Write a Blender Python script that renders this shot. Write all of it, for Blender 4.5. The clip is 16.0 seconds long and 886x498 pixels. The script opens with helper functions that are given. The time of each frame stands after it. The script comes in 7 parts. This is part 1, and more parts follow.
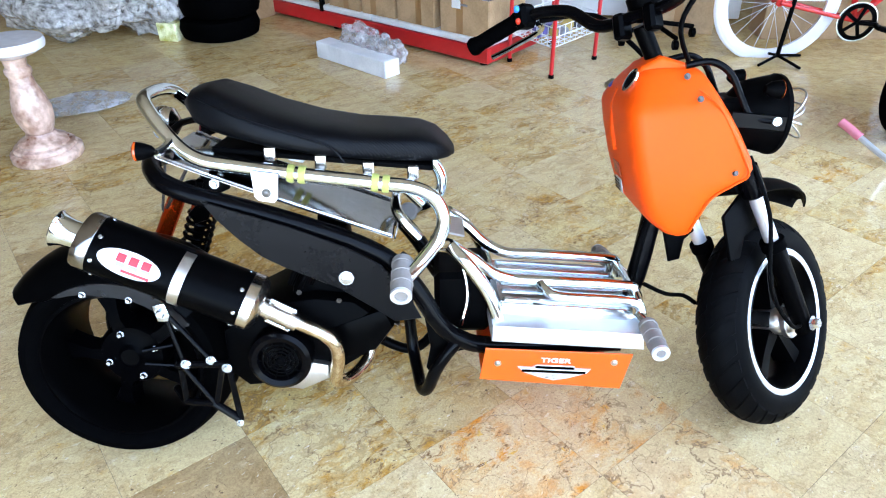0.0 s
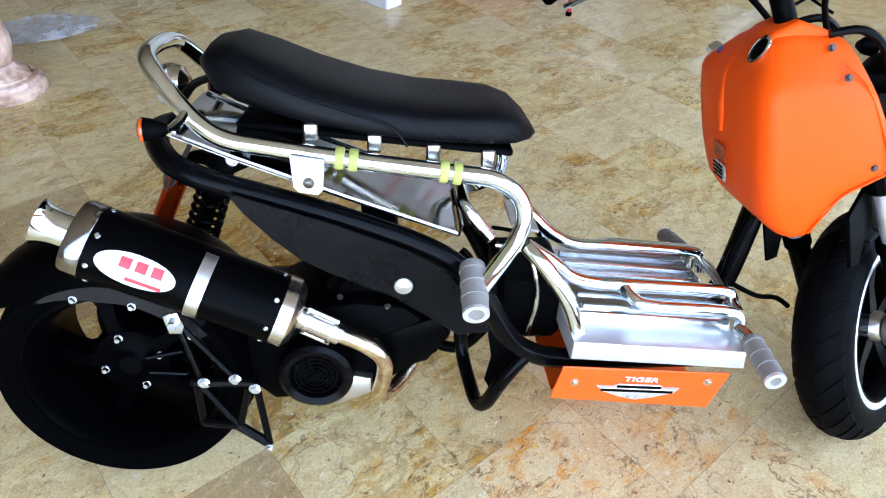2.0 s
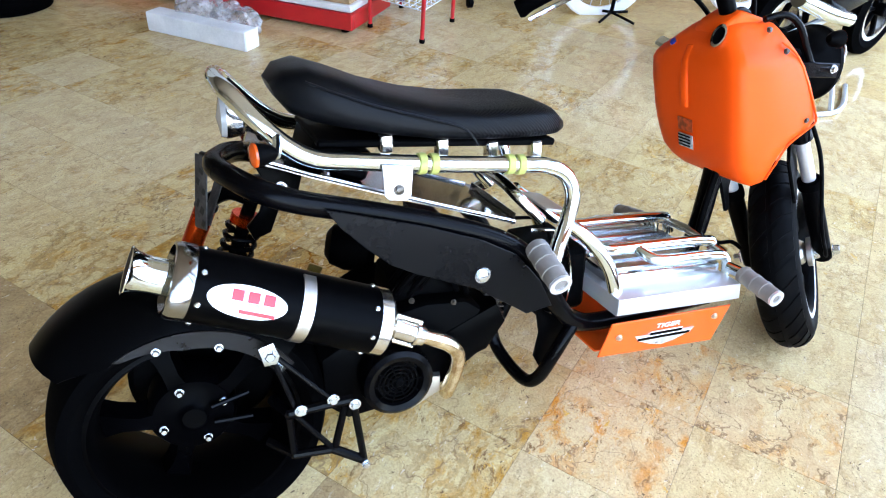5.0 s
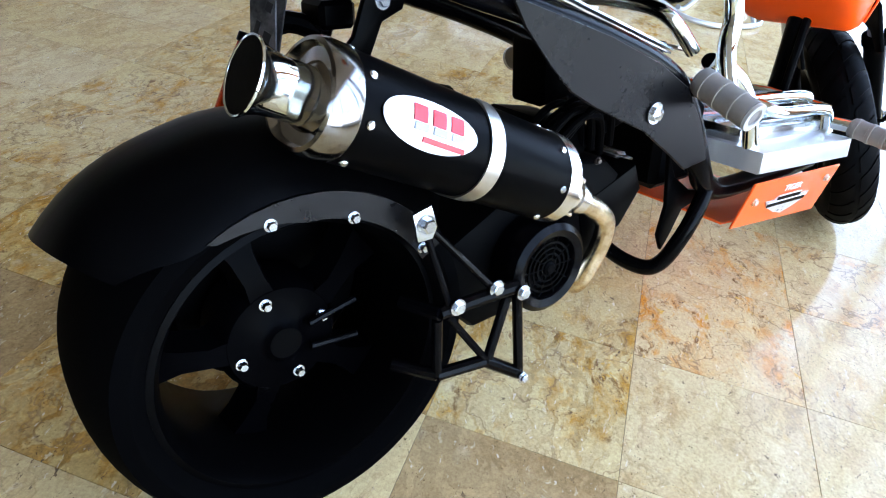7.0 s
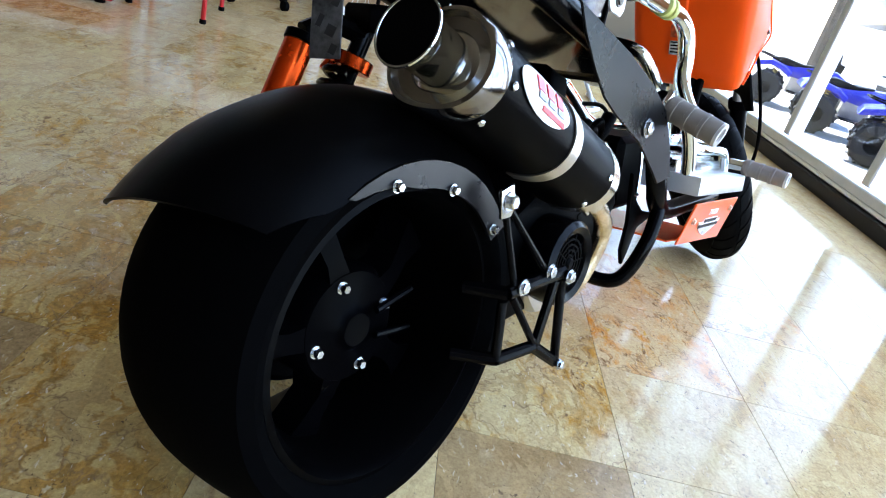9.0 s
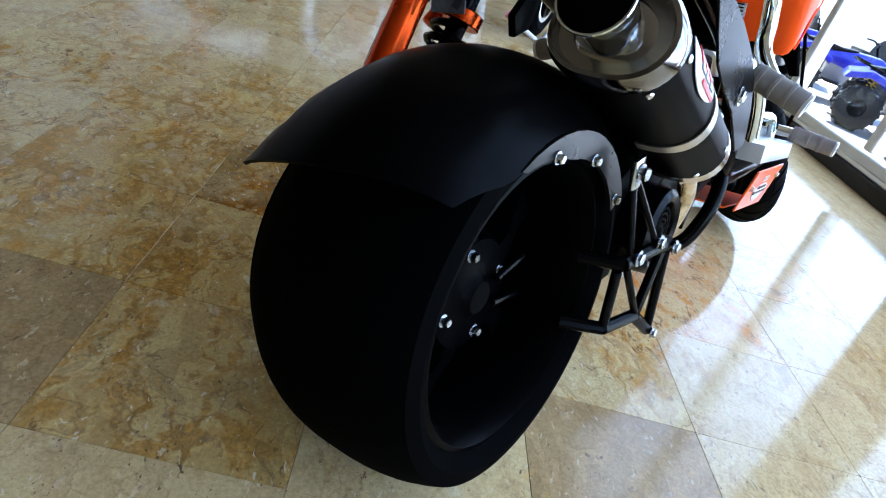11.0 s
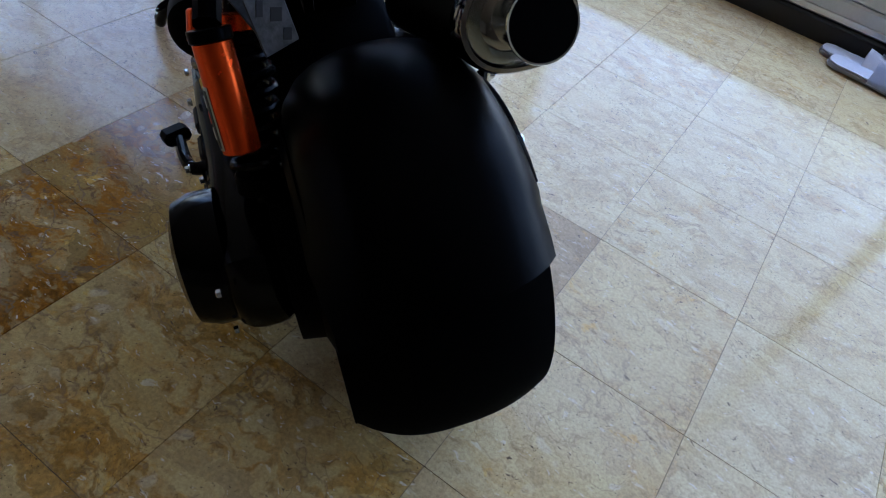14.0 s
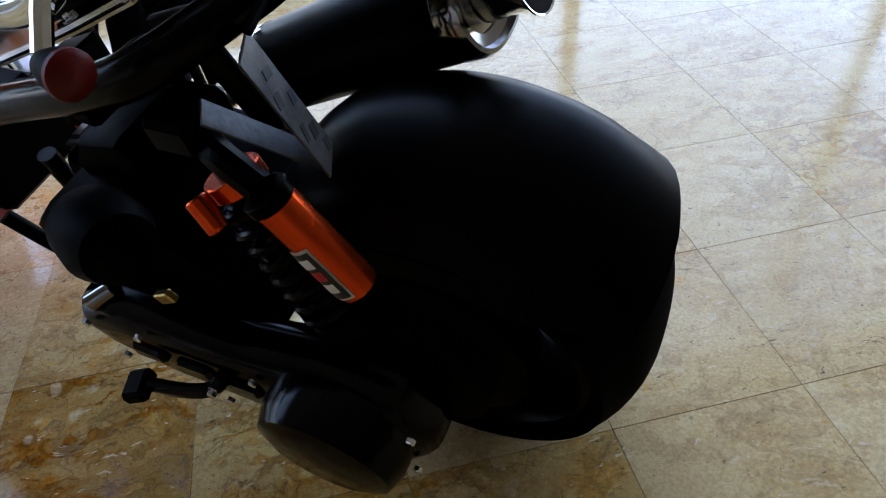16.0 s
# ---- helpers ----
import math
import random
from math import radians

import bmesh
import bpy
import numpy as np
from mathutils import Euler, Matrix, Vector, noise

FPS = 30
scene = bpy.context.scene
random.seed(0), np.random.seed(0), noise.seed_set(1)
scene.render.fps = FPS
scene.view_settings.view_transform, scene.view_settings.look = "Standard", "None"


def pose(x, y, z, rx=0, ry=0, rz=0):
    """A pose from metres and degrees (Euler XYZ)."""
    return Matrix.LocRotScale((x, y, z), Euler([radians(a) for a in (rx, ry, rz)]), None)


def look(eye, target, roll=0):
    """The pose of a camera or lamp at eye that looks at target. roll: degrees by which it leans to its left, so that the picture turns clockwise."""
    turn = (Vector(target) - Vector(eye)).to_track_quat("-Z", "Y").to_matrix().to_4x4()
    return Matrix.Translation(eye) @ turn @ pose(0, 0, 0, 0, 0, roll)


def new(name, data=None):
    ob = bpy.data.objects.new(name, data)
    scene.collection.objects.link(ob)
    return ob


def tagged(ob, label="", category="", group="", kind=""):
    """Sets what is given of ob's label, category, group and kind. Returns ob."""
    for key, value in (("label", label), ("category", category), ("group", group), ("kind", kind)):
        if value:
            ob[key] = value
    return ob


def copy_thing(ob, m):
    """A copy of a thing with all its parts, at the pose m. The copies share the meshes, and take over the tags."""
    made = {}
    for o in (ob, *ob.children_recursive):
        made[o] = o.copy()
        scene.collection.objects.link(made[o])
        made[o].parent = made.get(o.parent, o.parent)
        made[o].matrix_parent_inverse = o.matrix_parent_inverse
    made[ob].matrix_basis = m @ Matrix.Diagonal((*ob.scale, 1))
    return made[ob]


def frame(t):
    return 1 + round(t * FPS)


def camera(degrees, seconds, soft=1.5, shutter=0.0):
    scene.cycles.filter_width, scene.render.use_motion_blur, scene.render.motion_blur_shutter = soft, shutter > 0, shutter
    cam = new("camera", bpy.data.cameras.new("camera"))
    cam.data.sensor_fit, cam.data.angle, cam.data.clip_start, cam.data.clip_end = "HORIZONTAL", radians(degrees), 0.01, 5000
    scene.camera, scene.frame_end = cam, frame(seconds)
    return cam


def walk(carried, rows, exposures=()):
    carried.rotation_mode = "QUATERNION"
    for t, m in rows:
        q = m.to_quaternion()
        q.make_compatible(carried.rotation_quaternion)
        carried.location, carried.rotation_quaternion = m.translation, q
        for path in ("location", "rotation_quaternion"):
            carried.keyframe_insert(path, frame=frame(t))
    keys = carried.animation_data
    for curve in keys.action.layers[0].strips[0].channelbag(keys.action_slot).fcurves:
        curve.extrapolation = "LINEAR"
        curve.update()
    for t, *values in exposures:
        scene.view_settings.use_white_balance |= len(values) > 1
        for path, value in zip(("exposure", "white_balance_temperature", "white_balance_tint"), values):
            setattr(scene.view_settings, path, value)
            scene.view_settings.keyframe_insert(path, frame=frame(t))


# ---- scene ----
cam = camera(66.7, 16.0, soft=1.1)
PATH = [
    (0, (0.594, -1.125, 1.229), (0.609, 0.54, 0.121), -0.9),
    (0.5, (0.534, -1.01, 1.222), (0.552, 0.593, 0.025), -1.5),
    (1, (0.484, -0.921, 1.206), (0.573, 0.624, -0.061), -0.3),
    (1.5, (0.444, -0.859, 1.195), (0.55, 0.658, -0.104), 0.8),
    (2, (0.421, -0.855, 1.194), (0.531, 0.678, -0.085), 2.3),
    (2.5, (0.402, -0.914, 1.207), (0.588, 0.644, -0.033), 1.9),
    (3, (0.31, -0.992, 1.205), (0.561, 0.588, 0.005), 1.7),
    (3.5, (0.207, -1.033, 1.211), (0.525, 0.542, 0.02), 1.3),
    (3.7, (0.175, -1.019, 1.209), (0.537, 0.547, 0.019), 2.7),
    (5.8, (-0.151, -0.772, 1.057), (0.617, 0.664, -0.105), 4.3),
    (6, (-0.185, -0.743, 1.012), (0.596, 0.684, -0.152), 4.9),
    (6.5, (-0.25, -0.648, 0.892), (0.671, 0.685, -0.279), 7.3),
    (7, (-0.319, -0.555, 0.805), (0.738, 0.674, -0.366), 9.4),
    (7.5, (-0.372, -0.51, 0.77), (0.739, 0.704, -0.367), 8.9),
    (8, (-0.433, -0.518, 0.752), (0.752, 0.717, -0.283), 10.9),
    (8.2, (-0.452, -0.499, 0.72), (0.811, 0.7, -0.263), 12.0),
    (10.3, (-0.749, -0.371, 0.639), (0.895, 0.467, -0.132), 19.9),
    (10.5, (-0.746, -0.343, 0.643), (0.892, 0.49, -0.145), 19.9),
    (11, (-0.674, -0.286, 0.624), (0.869, 0.558, -0.328), 20.1),
    (11.5, (-0.612, -0.221, 0.674), (0.838, 0.44, -0.535), 21.7),
    (12, (-0.675, -0.115, 0.679), (0.879, 0.125, -0.556), 24.9),
    (12.5, (-0.678, -0.012, 0.761), (0.778, -0.028, -0.611), 23.5),
    (13, (-0.685, 0.07, 0.759), (0.809, -0.091, -0.56), 20.6),
    (13.5, (-0.636, 0.155, 0.792), (0.708, -0.288, -0.622), 22.0),
    (14, (-0.608, 0.282, 0.851), (0.603, -0.419, -0.578), 15.8),
    (14.5, (-0.536, 0.379, 0.848), (0.695, -0.44, -0.499), 5.1),
    (15, (-0.448, 0.425, 0.868), (0.608, -0.502, -0.555), -0.4),
    (15.5, (-0.37, 0.508, 0.854), (0.477, -0.641, -0.546), -4.4),
    (16, (-0.318, 0.562, 0.799), (0.381, -0.761, -0.528), -5.1),
]
EXPOSURES = [(0.0, 4.1, 6300, 19), (1.0, 4.1, 6350, 18), (2.0, 3.9, 6400, 20), (3.5, 4.0, 6450, 20), (6.0, 4.08, 6400, 20), (7.0, 3.9, 6400, 20), (8.2, 3.8, 6400, 19), (10.3, 3.6, 6200, 17), (11.0, 3.55, 6050, 18), (11.5, 3.65, 5900, 19), (12.0, 3.75, 5550, 18), (13.0, 3.5, 5500, 22), (14.0, 3.05, 5600, 24), (15.0, 3.3, 5850, 25), (16.0, 3.25, 6250, 24)]
walk(cam, [(t, look(eye, target, roll)) for t, eye, target, roll in PATH], EXPOSURES)

# ---- world and light ----
TILE_A, TILE_N = 0.281, 0.296      # floor tile, metres along the window and away from it
GRID = radians(37.0)              # the room stands along the tile joints
AX = Vector((math.cos(GRID), math.sin(GRID), 0.0))     # along the shop window
AN = Vector((-math.sin(GRID), math.cos(GRID), 0.0))    # from the window into the room
CORNER = Vector((0.138, -0.048, 0.0))                  # a tile corner
WINDOW_AT = -1.8                  # the shop window's line, along AN


def room(a, n, z=0.0):
    """A place by its metres along the window, away from it, and up."""
    return AX * a + AN * n + Vector((0, 0, z))


ROOM = Matrix((AX.to_4d(), AN.to_4d(), (0, 0, 1, 0), (0, 0, 0, 1))).transposed()
ROOM[3] = (0, 0, 0, 1)

world = bpy.data.worlds.new("sky")
scene.world = world
world.use_nodes = True
wn = world.node_tree.nodes
sky = wn.new("ShaderNodeTexSky")
sky.sky_type, sky.sun_disc = "NISHITA", False
sky.sun_elevation, sky.sun_rotation = radians(62), radians(42)
sky.air_density, sky.dust_density, sky.ozone_density = 1.2, 0.3, 4.0
wn["Background"].inputs["Strength"].default_value = 0.09
world.node_tree.links.new(sky.outputs[0], wn["Background"].inputs["Color"])

sun_data = bpy.data.lights.new("sun", "SUN")
sun_data.energy, sun_data.angle, sun_data.color = 2.0, radians(0.5), (1.0, 0.95, 0.88)
sun = new("sun", sun_data)
sun.matrix_world = look(room(5.6, -1.6, 9), room(1.6, -2.4, 0))

# daylight of the bright forecourt and sky in the window's opening
day_data = bpy.data.lights.new("window_daylight", "AREA")
day_data.shape, day_data.size, day_data.size_y = "RECTANGLE", 9.0, 3.0
day_data.energy, day_data.color = 28.0, (0.64, 0.79, 1.0)
day = new("window_daylight", day_data)
day.matrix_world = look(room(0.8, WINDOW_AT - 0.13, 1.42), room(0.8, 1.6, 1.42))

# ---- materials ----


def material(name, base, rough=0.5, metal=0.0, vary=0.12, scale=9.0, fine=120.0, bump=0.0, coat=0.0, spec=0.5, rough_vary=0.12, second=None, emit=0.0, alpha=None):
    """Principled paint, plastic, metal or cloth with grain at two scales."""
    m = bpy.data.materials.new(name)
    m.use_nodes = True
    nt = m.node_tree
    n, ln = nt.nodes, nt.links.new
    b = n["Principled BSDF"]
    b.inputs["Metallic"].default_value = metal
    b.inputs["Specular IOR Level"].default_value = spec
    b.inputs["Coat Weight"].default_value = coat
    b.inputs["Coat Roughness"].default_value = 0.08
    tc = n.new("ShaderNodeTexCoord")
    big, small = n.new("ShaderNodeTexNoise"), n.new("ShaderNodeTexNoise")
    big.inputs["Scale"].default_value, small.inputs["Scale"].default_value = scale, fine
    big.inputs["Detail"].default_value, small.inputs["Detail"].default_value = 4.0, 2.0
    for t in (big, small):
        ln(tc.outputs["Object"], t.inputs["Vector"])
    both = n.new("ShaderNodeMath")
    both.operation = "MULTIPLY_ADD"
    both.inputs[1].default_value = 0.35
    ln(small.outputs["Fac"], both.inputs[0])
    ln(big.outputs["Fac"], both.inputs[2])
    ramp = n.new("ShaderNodeValToRGB")
    e = ramp.color_ramp.elements
    dark = [max(0.0, c * (1 - vary)) for c in base]
    light = [min(1.0, c * (1 + vary)) for c in (second or base)]
    e[0].position, e[0].color = 0.45, (*dark, 1)
    e[1].position, e[1].color = 0.85, (*light, 1)
    ln(both.outputs[0], ramp.inputs[0])
    ln(ramp.outputs[0], b.inputs["Base Color"])
    rm = n.new("ShaderNodeMapRange")
    rm.inputs["From Min"].default_value, rm.inputs["From Max"].default_value = 0.4, 0.9
    rm.inputs["To Min"].default_value, rm.inputs["To Max"].default_value = max(0.02, rough - rough_vary * rough), min(1.0, rough + rough_vary * rough)
    ln(both.outputs[0], rm.inputs["Value"])
    ln(rm.outputs[0], b.inputs["Roughness"])
    if bump:
        bp = n.new("ShaderNodeBump")
        bp.inputs["Strength"].default_value, bp.inputs["Distance"].default_value = bump, 0.002
        ln(both.outputs[0], bp.inputs["Height"])
        ln(bp.outputs[0], b.inputs["Normal"])
    if emit:
        b.inputs["Emission Color"].default_value = (*base, 1)
        b.inputs["Emission Strength"].default_value = emit
    if alpha is not None:
        b.inputs["Alpha"].default_value = alpha
    return m


def glass_material(name, tint=(0.9, 0.95, 0.93), rough=0.02, mix=0.92):
    """Thin clear sheet: mostly see-through, with a mirror gloss."""
    m = bpy.data.materials.new(name)
    m.use_nodes = True
    nt = m.node_tree
    n, ln = nt.nodes, nt.links.new
    n.remove(n["Principled BSDF"])
    tr, gl, mx, fr = n.new("ShaderNodeBsdfTransparent"), n.new("ShaderNodeBsdfGlossy"), n.new("ShaderNodeMixShader"), n.new("ShaderNodeLayerWeight")
    tr.inputs[0].default_value = (*tint, 1)
    gl.inputs["Roughness"].default_value = rough
    pw, ad = n.new("ShaderNodeMath"), n.new("ShaderNodeMath")
    pw.operation, ad.operation = "POWER", "MULTIPLY_ADD"
    pw.inputs[1].default_value, ad.inputs[1].default_value, ad.inputs[2].default_value = 5.0, 0.9, 0.03
    ln(fr.outputs["Facing"], pw.inputs[0])
    ln(pw.outputs[0], ad.inputs[0])
    ln(ad.outputs[0], mx.inputs[0])
    ln(tr.outputs[0], mx.inputs[1])
    ln(gl.outputs[0], mx.inputs[2])
    ln(mx.outputs[0], n["Material Output"].inputs["Surface"])
    return m


def stone_material(name, tones, ochre=(0.42, 0.25, 0.085), stains=0.25, joined=False, veins=0.35, broken=1.0):
    """Polished limestone breccia in tiles: each tile its own tone, blotches, ochre stains, pale fragments, pits and veins."""
    m = bpy.data.materials.new(name)
    m.use_nodes = True
    nt = m.node_tree
    n, ln = nt.nodes, nt.links.new
    b = n["Principled BSDF"]
    tc = n.new("ShaderNodeTexCoord")
    if joined:
        geo = n.new("ShaderNodeNewGeometry")
        rnd, vec = geo.outputs["Random Per Island"], tc.outputs["Object"]
    else:
        oi = n.new("ShaderNodeObjectInfo")
        rnd, vec = oi.outputs["Random"], tc.outputs["Object"]

    def math_node(op, a, c=None, use_clamp=False):
        k = n.new("ShaderNodeMath")
        k.operation, k.use_clamp = op, use_clamp
        for i, v in enumerate((a, c)):
            if v is None:
                continue
            if isinstance(v, (int, float)):
                k.inputs[i].default_value = v
            else:
                ln(v, k.inputs[i])
        return k.outputs[0]

    shift = n.new("ShaderNodeVectorMath")
    shift.operation = "ADD"
    comb = n.new("ShaderNodeCombineXYZ")
    for i, k in enumerate((37.0, 91.0, 53.0)):
        ln(math_node("MULTIPLY", rnd, k), comb.inputs[i])
    ln(vec, shift.inputs[0])
    ln(comb.outputs[0], shift.inputs[1])
    p = shift.outputs[0]
    # warp the pattern so that fragments look broken
    warp = n.new("ShaderNodeTexNoise")
    warp.inputs["Scale"].default_value, warp.inputs["Detail"].default_value = 9.0, 4.0
    ln(p, warp.inputs["Vector"])
    wv = n.new("ShaderNodeVectorMath")
    wv.operation = "MULTIPLY_ADD"
    ln(warp.outputs["Color"], wv.inputs[0])
    wv.inputs[1].default_value = (0.09, 0.09, 0.09)
    ln(p, wv.inputs[2])
    pw = wv.outputs[0]

    squash = n.new("ShaderNodeVectorMath")
    squash.operation = "MULTIPLY"
    ln(pw, squash.inputs[0])
    squash.inputs[1].default_value = (0.38, 1.25, 1.0)
    sq = squash.outputs[0]
    mild = n.new("ShaderNodeVectorMath")
    mild.operation = "MULTIPLY"
    ln(pw, mild.inputs[0])
    mild.inputs[1].default_value = (0.55, 1.15, 1.0)
    bed = mild.outputs[0]

    def noise_node(scale, detail, v, rough=0.55):
        t = n.new("ShaderNodeTexNoise")
        t.inputs["Scale"].default_value, t.inputs["Detail"].default_value, t.inputs["Roughness"].default_value = scale, detail, rough
        ln(v, t.inputs["Vector"])
        return t.outputs["Fac"]

    def step(v, lo, hi):
        r = n.new("ShaderNodeMapRange")
        r.inputs["From Min"].default_value, r.inputs["From Max"].default_value = lo, hi
        ln(v, r.inputs["Value"])
        return r.outputs[0]

    def mix(fac, a, c, blend="MIX"):
        x = n.new("ShaderNodeMix")
        x.data_type, x.blend_type = "RGBA", blend
        for sock, v in ((x.inputs[0], fac), (x.inputs[6], a), (x.inputs[7], c)):
            if isinstance(v, tuple):
                sock.default_value = (*v, 1)
            elif isinstance(v, float):
                sock.default_value = v
            else:
                ln(v, sock)
        return x.outputs[2]

    tone = n.new("ShaderNodeValToRGB")
    els = tone.color_ramp.elements
    els[0].position, els[0].color = 0.0, (*tones[0], 1)
    els[1].position, els[1].color = 1.0, (*tones[-1], 1)
    for i, c in enumerate(tones[1:-1]):
        els.new((i + 1) / (len(tones) - 1)).color = (*c, 1)
    ln(rnd, tone.inputs[0])
    col = tone.outputs[0]
    # broad cloudy change across the tile
    col = mix(step(noise_node(4.5, 4.0, pw), 0.38, 0.68), col, mix(0.5 * broken, col, (0.53, 0.43, 0.27)))
    more = math_node("ADD", math_node("MULTIPLY", math_node("FRACT", math_node("MULTIPLY", rnd, 7.31)), 0.5), stains)
    patch = step(noise_node(5.5, 3.0, p), 0.40, 0.58)
    blotch = noise_node(19.0, 9.0, bed, 0.72)
    col = mix(math_node("MULTIPLY", math_node("MULTIPLY", step(blotch, 0.47, 0.64), patch), more, True), col, ochre)
    fleck = noise_node(48.0, 6.0, bed, 0.7)
    col = mix(math_node("MULTIPLY", math_node("MULTIPLY", step(fleck, 0.56, 0.66), patch), more, True), col, (0.20, 0.115, 0.05))
    col = mix(math_node("MULTIPLY", math_node("MULTIPLY", step(noise_node(34.0, 5.0, pw, 0.65), 0.60, 0.68), patch), math_node("MULTIPLY", more, 0.9), True), col, (0.62, 0.36, 0.08))
    # rusty cement between broken fragments
    net = n.new("ShaderNodeTexVoronoi")
    net.feature = "DISTANCE_TO_EDGE"
    net.inputs["Scale"].default_value = 21.0
    warp2 = n.new("ShaderNodeTexNoise")
    warp2.inputs["Scale"].default_value, warp2.inputs["Detail"].default_value = 30.0, 5.0
    ln(p, warp2.inputs["Vector"])
    wv2 = n.new("ShaderNodeVectorMath")
    wv2.operation = "MULTIPLY_ADD"
    ln(warp2.outputs["Color"], wv2.inputs[0])
    wv2.inputs[1].default_value = (0.045, 0.045, 0.045)
    ln(bed, wv2.inputs[2])
    ln(wv2.outputs[0], net.inputs["Vector"])
    width = math_node("MULTIPLY", step(noise_node(11.0, 4.0, bed, 0.6), 0.40, 0.66), 0.26)
    seam = math_node("MULTIPLY", math_node("MULTIPLY", math_node("SUBTRACT", width, net.outputs["Distance"]), 14.0, True), step(noise_node(4.0, 2.0, p), 0.36, 0.56), True)
    col = mix(math_node("MULTIPLY", seam, veins, True), col, mix(step(noise_node(70.0, 4.0, pw, 0.7), 0.42, 0.6), tuple(c * 0.50 for c in ochre), ochre))
    # pale fragments and short pale and dark streaks
    frag = n.new("ShaderNodeTexVoronoi")
    frag.inputs["Scale"].default_value = 26.0
    ln(pw, frag.inputs["Vector"])
    pale = math_node("MULTIPLY", step(math_node("MULTIPLY", frag.outputs["Distance"], -1.0), -0.32, -0.22), step(noise_node(7.0, 3.0, p), 0.52, 0.62))
    col = mix(math_node("MULTIPLY", pale, 0.7 * broken), col, (0.63, 0.53, 0.37))
    lightdash = math_node("MULTIPLY", step(noise_node(62.0, 3.0, sq, 0.6), 0.655, 0.70), 0.7 * broken)
    col = mix(lightdash, col, (0.74, 0.66, 0.50))
    pit = math_node("MULTIPLY", step(noise_node(105.0, 4.0, bed, 0.62), 0.645, 0.675), step(noise_node(12.0, 3.0, p), 0.44, 0.54))
    col = mix(math_node("MULTIPLY", pit, 0.9), col, (0.10, 0.062, 0.03))
    edge = n.new("ShaderNodeTexNoise")
    edge.inputs["Scale"].default_value, edge.inputs["Detail"].default_value = 6.0, 5.0
    ln(pw, edge.inputs["Vector"])
    crack = step(math_node("MULTIPLY", math_node("ABSOLUTE", math_node("SUBTRACT", edge.outputs["Fac"], 0.5)), -1.0), -0.008, -0.002)
    col = mix(math_node("MULTIPLY", crack, math_node("MULTIPLY", more, 0.55)), col, (0.26, 0.17, 0.09))
    # broken fragments, each of its own tone, thinly outlined in brown
    cell, rim = n.new("ShaderNodeTexVoronoi"), n.new("ShaderNodeTexVoronoi")
    rim.feature = "DISTANCE_TO_EDGE"
    for t in (cell, rim):
        t.inputs["Scale"].default_value = 30.0
        ln(wv2.outputs[0], t.inputs["Vector"])
    apart = n.new("ShaderNodeSeparateColor")
    ln(cell.outputs["Color"], apart.inputs[0])
    col = mix(0.40 * broken, col, mix(apart.outputs[0], (0.27, 0.25, 0.22), (0.74, 0.73, 0.71)), "OVERLAY")
    line = math_node("MULTIPLY", step(math_node("MULTIPLY", rim.outputs["Distance"], -1.0), -0.040, -0.012), step(noise_node(10.0, 4.0, p, 0.6), 0.50, 0.60))
    col = mix(math_node("MULTIPLY", line, 0.62 * broken), col, (0.17, 0.10, 0.045))
    speck = math_node("MULTIPLY", step(noise_node(230.0, 2.0, p, 0.5), 0.665, 0.695), step(noise_node(14.0, 2.0, p), 0.45, 0.58))
    col = mix(math_node("MULTIPLY", speck, 0.75), col, (0.10, 0.065, 0.03))
    chip = math_node("MULTIPLY", step(noise_node(120.0, 3.0, sq, 0.55), 0.675, 0.70), 0.8 * broken)
    col = mix(chip, col, (0.80, 0.74, 0.62))
    grain = noise_node(190.0, 4.0, p, 0.7)
    col = mix(0.78, col, mix(grain, (0.16, 0.14, 0.11), (0.90, 0.87, 0.82)), "OVERLAY")
    ln(col, b.inputs["Base Color"])
    rough = math_node("ADD", math_node("MULTIPLY", blotch, 0.07), math_node("MULTIPLY", pit, 0.3))
    ln(math_node("ADD", rough, 0.075), b.inputs["Roughness"])
    b.inputs["Specular IOR Level"].default_value = 0.20
    bp = n.new("ShaderNodeBump")
    bp.inputs["Strength"].default_value, bp.inputs["Distance"].default_value = 0.12, 0.001
    ln(math_node("SUBTRACT", noise_node(5.0, 2.0, p), pit), bp.inputs["Height"])
    ln(bp.outputs[0], b.inputs["Normal"])
    return m


def brushed(name, base, rough, stretch=(1, 1, 1)):
    return material(name, base, rough, 1.0, 0.10, 14.0, 200.0, 0.02)


ORANGE = material("orange_plastic", (0.88, 0.080, 0.0015), 0.46, vary=0.04, fine=400, bump=0.04, spec=0.15)
ORANGE_PLATE = material("orange_paint", (0.86, 0.10, 0.004), 0.32, vary=0.05, coat=0.15)
MATTE_BLACK = material("satin_black_paint", (0.0007, 0.0007, 0.0008), 0.32, vary=0.25, fine=300, bump=0.03, spec=0.025)
GLOSS_BLACK = material("gloss_black_paint", (0.0011, 0.0011, 0.0014), 0.22, vary=0.2, spec=0.07)
GLOSS_CASE = material("gloss_black_casting", (0.0009, 0.0009, 0.0011), 0.14, vary=0.2, spec=0.08)
WHEEL_BLACK = material("black_wheel_paint", (0.0006, 0.0006, 0.0008), 0.3, vary=0.25, spec=0.012)
PLASTIC_BLACK = material("black_plastic", (0.0007, 0.0007, 0.0008), 0.5, vary=0.3, bump=0.05, spec=0.025)
RUBBER = material("tyre_rubber", (0.0006, 0.0006, 0.0007), 0.75, vary=0.3, fine=260, bump=0.12, spec=0.012)
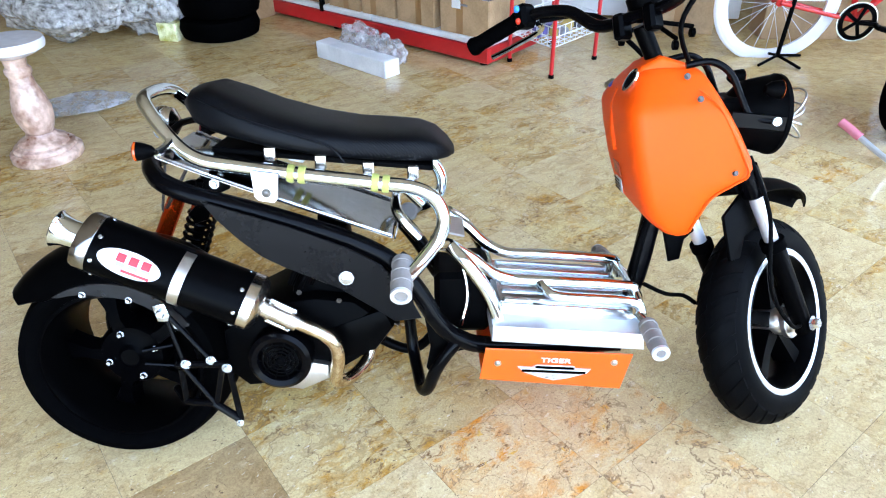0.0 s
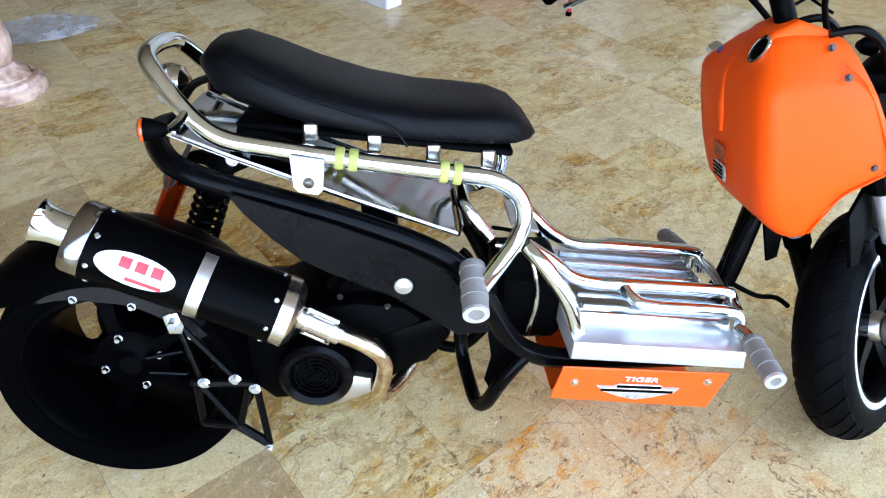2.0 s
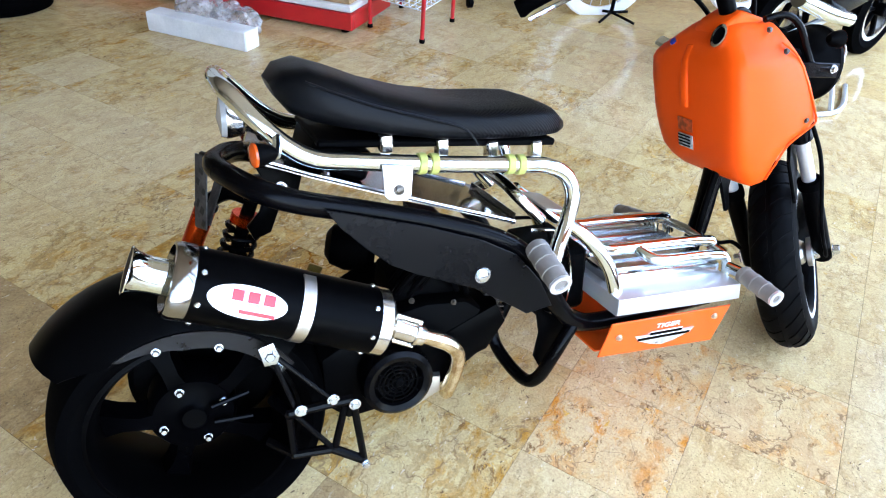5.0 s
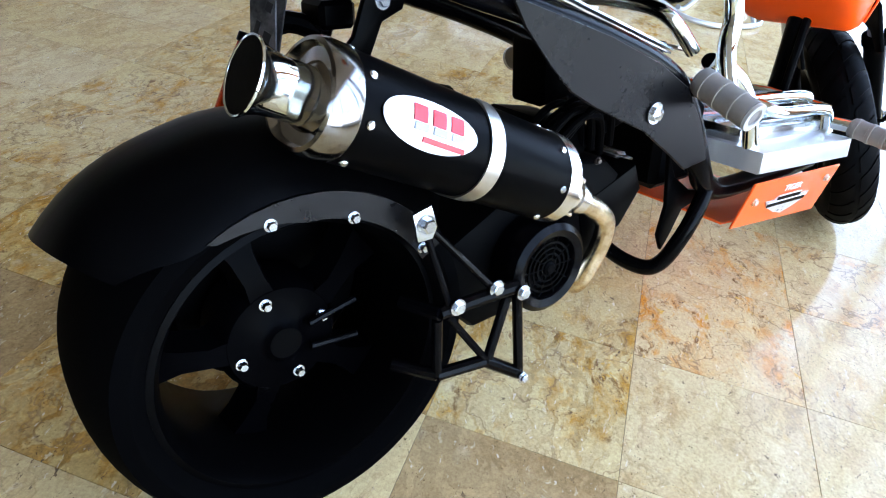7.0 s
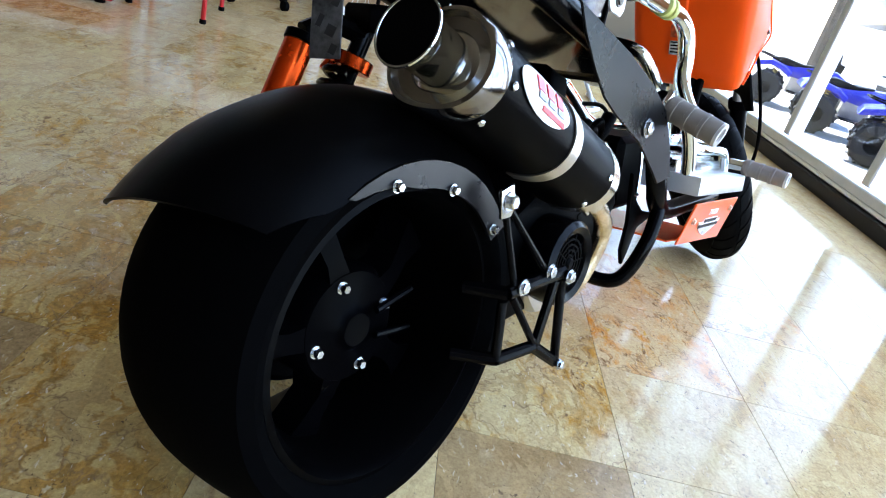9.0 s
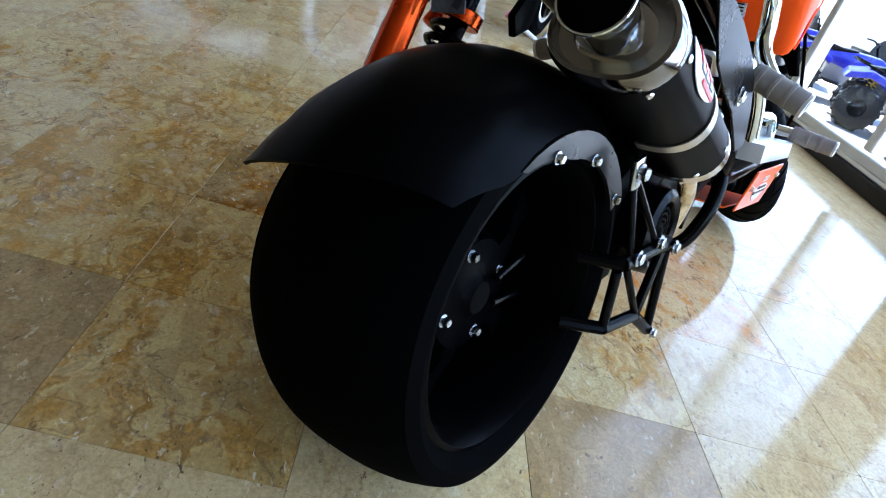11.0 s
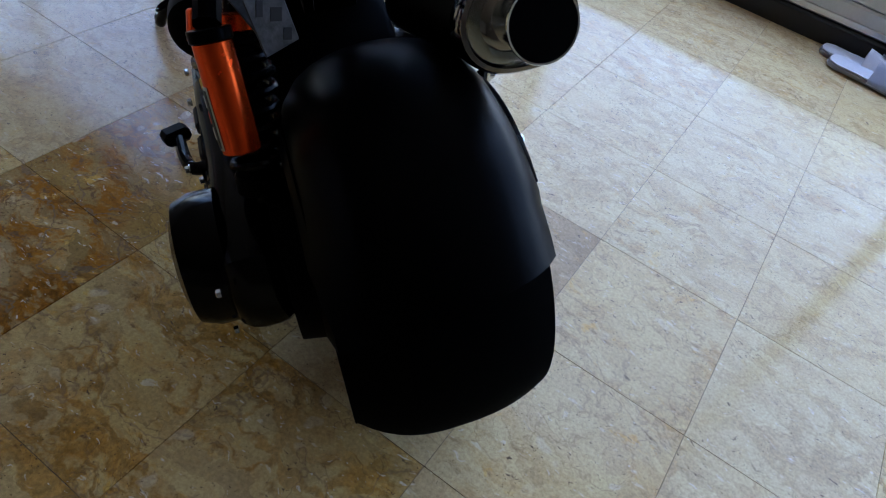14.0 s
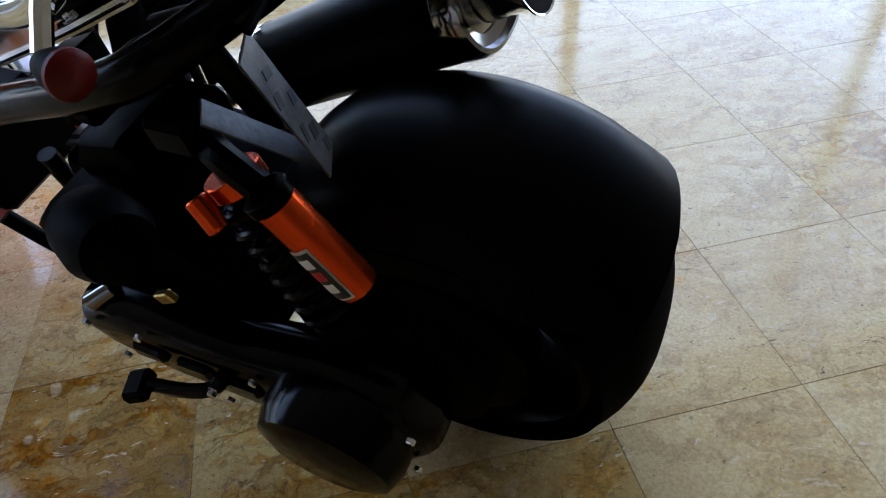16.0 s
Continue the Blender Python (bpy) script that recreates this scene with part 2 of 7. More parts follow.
RUBBER_FRONT = material("treaded_rubber", (0.0011, 0.0011, 0.0012), 0.6, vary=0.4, fine=200, bump=0.15, spec=0.04)
LEATHER = material("black_vinyl", (0.0018, 0.002, 0.0025), 0.42, vary=0.25, fine=500, bump=0.15, spec=0.10)
wave = LEATHER.node_tree.nodes.new("ShaderNodeTexWave")
wave.inputs["Scale"].default_value, wave.inputs["Distortion"].default_value = 90.0, 0.3
wave.bands_direction = "DIAGONAL"
rib = LEATHER.node_tree.nodes.new("ShaderNodeBump")
rib.inputs["Strength"].default_value, rib.inputs["Distance"].default_value = 0.35, 0.0015
LEATHER.node_tree.links.new(LEATHER.node_tree.nodes["Texture Coordinate"].outputs["Object"], wave.inputs["Vector"])
seat_xyz, front_only, rib_part = (LEATHER.node_tree.nodes.new(k) for k in ("ShaderNodeSeparateXYZ", "ShaderNodeMapRange", "ShaderNodeMath"))
front_only.inputs["From Min"].default_value, front_only.inputs["From Max"].default_value = 0.47, 0.53
rib_part.operation = "MULTIPLY"
LEATHER.node_tree.links.new(LEATHER.node_tree.nodes["Texture Coordinate"].outputs["Object"], seat_xyz.inputs[0])
LEATHER.node_tree.links.new(seat_xyz.outputs[0], front_only.inputs["Value"])
LEATHER.node_tree.links.new(front_only.outputs[0], rib_part.inputs[0])
LEATHER.node_tree.links.new(wave.outputs["Fac"], rib_part.inputs[1])
LEATHER.node_tree.links.new(rib_part.outputs[0], rib.inputs["Height"])
LEATHER.node_tree.links.new(LEATHER.node_tree.nodes["Bump"].outputs[0], rib.inputs["Normal"])
LEATHER.node_tree.links.new(rib.outputs[0], LEATHER.node_tree.nodes["Principled BSDF"].inputs["Normal"])
CHROME = material("chrome", (0.80, 0.86, 0.86), 0.07, 1.0, 0.05, rough_vary=0.4)
STEEL = material("polished_steel", (0.66, 0.62, 0.56), 0.18, 1.0, 0.12, rough_vary=0.4)
BRUSHED = material("brushed_steel", (0.60, 0.57, 0.52), 0.34, 1.0, 0.10)
HEATED = material("heat_tinted_steel", (0.60, 0.43, 0.24), 0.22, 1.0, 0.25, 30.0, second=(0.72, 0.62, 0.45))
ZINC = material("zinc_bolt", (0.62, 0.66, 0.70), 0.22, 1.0, 0.15)
ZINC_DARK = material("dark_screw", (0.10, 0.09, 0.08), 0.3, 1.0, 0.15)
ALUMINIUM = material("brushed_aluminium", (0.66, 0.67, 0.68), 0.20, 1.0, 0.06, rough_vary=0.3)
WHITE_ALU = material("satin_aluminium", (0.70, 0.71, 0.72), 0.34, 0.7, 0.04)
ANODISED = material("orange_anodised", (0.78, 0.075, 0.004), 0.25, 0.85, 0.08)
BRACKET = material("satin_grey_steel_plate", (0.004, 0.004, 0.0045), 0.30, 0.0, 0.2, 30.0, spec=0.28)
GUSSET = material("dark_grey_sheet", (0.0022, 0.0022, 0.0024), 0.28, 0.0, 0.15, spec=0.09)
BADGE = material("white_enamel", (0.82, 0.83, 0.83), 0.3, 0.0, 0.05)
BADGE_RED = material("red_print", (0.62, 0.02, 0.03), 0.35)
BADGE_GREY = material("grey_print", (0.25, 0.26, 0.28), 0.3, 0.6)
BADGE_SILVER = material("silver_print", (0.55, 0.53, 0.52), 0.3, 0.4, 0.15, 60.0)
AMBER = material("amber_lens", (0.48, 0.06, 0.004), 0.15, coat=0.5)
RED_LENS = material("red_lens", (0.10, 0.004, 0.003), 0.35, spec=0.2)
CLEAR_LENS = material("clear_lens", (0.30, 0.30, 0.29), 0.12, spec=0.6)
OLIVE = material("yellow_rubber_ring", (0.36, 0.37, 0.09), 0.55)
GRIP = material("rubber_foot_peg", (0.20, 0.18, 0.16), 0.6, bump=0.2)
JOINT = material("tile_joint", (0.20, 0.155, 0.095), 0.8)
LIGHT_TONES = ((0.595, 0.46, 0.245), (0.62, 0.49, 0.275), (0.585, 0.445, 0.225), (0.605, 0.475, 0.26))
OCHRE_TONES = ((0.555, 0.42, 0.20), (0.58, 0.45, 0.225), (0.54, 0.40, 0.175))
DARK_TONES = ((0.375, 0.255, 0.12), (0.40, 0.28, 0.135))
TILE_LIGHT = stone_material("pale_limestone_tile", LIGHT_TONES, stains=0.20, veins=0.25, broken=0.48)
TILE_OCHRE = stone_material("ochre_limestone_tile", OCHRE_TONES, (0.44, 0.235, 0.045), 0.75, veins=0.5, broken=0.6)
TILE_ORANGE = stone_material("orange_limestone_tile", ((0.61, 0.455, 0.245), (0.605, 0.44, 0.23)), (0.60, 0.25, 0.04), 1.1, veins=0.25, broken=0.5)
TILE_RUST = stone_material("rusty_limestone_tile", ((0.36, 0.215, 0.050), (0.38, 0.235, 0.062)), (0.36, 0.145, 0.010), 1.5, veins=1.0)
# ochre-rich stone, its colour deepened to stand for the dark room it mirrors
TILE_AMBER_SHADED = stone_material("amber_shaded_limestone_tile", ((0.52, 0.365, 0.135), (0.54, 0.39, 0.155)), (0.46, 0.225, 0.030), 0.85, veins=0.7, broken=0.8)
TILE_DARK = stone_material("brown_limestone_tile", DARK_TONES, (0.30, 0.19, 0.085), 0.3, broken=0.5)
# tones lifted slightly, making up in colour for light lost away from the window
TILES_FAR = stone_material("limestone_tile_joined", ((0.62, 0.475, 0.235), (0.60, 0.445, 0.205), (0.57, 0.415, 0.17), (0.64, 0.495, 0.255), (0.61, 0.46, 0.215), (0.63, 0.48, 0.24), (0.585, 0.43, 0.185)), stains=0.35, joined=True, veins=0.25, broken=0.4)
PLASTER = material("buff_plaster", (0.24, 0.195, 0.13), 0.85, vary=0.04, bump=0.1)
FRAME_ALU = material("grey_window_frame", (0.70, 0.72, 0.74), 0.4, 0.3, 0.06)
WINDOW_GLASS = glass_material("window_glass", (0.94, 0.97, 0.96))

# ---- geometry kit ----


def bm_new():
    return bmesh.new()


def smooth_path(pts, steps=6):
    """A rounded line through the points."""
    p = [Vector(q) for q in pts]
    if len(p) < 3 or steps < 2:
        return p
    out = []
    for i in range(len(p) - 1):
        a, b, c, d = p[max(i - 1, 0)], p[i], p[i + 1], p[min(i + 2, len(p) - 1)]
        for k in range(steps):
            t = k / steps
            out.append(0.5 * (2 * b + (c - a) * t + (2 * a - 5 * b + 4 * c - d) * t * t + (3 * b - a - 3 * c + d) * t ** 3))
    out.append(p[-1])
    return out


def add_tube(bm, pts, r, seg=12, steps=6, cap=True, flat=1.0, up=None):
    """A round tube along a rounded line; r one radius or one for each end."""
    line = smooth_path(pts, steps)
    r0, r1 = r if isinstance(r, tuple) else (r, r)
    rings, n = [], len(line)
    ref = Vector(up) if up else None
    side = None
    for i, q in enumerate(line):
        d = (line[min(i + 1, n - 1)] - line[max(i - 1, 0)]).normalized()
        if side is None:
            a = ref or (Vector((0, 0, 1)) if abs(d.z) < 0.9 else Vector((0, 1, 0)))
            side = d.cross(a).normalized()
        side = (side - d * side.dot(d)).normalized()
        other = d.cross(side)
        rr = r0 + (r1 - r0) * i / max(1, n - 1)
        rings.append([bm.verts.new(q + side * (rr * math.cos(k * math.tau / seg)) + other * (rr * flat * math.sin(k * math.tau / seg))) for k in range(seg)])
    for a, b in zip(rings, rings[1:]):
        for k in range(seg):
            bm.faces.new((a[k], a[(k + 1) % seg], b[(k + 1) % seg], b[k]))
    if cap:
        bm.faces.new(rings[0][::-1])
        bm.faces.new(rings[-1])
    return bm


def add_lathe(bm, profile, m, seg=32, closed=False):
    """Turns a profile of (radius, height) about the z of the pose m."""
    rings = []
    for r, h in profile:
        rings.append([bm.verts.new(m @ Vector((max(r, 0.0002) * math.cos(k * math.tau / seg), max(r, 0.0002) * math.sin(k * math.tau / seg), h))) for k in range(seg)])
    pairs = list(zip(rings, rings[1:])) + ([(rings[-1], rings[0])] if closed else [])
    for a, b in pairs:
        for k in range(seg):
            bm.faces.new((a[k], a[(k + 1) % seg], b[(k + 1) % seg], b[k]))
    if not closed:
        bm.faces.new(rings[0][::-1])
        bm.faces.new(rings[-1])
    return bm


def along(a, b):
    """The pose at a whose z looks to b."""
    a, b = Vector(a), Vector(b)
    return Matrix.Translation(a) @ (b - a).to_track_quat("Z", "Y").to_matrix().to_4x4()


def add_cyl(bm, a, b, r, seg=16, bevel=0.15):
    """A round bar from a to b with broken edges."""
    h = (Vector(b) - Vector(a)).length
    c = min(r, h / 2) * bevel
    return add_lathe(bm, [(r - c, 0), (r, c), (r, h - c), (r - c, h)], along(a, b), seg)


def add_box(bm, size, m, bevel=0.004, seg=1):
    """A box with broken edges, centred at the pose m."""
    t = bmesh.ops.create_cube(bm, size=1.0, matrix=m @ Matrix.Diagonal((*size, 1)))
    if bevel:
        edges = list({e for v in t["verts"] for e in v.link_edges})
        bmesh.ops.bevel(bm, geom=edges, offset=bevel, segments=seg, affect="EDGES", profile=0.5)
    return bm


def add_prism(bm, outline, y0, y1, bevel=0.0, seg=2):
    """A flat outline of (x, z) given thickness from y0 to y1."""
    lo = [bm.verts.new((x, y0, z)) for x, z in outline]
    hi = [bm.verts.new((x, y1, z)) for x, z in outline]
    f = [bm.faces.new(lo), bm.faces.new(hi[::-1])]
    n = len(lo)
    for k in range(n):
        f.append(bm.faces.new((lo[k], hi[k], hi[(k + 1) % n], lo[(k + 1) % n])))
    bmesh.ops.recalc_face_normals(bm, faces=f)
    if bevel:
        rim = list({e for g in f[:2] for e in g.edges})
        bmesh.ops.bevel(bm, geom=rim, offset=bevel, segments=seg, affect="EDGES", profile=0.5)
    return bm


def add_loft(bm, rings, cap=True):
    """A skin over rings of points, all of one length."""
    vs = [[bm.verts.new(q) for q in ring] for ring in rings]
    n = len(vs[0])
    for a, b in zip(vs, vs[1:]):
        for k in range(n):
            bm.faces.new((a[k], a[(k + 1) % n], b[(k + 1) % n], b[k]))
    if cap:
        bm.faces.new(vs[0][::-1])
        bm.faces.new(vs[-1])
    return bm


def add_bolt(bm, at, way, r=0.008, h=0.006, washer=True):
    """A hexagon bolt head on a washer, at a place, looking along a way."""
    at, way = Vector(at), Vector(way).normalized()
    if washer:
        add_cyl(bm, at, at + way * 0.002, r * 1.35, 16)
    add_lathe(bm, [(r, 0), (r, h * 0.8), (r * 0.82, h)], along(at + way * 0.002, at + way), 6)
    return bm


def mesh_of(bm, name, mat, smooth=35):
    bmesh.ops.recalc_face_normals(bm, faces=bm.faces)
    me = bpy.data.meshes.new(name)
    bm.to_mesh(me)
    bm.free()
    for m in (mat if isinstance(mat, (list, tuple)) else [mat]):
        me.materials.append(m)
    if smooth:
        me.polygons.foreach_set("use_smooth", [True] * len(me.polygons))
        me.set_sharp_from_angle(angle=radians(smooth))
    return me


def part(name, bm, mat, parent, label="", smooth=35):
    """One mesh under a thing or under a part."""
    ob = new(name, mesh_of(bm, name, mat, smooth))
    ob.parent = parent
    if label:
        ob["label"] = label
    return ob


def thing(name, label, category, m=None, group=""):
    """An empty at the base of a thing, to hold its parts."""
    ob = new(name)
    ob.empty_display_size = 0.1
    if m is not None:
        ob.matrix_world = m
    return tagged(ob, label, category, group)


def single(name, bm, mat, label, category, m=None, group="", kind="", smooth=35):
    """A thing that is one mesh."""
    ob = new(name, mesh_of(bm, name, mat, smooth))
    if m is not None:
        ob.matrix_world = m
    return tagged(ob, label, category, group, kind)

# ---- the room ----
floor = single("floor", add_box(bm_new(), (12.0, 11.0, 0.2), ROOM @ pose(0.5, WINDOW_AT + 5.42, -0.1018), 0), JOINT, "polished limestone tile floor in beige, ochre and brown", "floor", kind="structure", smooth=0)
wall_back = single("wall_back", add_box(bm_new(), (12.0, 0.2, 3.2), ROOM @ pose(0.5, 9.0, 1.6), 0), PLASTER, "plain pale grey plastered back wall of the shop", "wall", kind="structure", smooth=0)
wall_side = single("wall_side", add_box(bm_new(), (0.2, 10.8, 3.2), ROOM @ pose(-5.4, 3.5, 1.6), 0), PLASTER, "plain pale grey plastered side wall of the shop", "wall", kind="structure", smooth=0)
wall_far = single("wall_far", add_box(bm_new(), (0.2, 10.8, 3.2), ROOM @ pose(6.4, 3.5, 1.6), 0), PLASTER, "plain pale grey plastered far wall of the shop", "wall", kind="structure", smooth=0)
ceiling = single("ceiling", add_box(bm_new(), (12.0, 11.2, 0.2), ROOM @ pose(0.5, 3.5, 3.3), 0), PLASTER, "plain pale grey plastered ceiling above the shop floor", "ceiling", kind="structure", smooth=0)
ground = single("ground", add_box(bm_new(), (400.0, 400.0, 0.2), pose(0, 0, -0.32), 0), material("pale_pavement", (0.30, 0.29, 0.27), 0.8, vary=0.15, scale=1.5, fine=30), "pale concrete forecourt and land reaching the horizon", "ground", kind="structure", smooth=0)

# ---- the scooter: x ahead, y to its left, z up; it leans on its side stand ----
BIKE = pose(-0.081, -0.005, 0.0, -12.0, 0.0, 0.0)
bike = thing("motor_scooter", "orange and black custom scooter with chrome rails on its side stand", "scooter", BIKE)
REAR, RR = Vector((0.006, -0.017, 0.230)), 0.227        # rear axle, tyre radius
ARCH = Vector((0.008, -0.017, 0.241))                   # middle of the fender's arch
STEER_AT, STEER_UP, STEER = Vector((1.385, -0.006, 0.242)), Vector((-0.45, 0.0, 0.893)), radians(42)
TURNED = Matrix.Translation(STEER_AT) @ Matrix.Rotation(STEER, 4, STEER_UP) @ Matrix.Translation(-STEER_AT)
FRONT, FR = Vector((1.430, -0.010, 0.238)), 0.233         # front axle, straight ahead


def tyre_profile(radius, width, rim, crown=0.35, power=2.6, left=None):
    """Line of a tyre's section, closed, as (radius, offset)."""
    w = width / 2
    pts = [(radius - (left if left and k < 0 else crown) * w * abs(k / 8) ** power * 0.9, w * k / 8 * 0.97) for k in range(-8, 9)]
    low = pts[-1][0] - rim
    side = [(rim + low * 0.55, w), (rim + low * 0.2, w * 0.95), (rim, w * 0.85), (rim - 0.006, w * 0.8)]
    return pts + side + [(r, -o) for r, o in side[::-1]]


def axle_pose(c):
    """A pose at a wheel's centre whose z looks to the scooter's right."""
    return Matrix.Translation(c) @ pose(0, 0, 0, 90, 0, 0)


def place(bm, m):
    bm.transform(m)
    return bm


# rear wheel
rear_wheel = part("rear_wheel", add_lathe(bm_new(), [(0.164, -0.104), (0.171, -0.102), (0.171, -0.094), (0.158, -0.082), (0.154, 0.0), (0.158, 0.082), (0.171, 0.094), (0.171, 0.102), (0.164, 0.104), (0.154, 0.086), (0.149, 0.0), (0.154, -0.086)], axle_pose(REAR), 56, True), MATTE_BLACK, bike, "black cast rim with five spokes")
part("tyre", add_lathe(bm_new(), tyre_profile(RR, 0.230, 0.169, 0.21, 2.6, 0.36), axle_pose(REAR), 72, True), RUBBER, rear_wheel, "very wide slick-looking black tyre")
part("drive_case", add_lathe(bm_new(), [(0.0, 0.0), (0.124, 0.0), (0.134, 0.010), (0.134, 0.050), (0.105, 0.060), (0.10, 0.088), (0.0, 0.088)], Matrix.Translation((0.032, 0.045, 0.236)) @ pose(0, 0, 0, -90, 0, 0), 40), PLASTIC_BLACK, rear_wheel, "round black drive case behind the spokes")
HUB = Vector((0.002, -0.057, 0.222))
part("hub", add_lathe(bm_new(), [(0.0, 0.012), (0.020, 0.012), (0.024, 0.008), (0.030, 0.004), (0.066, 0.0), (0.074, -0.012), (0.074, -0.07), (0.0, -0.07)], axle_pose(HUB), 32), WHEEL_BLACK, rear_wheel)
part("hub_bore", add_lathe(bm_new(), [(0.017, 0.010), (0.019, 0.0125), (0.0, 0.0125)], axle_pose(HUB), 24), PLASTIC_BLACK, rear_wheel)
for k in range(5):
    a = radians(250 + 72 * k)
    c, s = math.cos(a), math.sin(a)
    ring = []
    for r, w, t0, t1 in ((0.05, 0.050, 0.0, -0.05), (0.085, 0.040, -0.002, -0.04), (0.115, 0.044, -0.012, -0.05), (0.153, 0.066, -0.020, -0.06)):
        ring.append([HUB + Vector((c * r - s * o, -h, s * r + c * o)) for o, h in ((-w / 2, t1), (-w / 2 + 0.008, t0), (w / 2 - 0.008, t0), (w / 2, t1))])
    part("spoke", add_loft(bm_new(), ring), WHEEL_BLACK, rear_wheel)
for k in range(4):
    a = radians(197 + 90 * k)
    at = HUB + Vector((0.054 * math.cos(a), 0.0, 0.054 * math.sin(a)))
    part("wheel_bolt", add_bolt(bm_new(), at, (0, -1, 0), 0.0058, 0.008), ZINC, rear_wheel)
for z in (0.016, -0.016):
    part("hub_pin", add_tube(bm_new(), [HUB + Vector((0.03, -0.012, z)), HUB + Vector((0.095, -0.006, z * 1.6))], 0.0045, 8, 1), GLOSS_BLACK, rear_wheel)
# rear fender: a wide shell over the tyre
bm = bm_new()
rings = []
for i in range(25):
    u = i / 24
    flick = 0.018 * max(0.0, 1 - 3.2 * u)
    w = 0.127 * min(1.0, 0.90 + 0.6 * u)
    drop = 0.058 * min(1.0, 0.45 + u * 4)
    cen = ARCH + Vector((0.002, 0.0, 0))
    ring = []
    for q in range(13):
        o = -1 + q / 6
        a = radians(146 + 4 * o - (111 + 4 * o) * u)
        rr = 0.260 - 0.014 * min(1.0, 1.6 * u) + flick * (0.3 + 0.7 * (1 + o) / 2) - drop * (abs(o) ** 4.0 if o < 0 else abs(o) ** 5 * min(1.0, 0.1 + 4 * u)) - 0.012 * o * o - 0.024 * max(0.0, o) ** 1.4
        ring.append(cen + Vector((rr * math.cos(a), (w + 0.004 * max(0.0, 1 - 3 * u) * (o > 0)) * o * (1 - 0.04 * abs(o) ** 6), rr * math.sin(a))))
    rings.append(ring)
vs = [[bm.verts.new(q) for q in r] for r in rings]
for a, b in zip(vs, vs[1:]):
    for k in range(12):
        bm.faces.new((a[k], a[k + 1], b[k + 1], b[k]))
bmesh.ops.recalc_face_normals(bm, faces=bm.faces)
bmesh.ops.solidify(bm, geom=bm.faces[:], thickness=0.004)
fender = part("rear_fender", bm, MATTE_BLACK, bike, "satin black fender over the rear tyre")
# fender bracket, a curved plate on the right
bm = bm_new()
out = []
for k in range(13):
    a = radians(121 - 91 * k / 12)
    out.append((ARCH.x + 0.189 * math.cos(a), ARCH.z + 0.189 * math.sin(a)))
inn = []
for k in range(13):
    a = radians(119 - 89 * k / 12)
    r = 0.182 - 0.022 * min(1.0, k / 4)
    inn.append((ARCH.x + r * math.cos(a), ARCH.z + r * math.sin(a)))
add_prism(bm, out + inn[::-1], -0.140, -0.135, 0.0)
bracket = part("fender_bracket", bm, BRACKET, bike, "dark grey curved steel fender bracket")
for at in ((-0.028, -0.140, 0.408), (0.061, -0.140, 0.394), (0.146, -0.140, 0.336)):
    part("bolt", add_bolt(bm_new(), at, (0, -1, 0), 0.0052, 0.006), ZINC, bracket)

POLISHED = material("polished_sheet", (0.26, 0.25, 0.24), 0.12, 1.0, 0.15, 6.0, rough_vary=0.5)
# muffler
M0, M1 = Vector((0.024, -0.150, 0.522)), Vector((0.306, -0.150, 0.392))     # can, rear to front
MLEN = (M1 - M0).length
SIDE = Vector((0, -1, 0))


def can_ring(h, grow=1.0, n=40):
    """The can's rounded three-sided section at a height along it."""
    pts = []
    ax = (M1 - M0).normalized()
    u = (SIDE - ax * SIDE.dot(ax)).normalized()
    v = ax.cross(u)
    for k in range(n):
        a = k * math.tau / n
        r = 0.058 * grow * (1 + 0.09 * math.cos(2 * a) + 0.035 * math.cos(3 * (a - 0.5)))
        pts.append(M0 + ax * h + u * (r * math.cos(a)) + v * (r * math.sin(a)))
    return pts


muffler = part("muffler", add_loft(bm_new(), [can_ring(0.0, 0.97), can_ring(0.002), can_ring(MLEN - 0.002), can_ring(MLEN, 0.97)]), MATTE_BLACK, bike, "satin black oval exhaust can")
part("rear_cap", add_loft(bm_new(), [can_ring(0.012, 1.012), can_ring(0.010, 1.03), can_ring(-0.010, 1.03), can_ring(-0.017, 0.98), can_ring(-0.018, 0.90), can_ring(-0.010, 0.84), can_ring(-0.008, 0.62), can_ring(-0.012, 0.50)]), POLISHED, muffler, "polished steel end cap")
part("front_cap", add_loft(bm_new(), [can_ring(MLEN - 0.010, 1.015), can_ring(MLEN + 0.010, 1.02), can_ring(MLEN + 0.022, 0.8), can_ring(MLEN + 0.026, 0.45)]), STEEL, muffler)
part("outlet", add_lathe(bm_new(), [(0.0275, -0.012), (0.0272, -0.040), (0.0285, -0.052), (0.0315, -0.062), (0.0350, -0.068), (0.0362, -0.0695), (0.0358, -0.0715), (0.0340, -0.0712), (0.0300, -0.063), (0.0262, -0.050), (0.0255, -0.012)], along(M0, M1), 36, True), CHROME, muffler, "flared chrome exhaust outlet")
part("outlet_bore", add_lathe(bm_new(), [(0.0336, -0.0708), (0.0296, -0.0622), (0.0258, -0.0500), (0.0250, -0.0300), (0.0, -0.0300)], along(M0, M1), 24), PLASTIC_BLACK, muffler)
axm = (M1 - M0).normalized()
um = (SIDE - axm * SIDE.dot(axm)).normalized()
vm = axm.cross(um)


def on_can(h, deg, lift=0.0):
    """A place on the can's skin and the way out of it."""
    a = radians(deg)
    r = 0.058 * (1 + 0.09 * math.cos(2 * a) + 0.035 * math.cos(3 * (a - 0.5))) + lift
    way = um * math.cos(a) + vm * math.sin(a)
    return M0 + axm * h + way * r, way


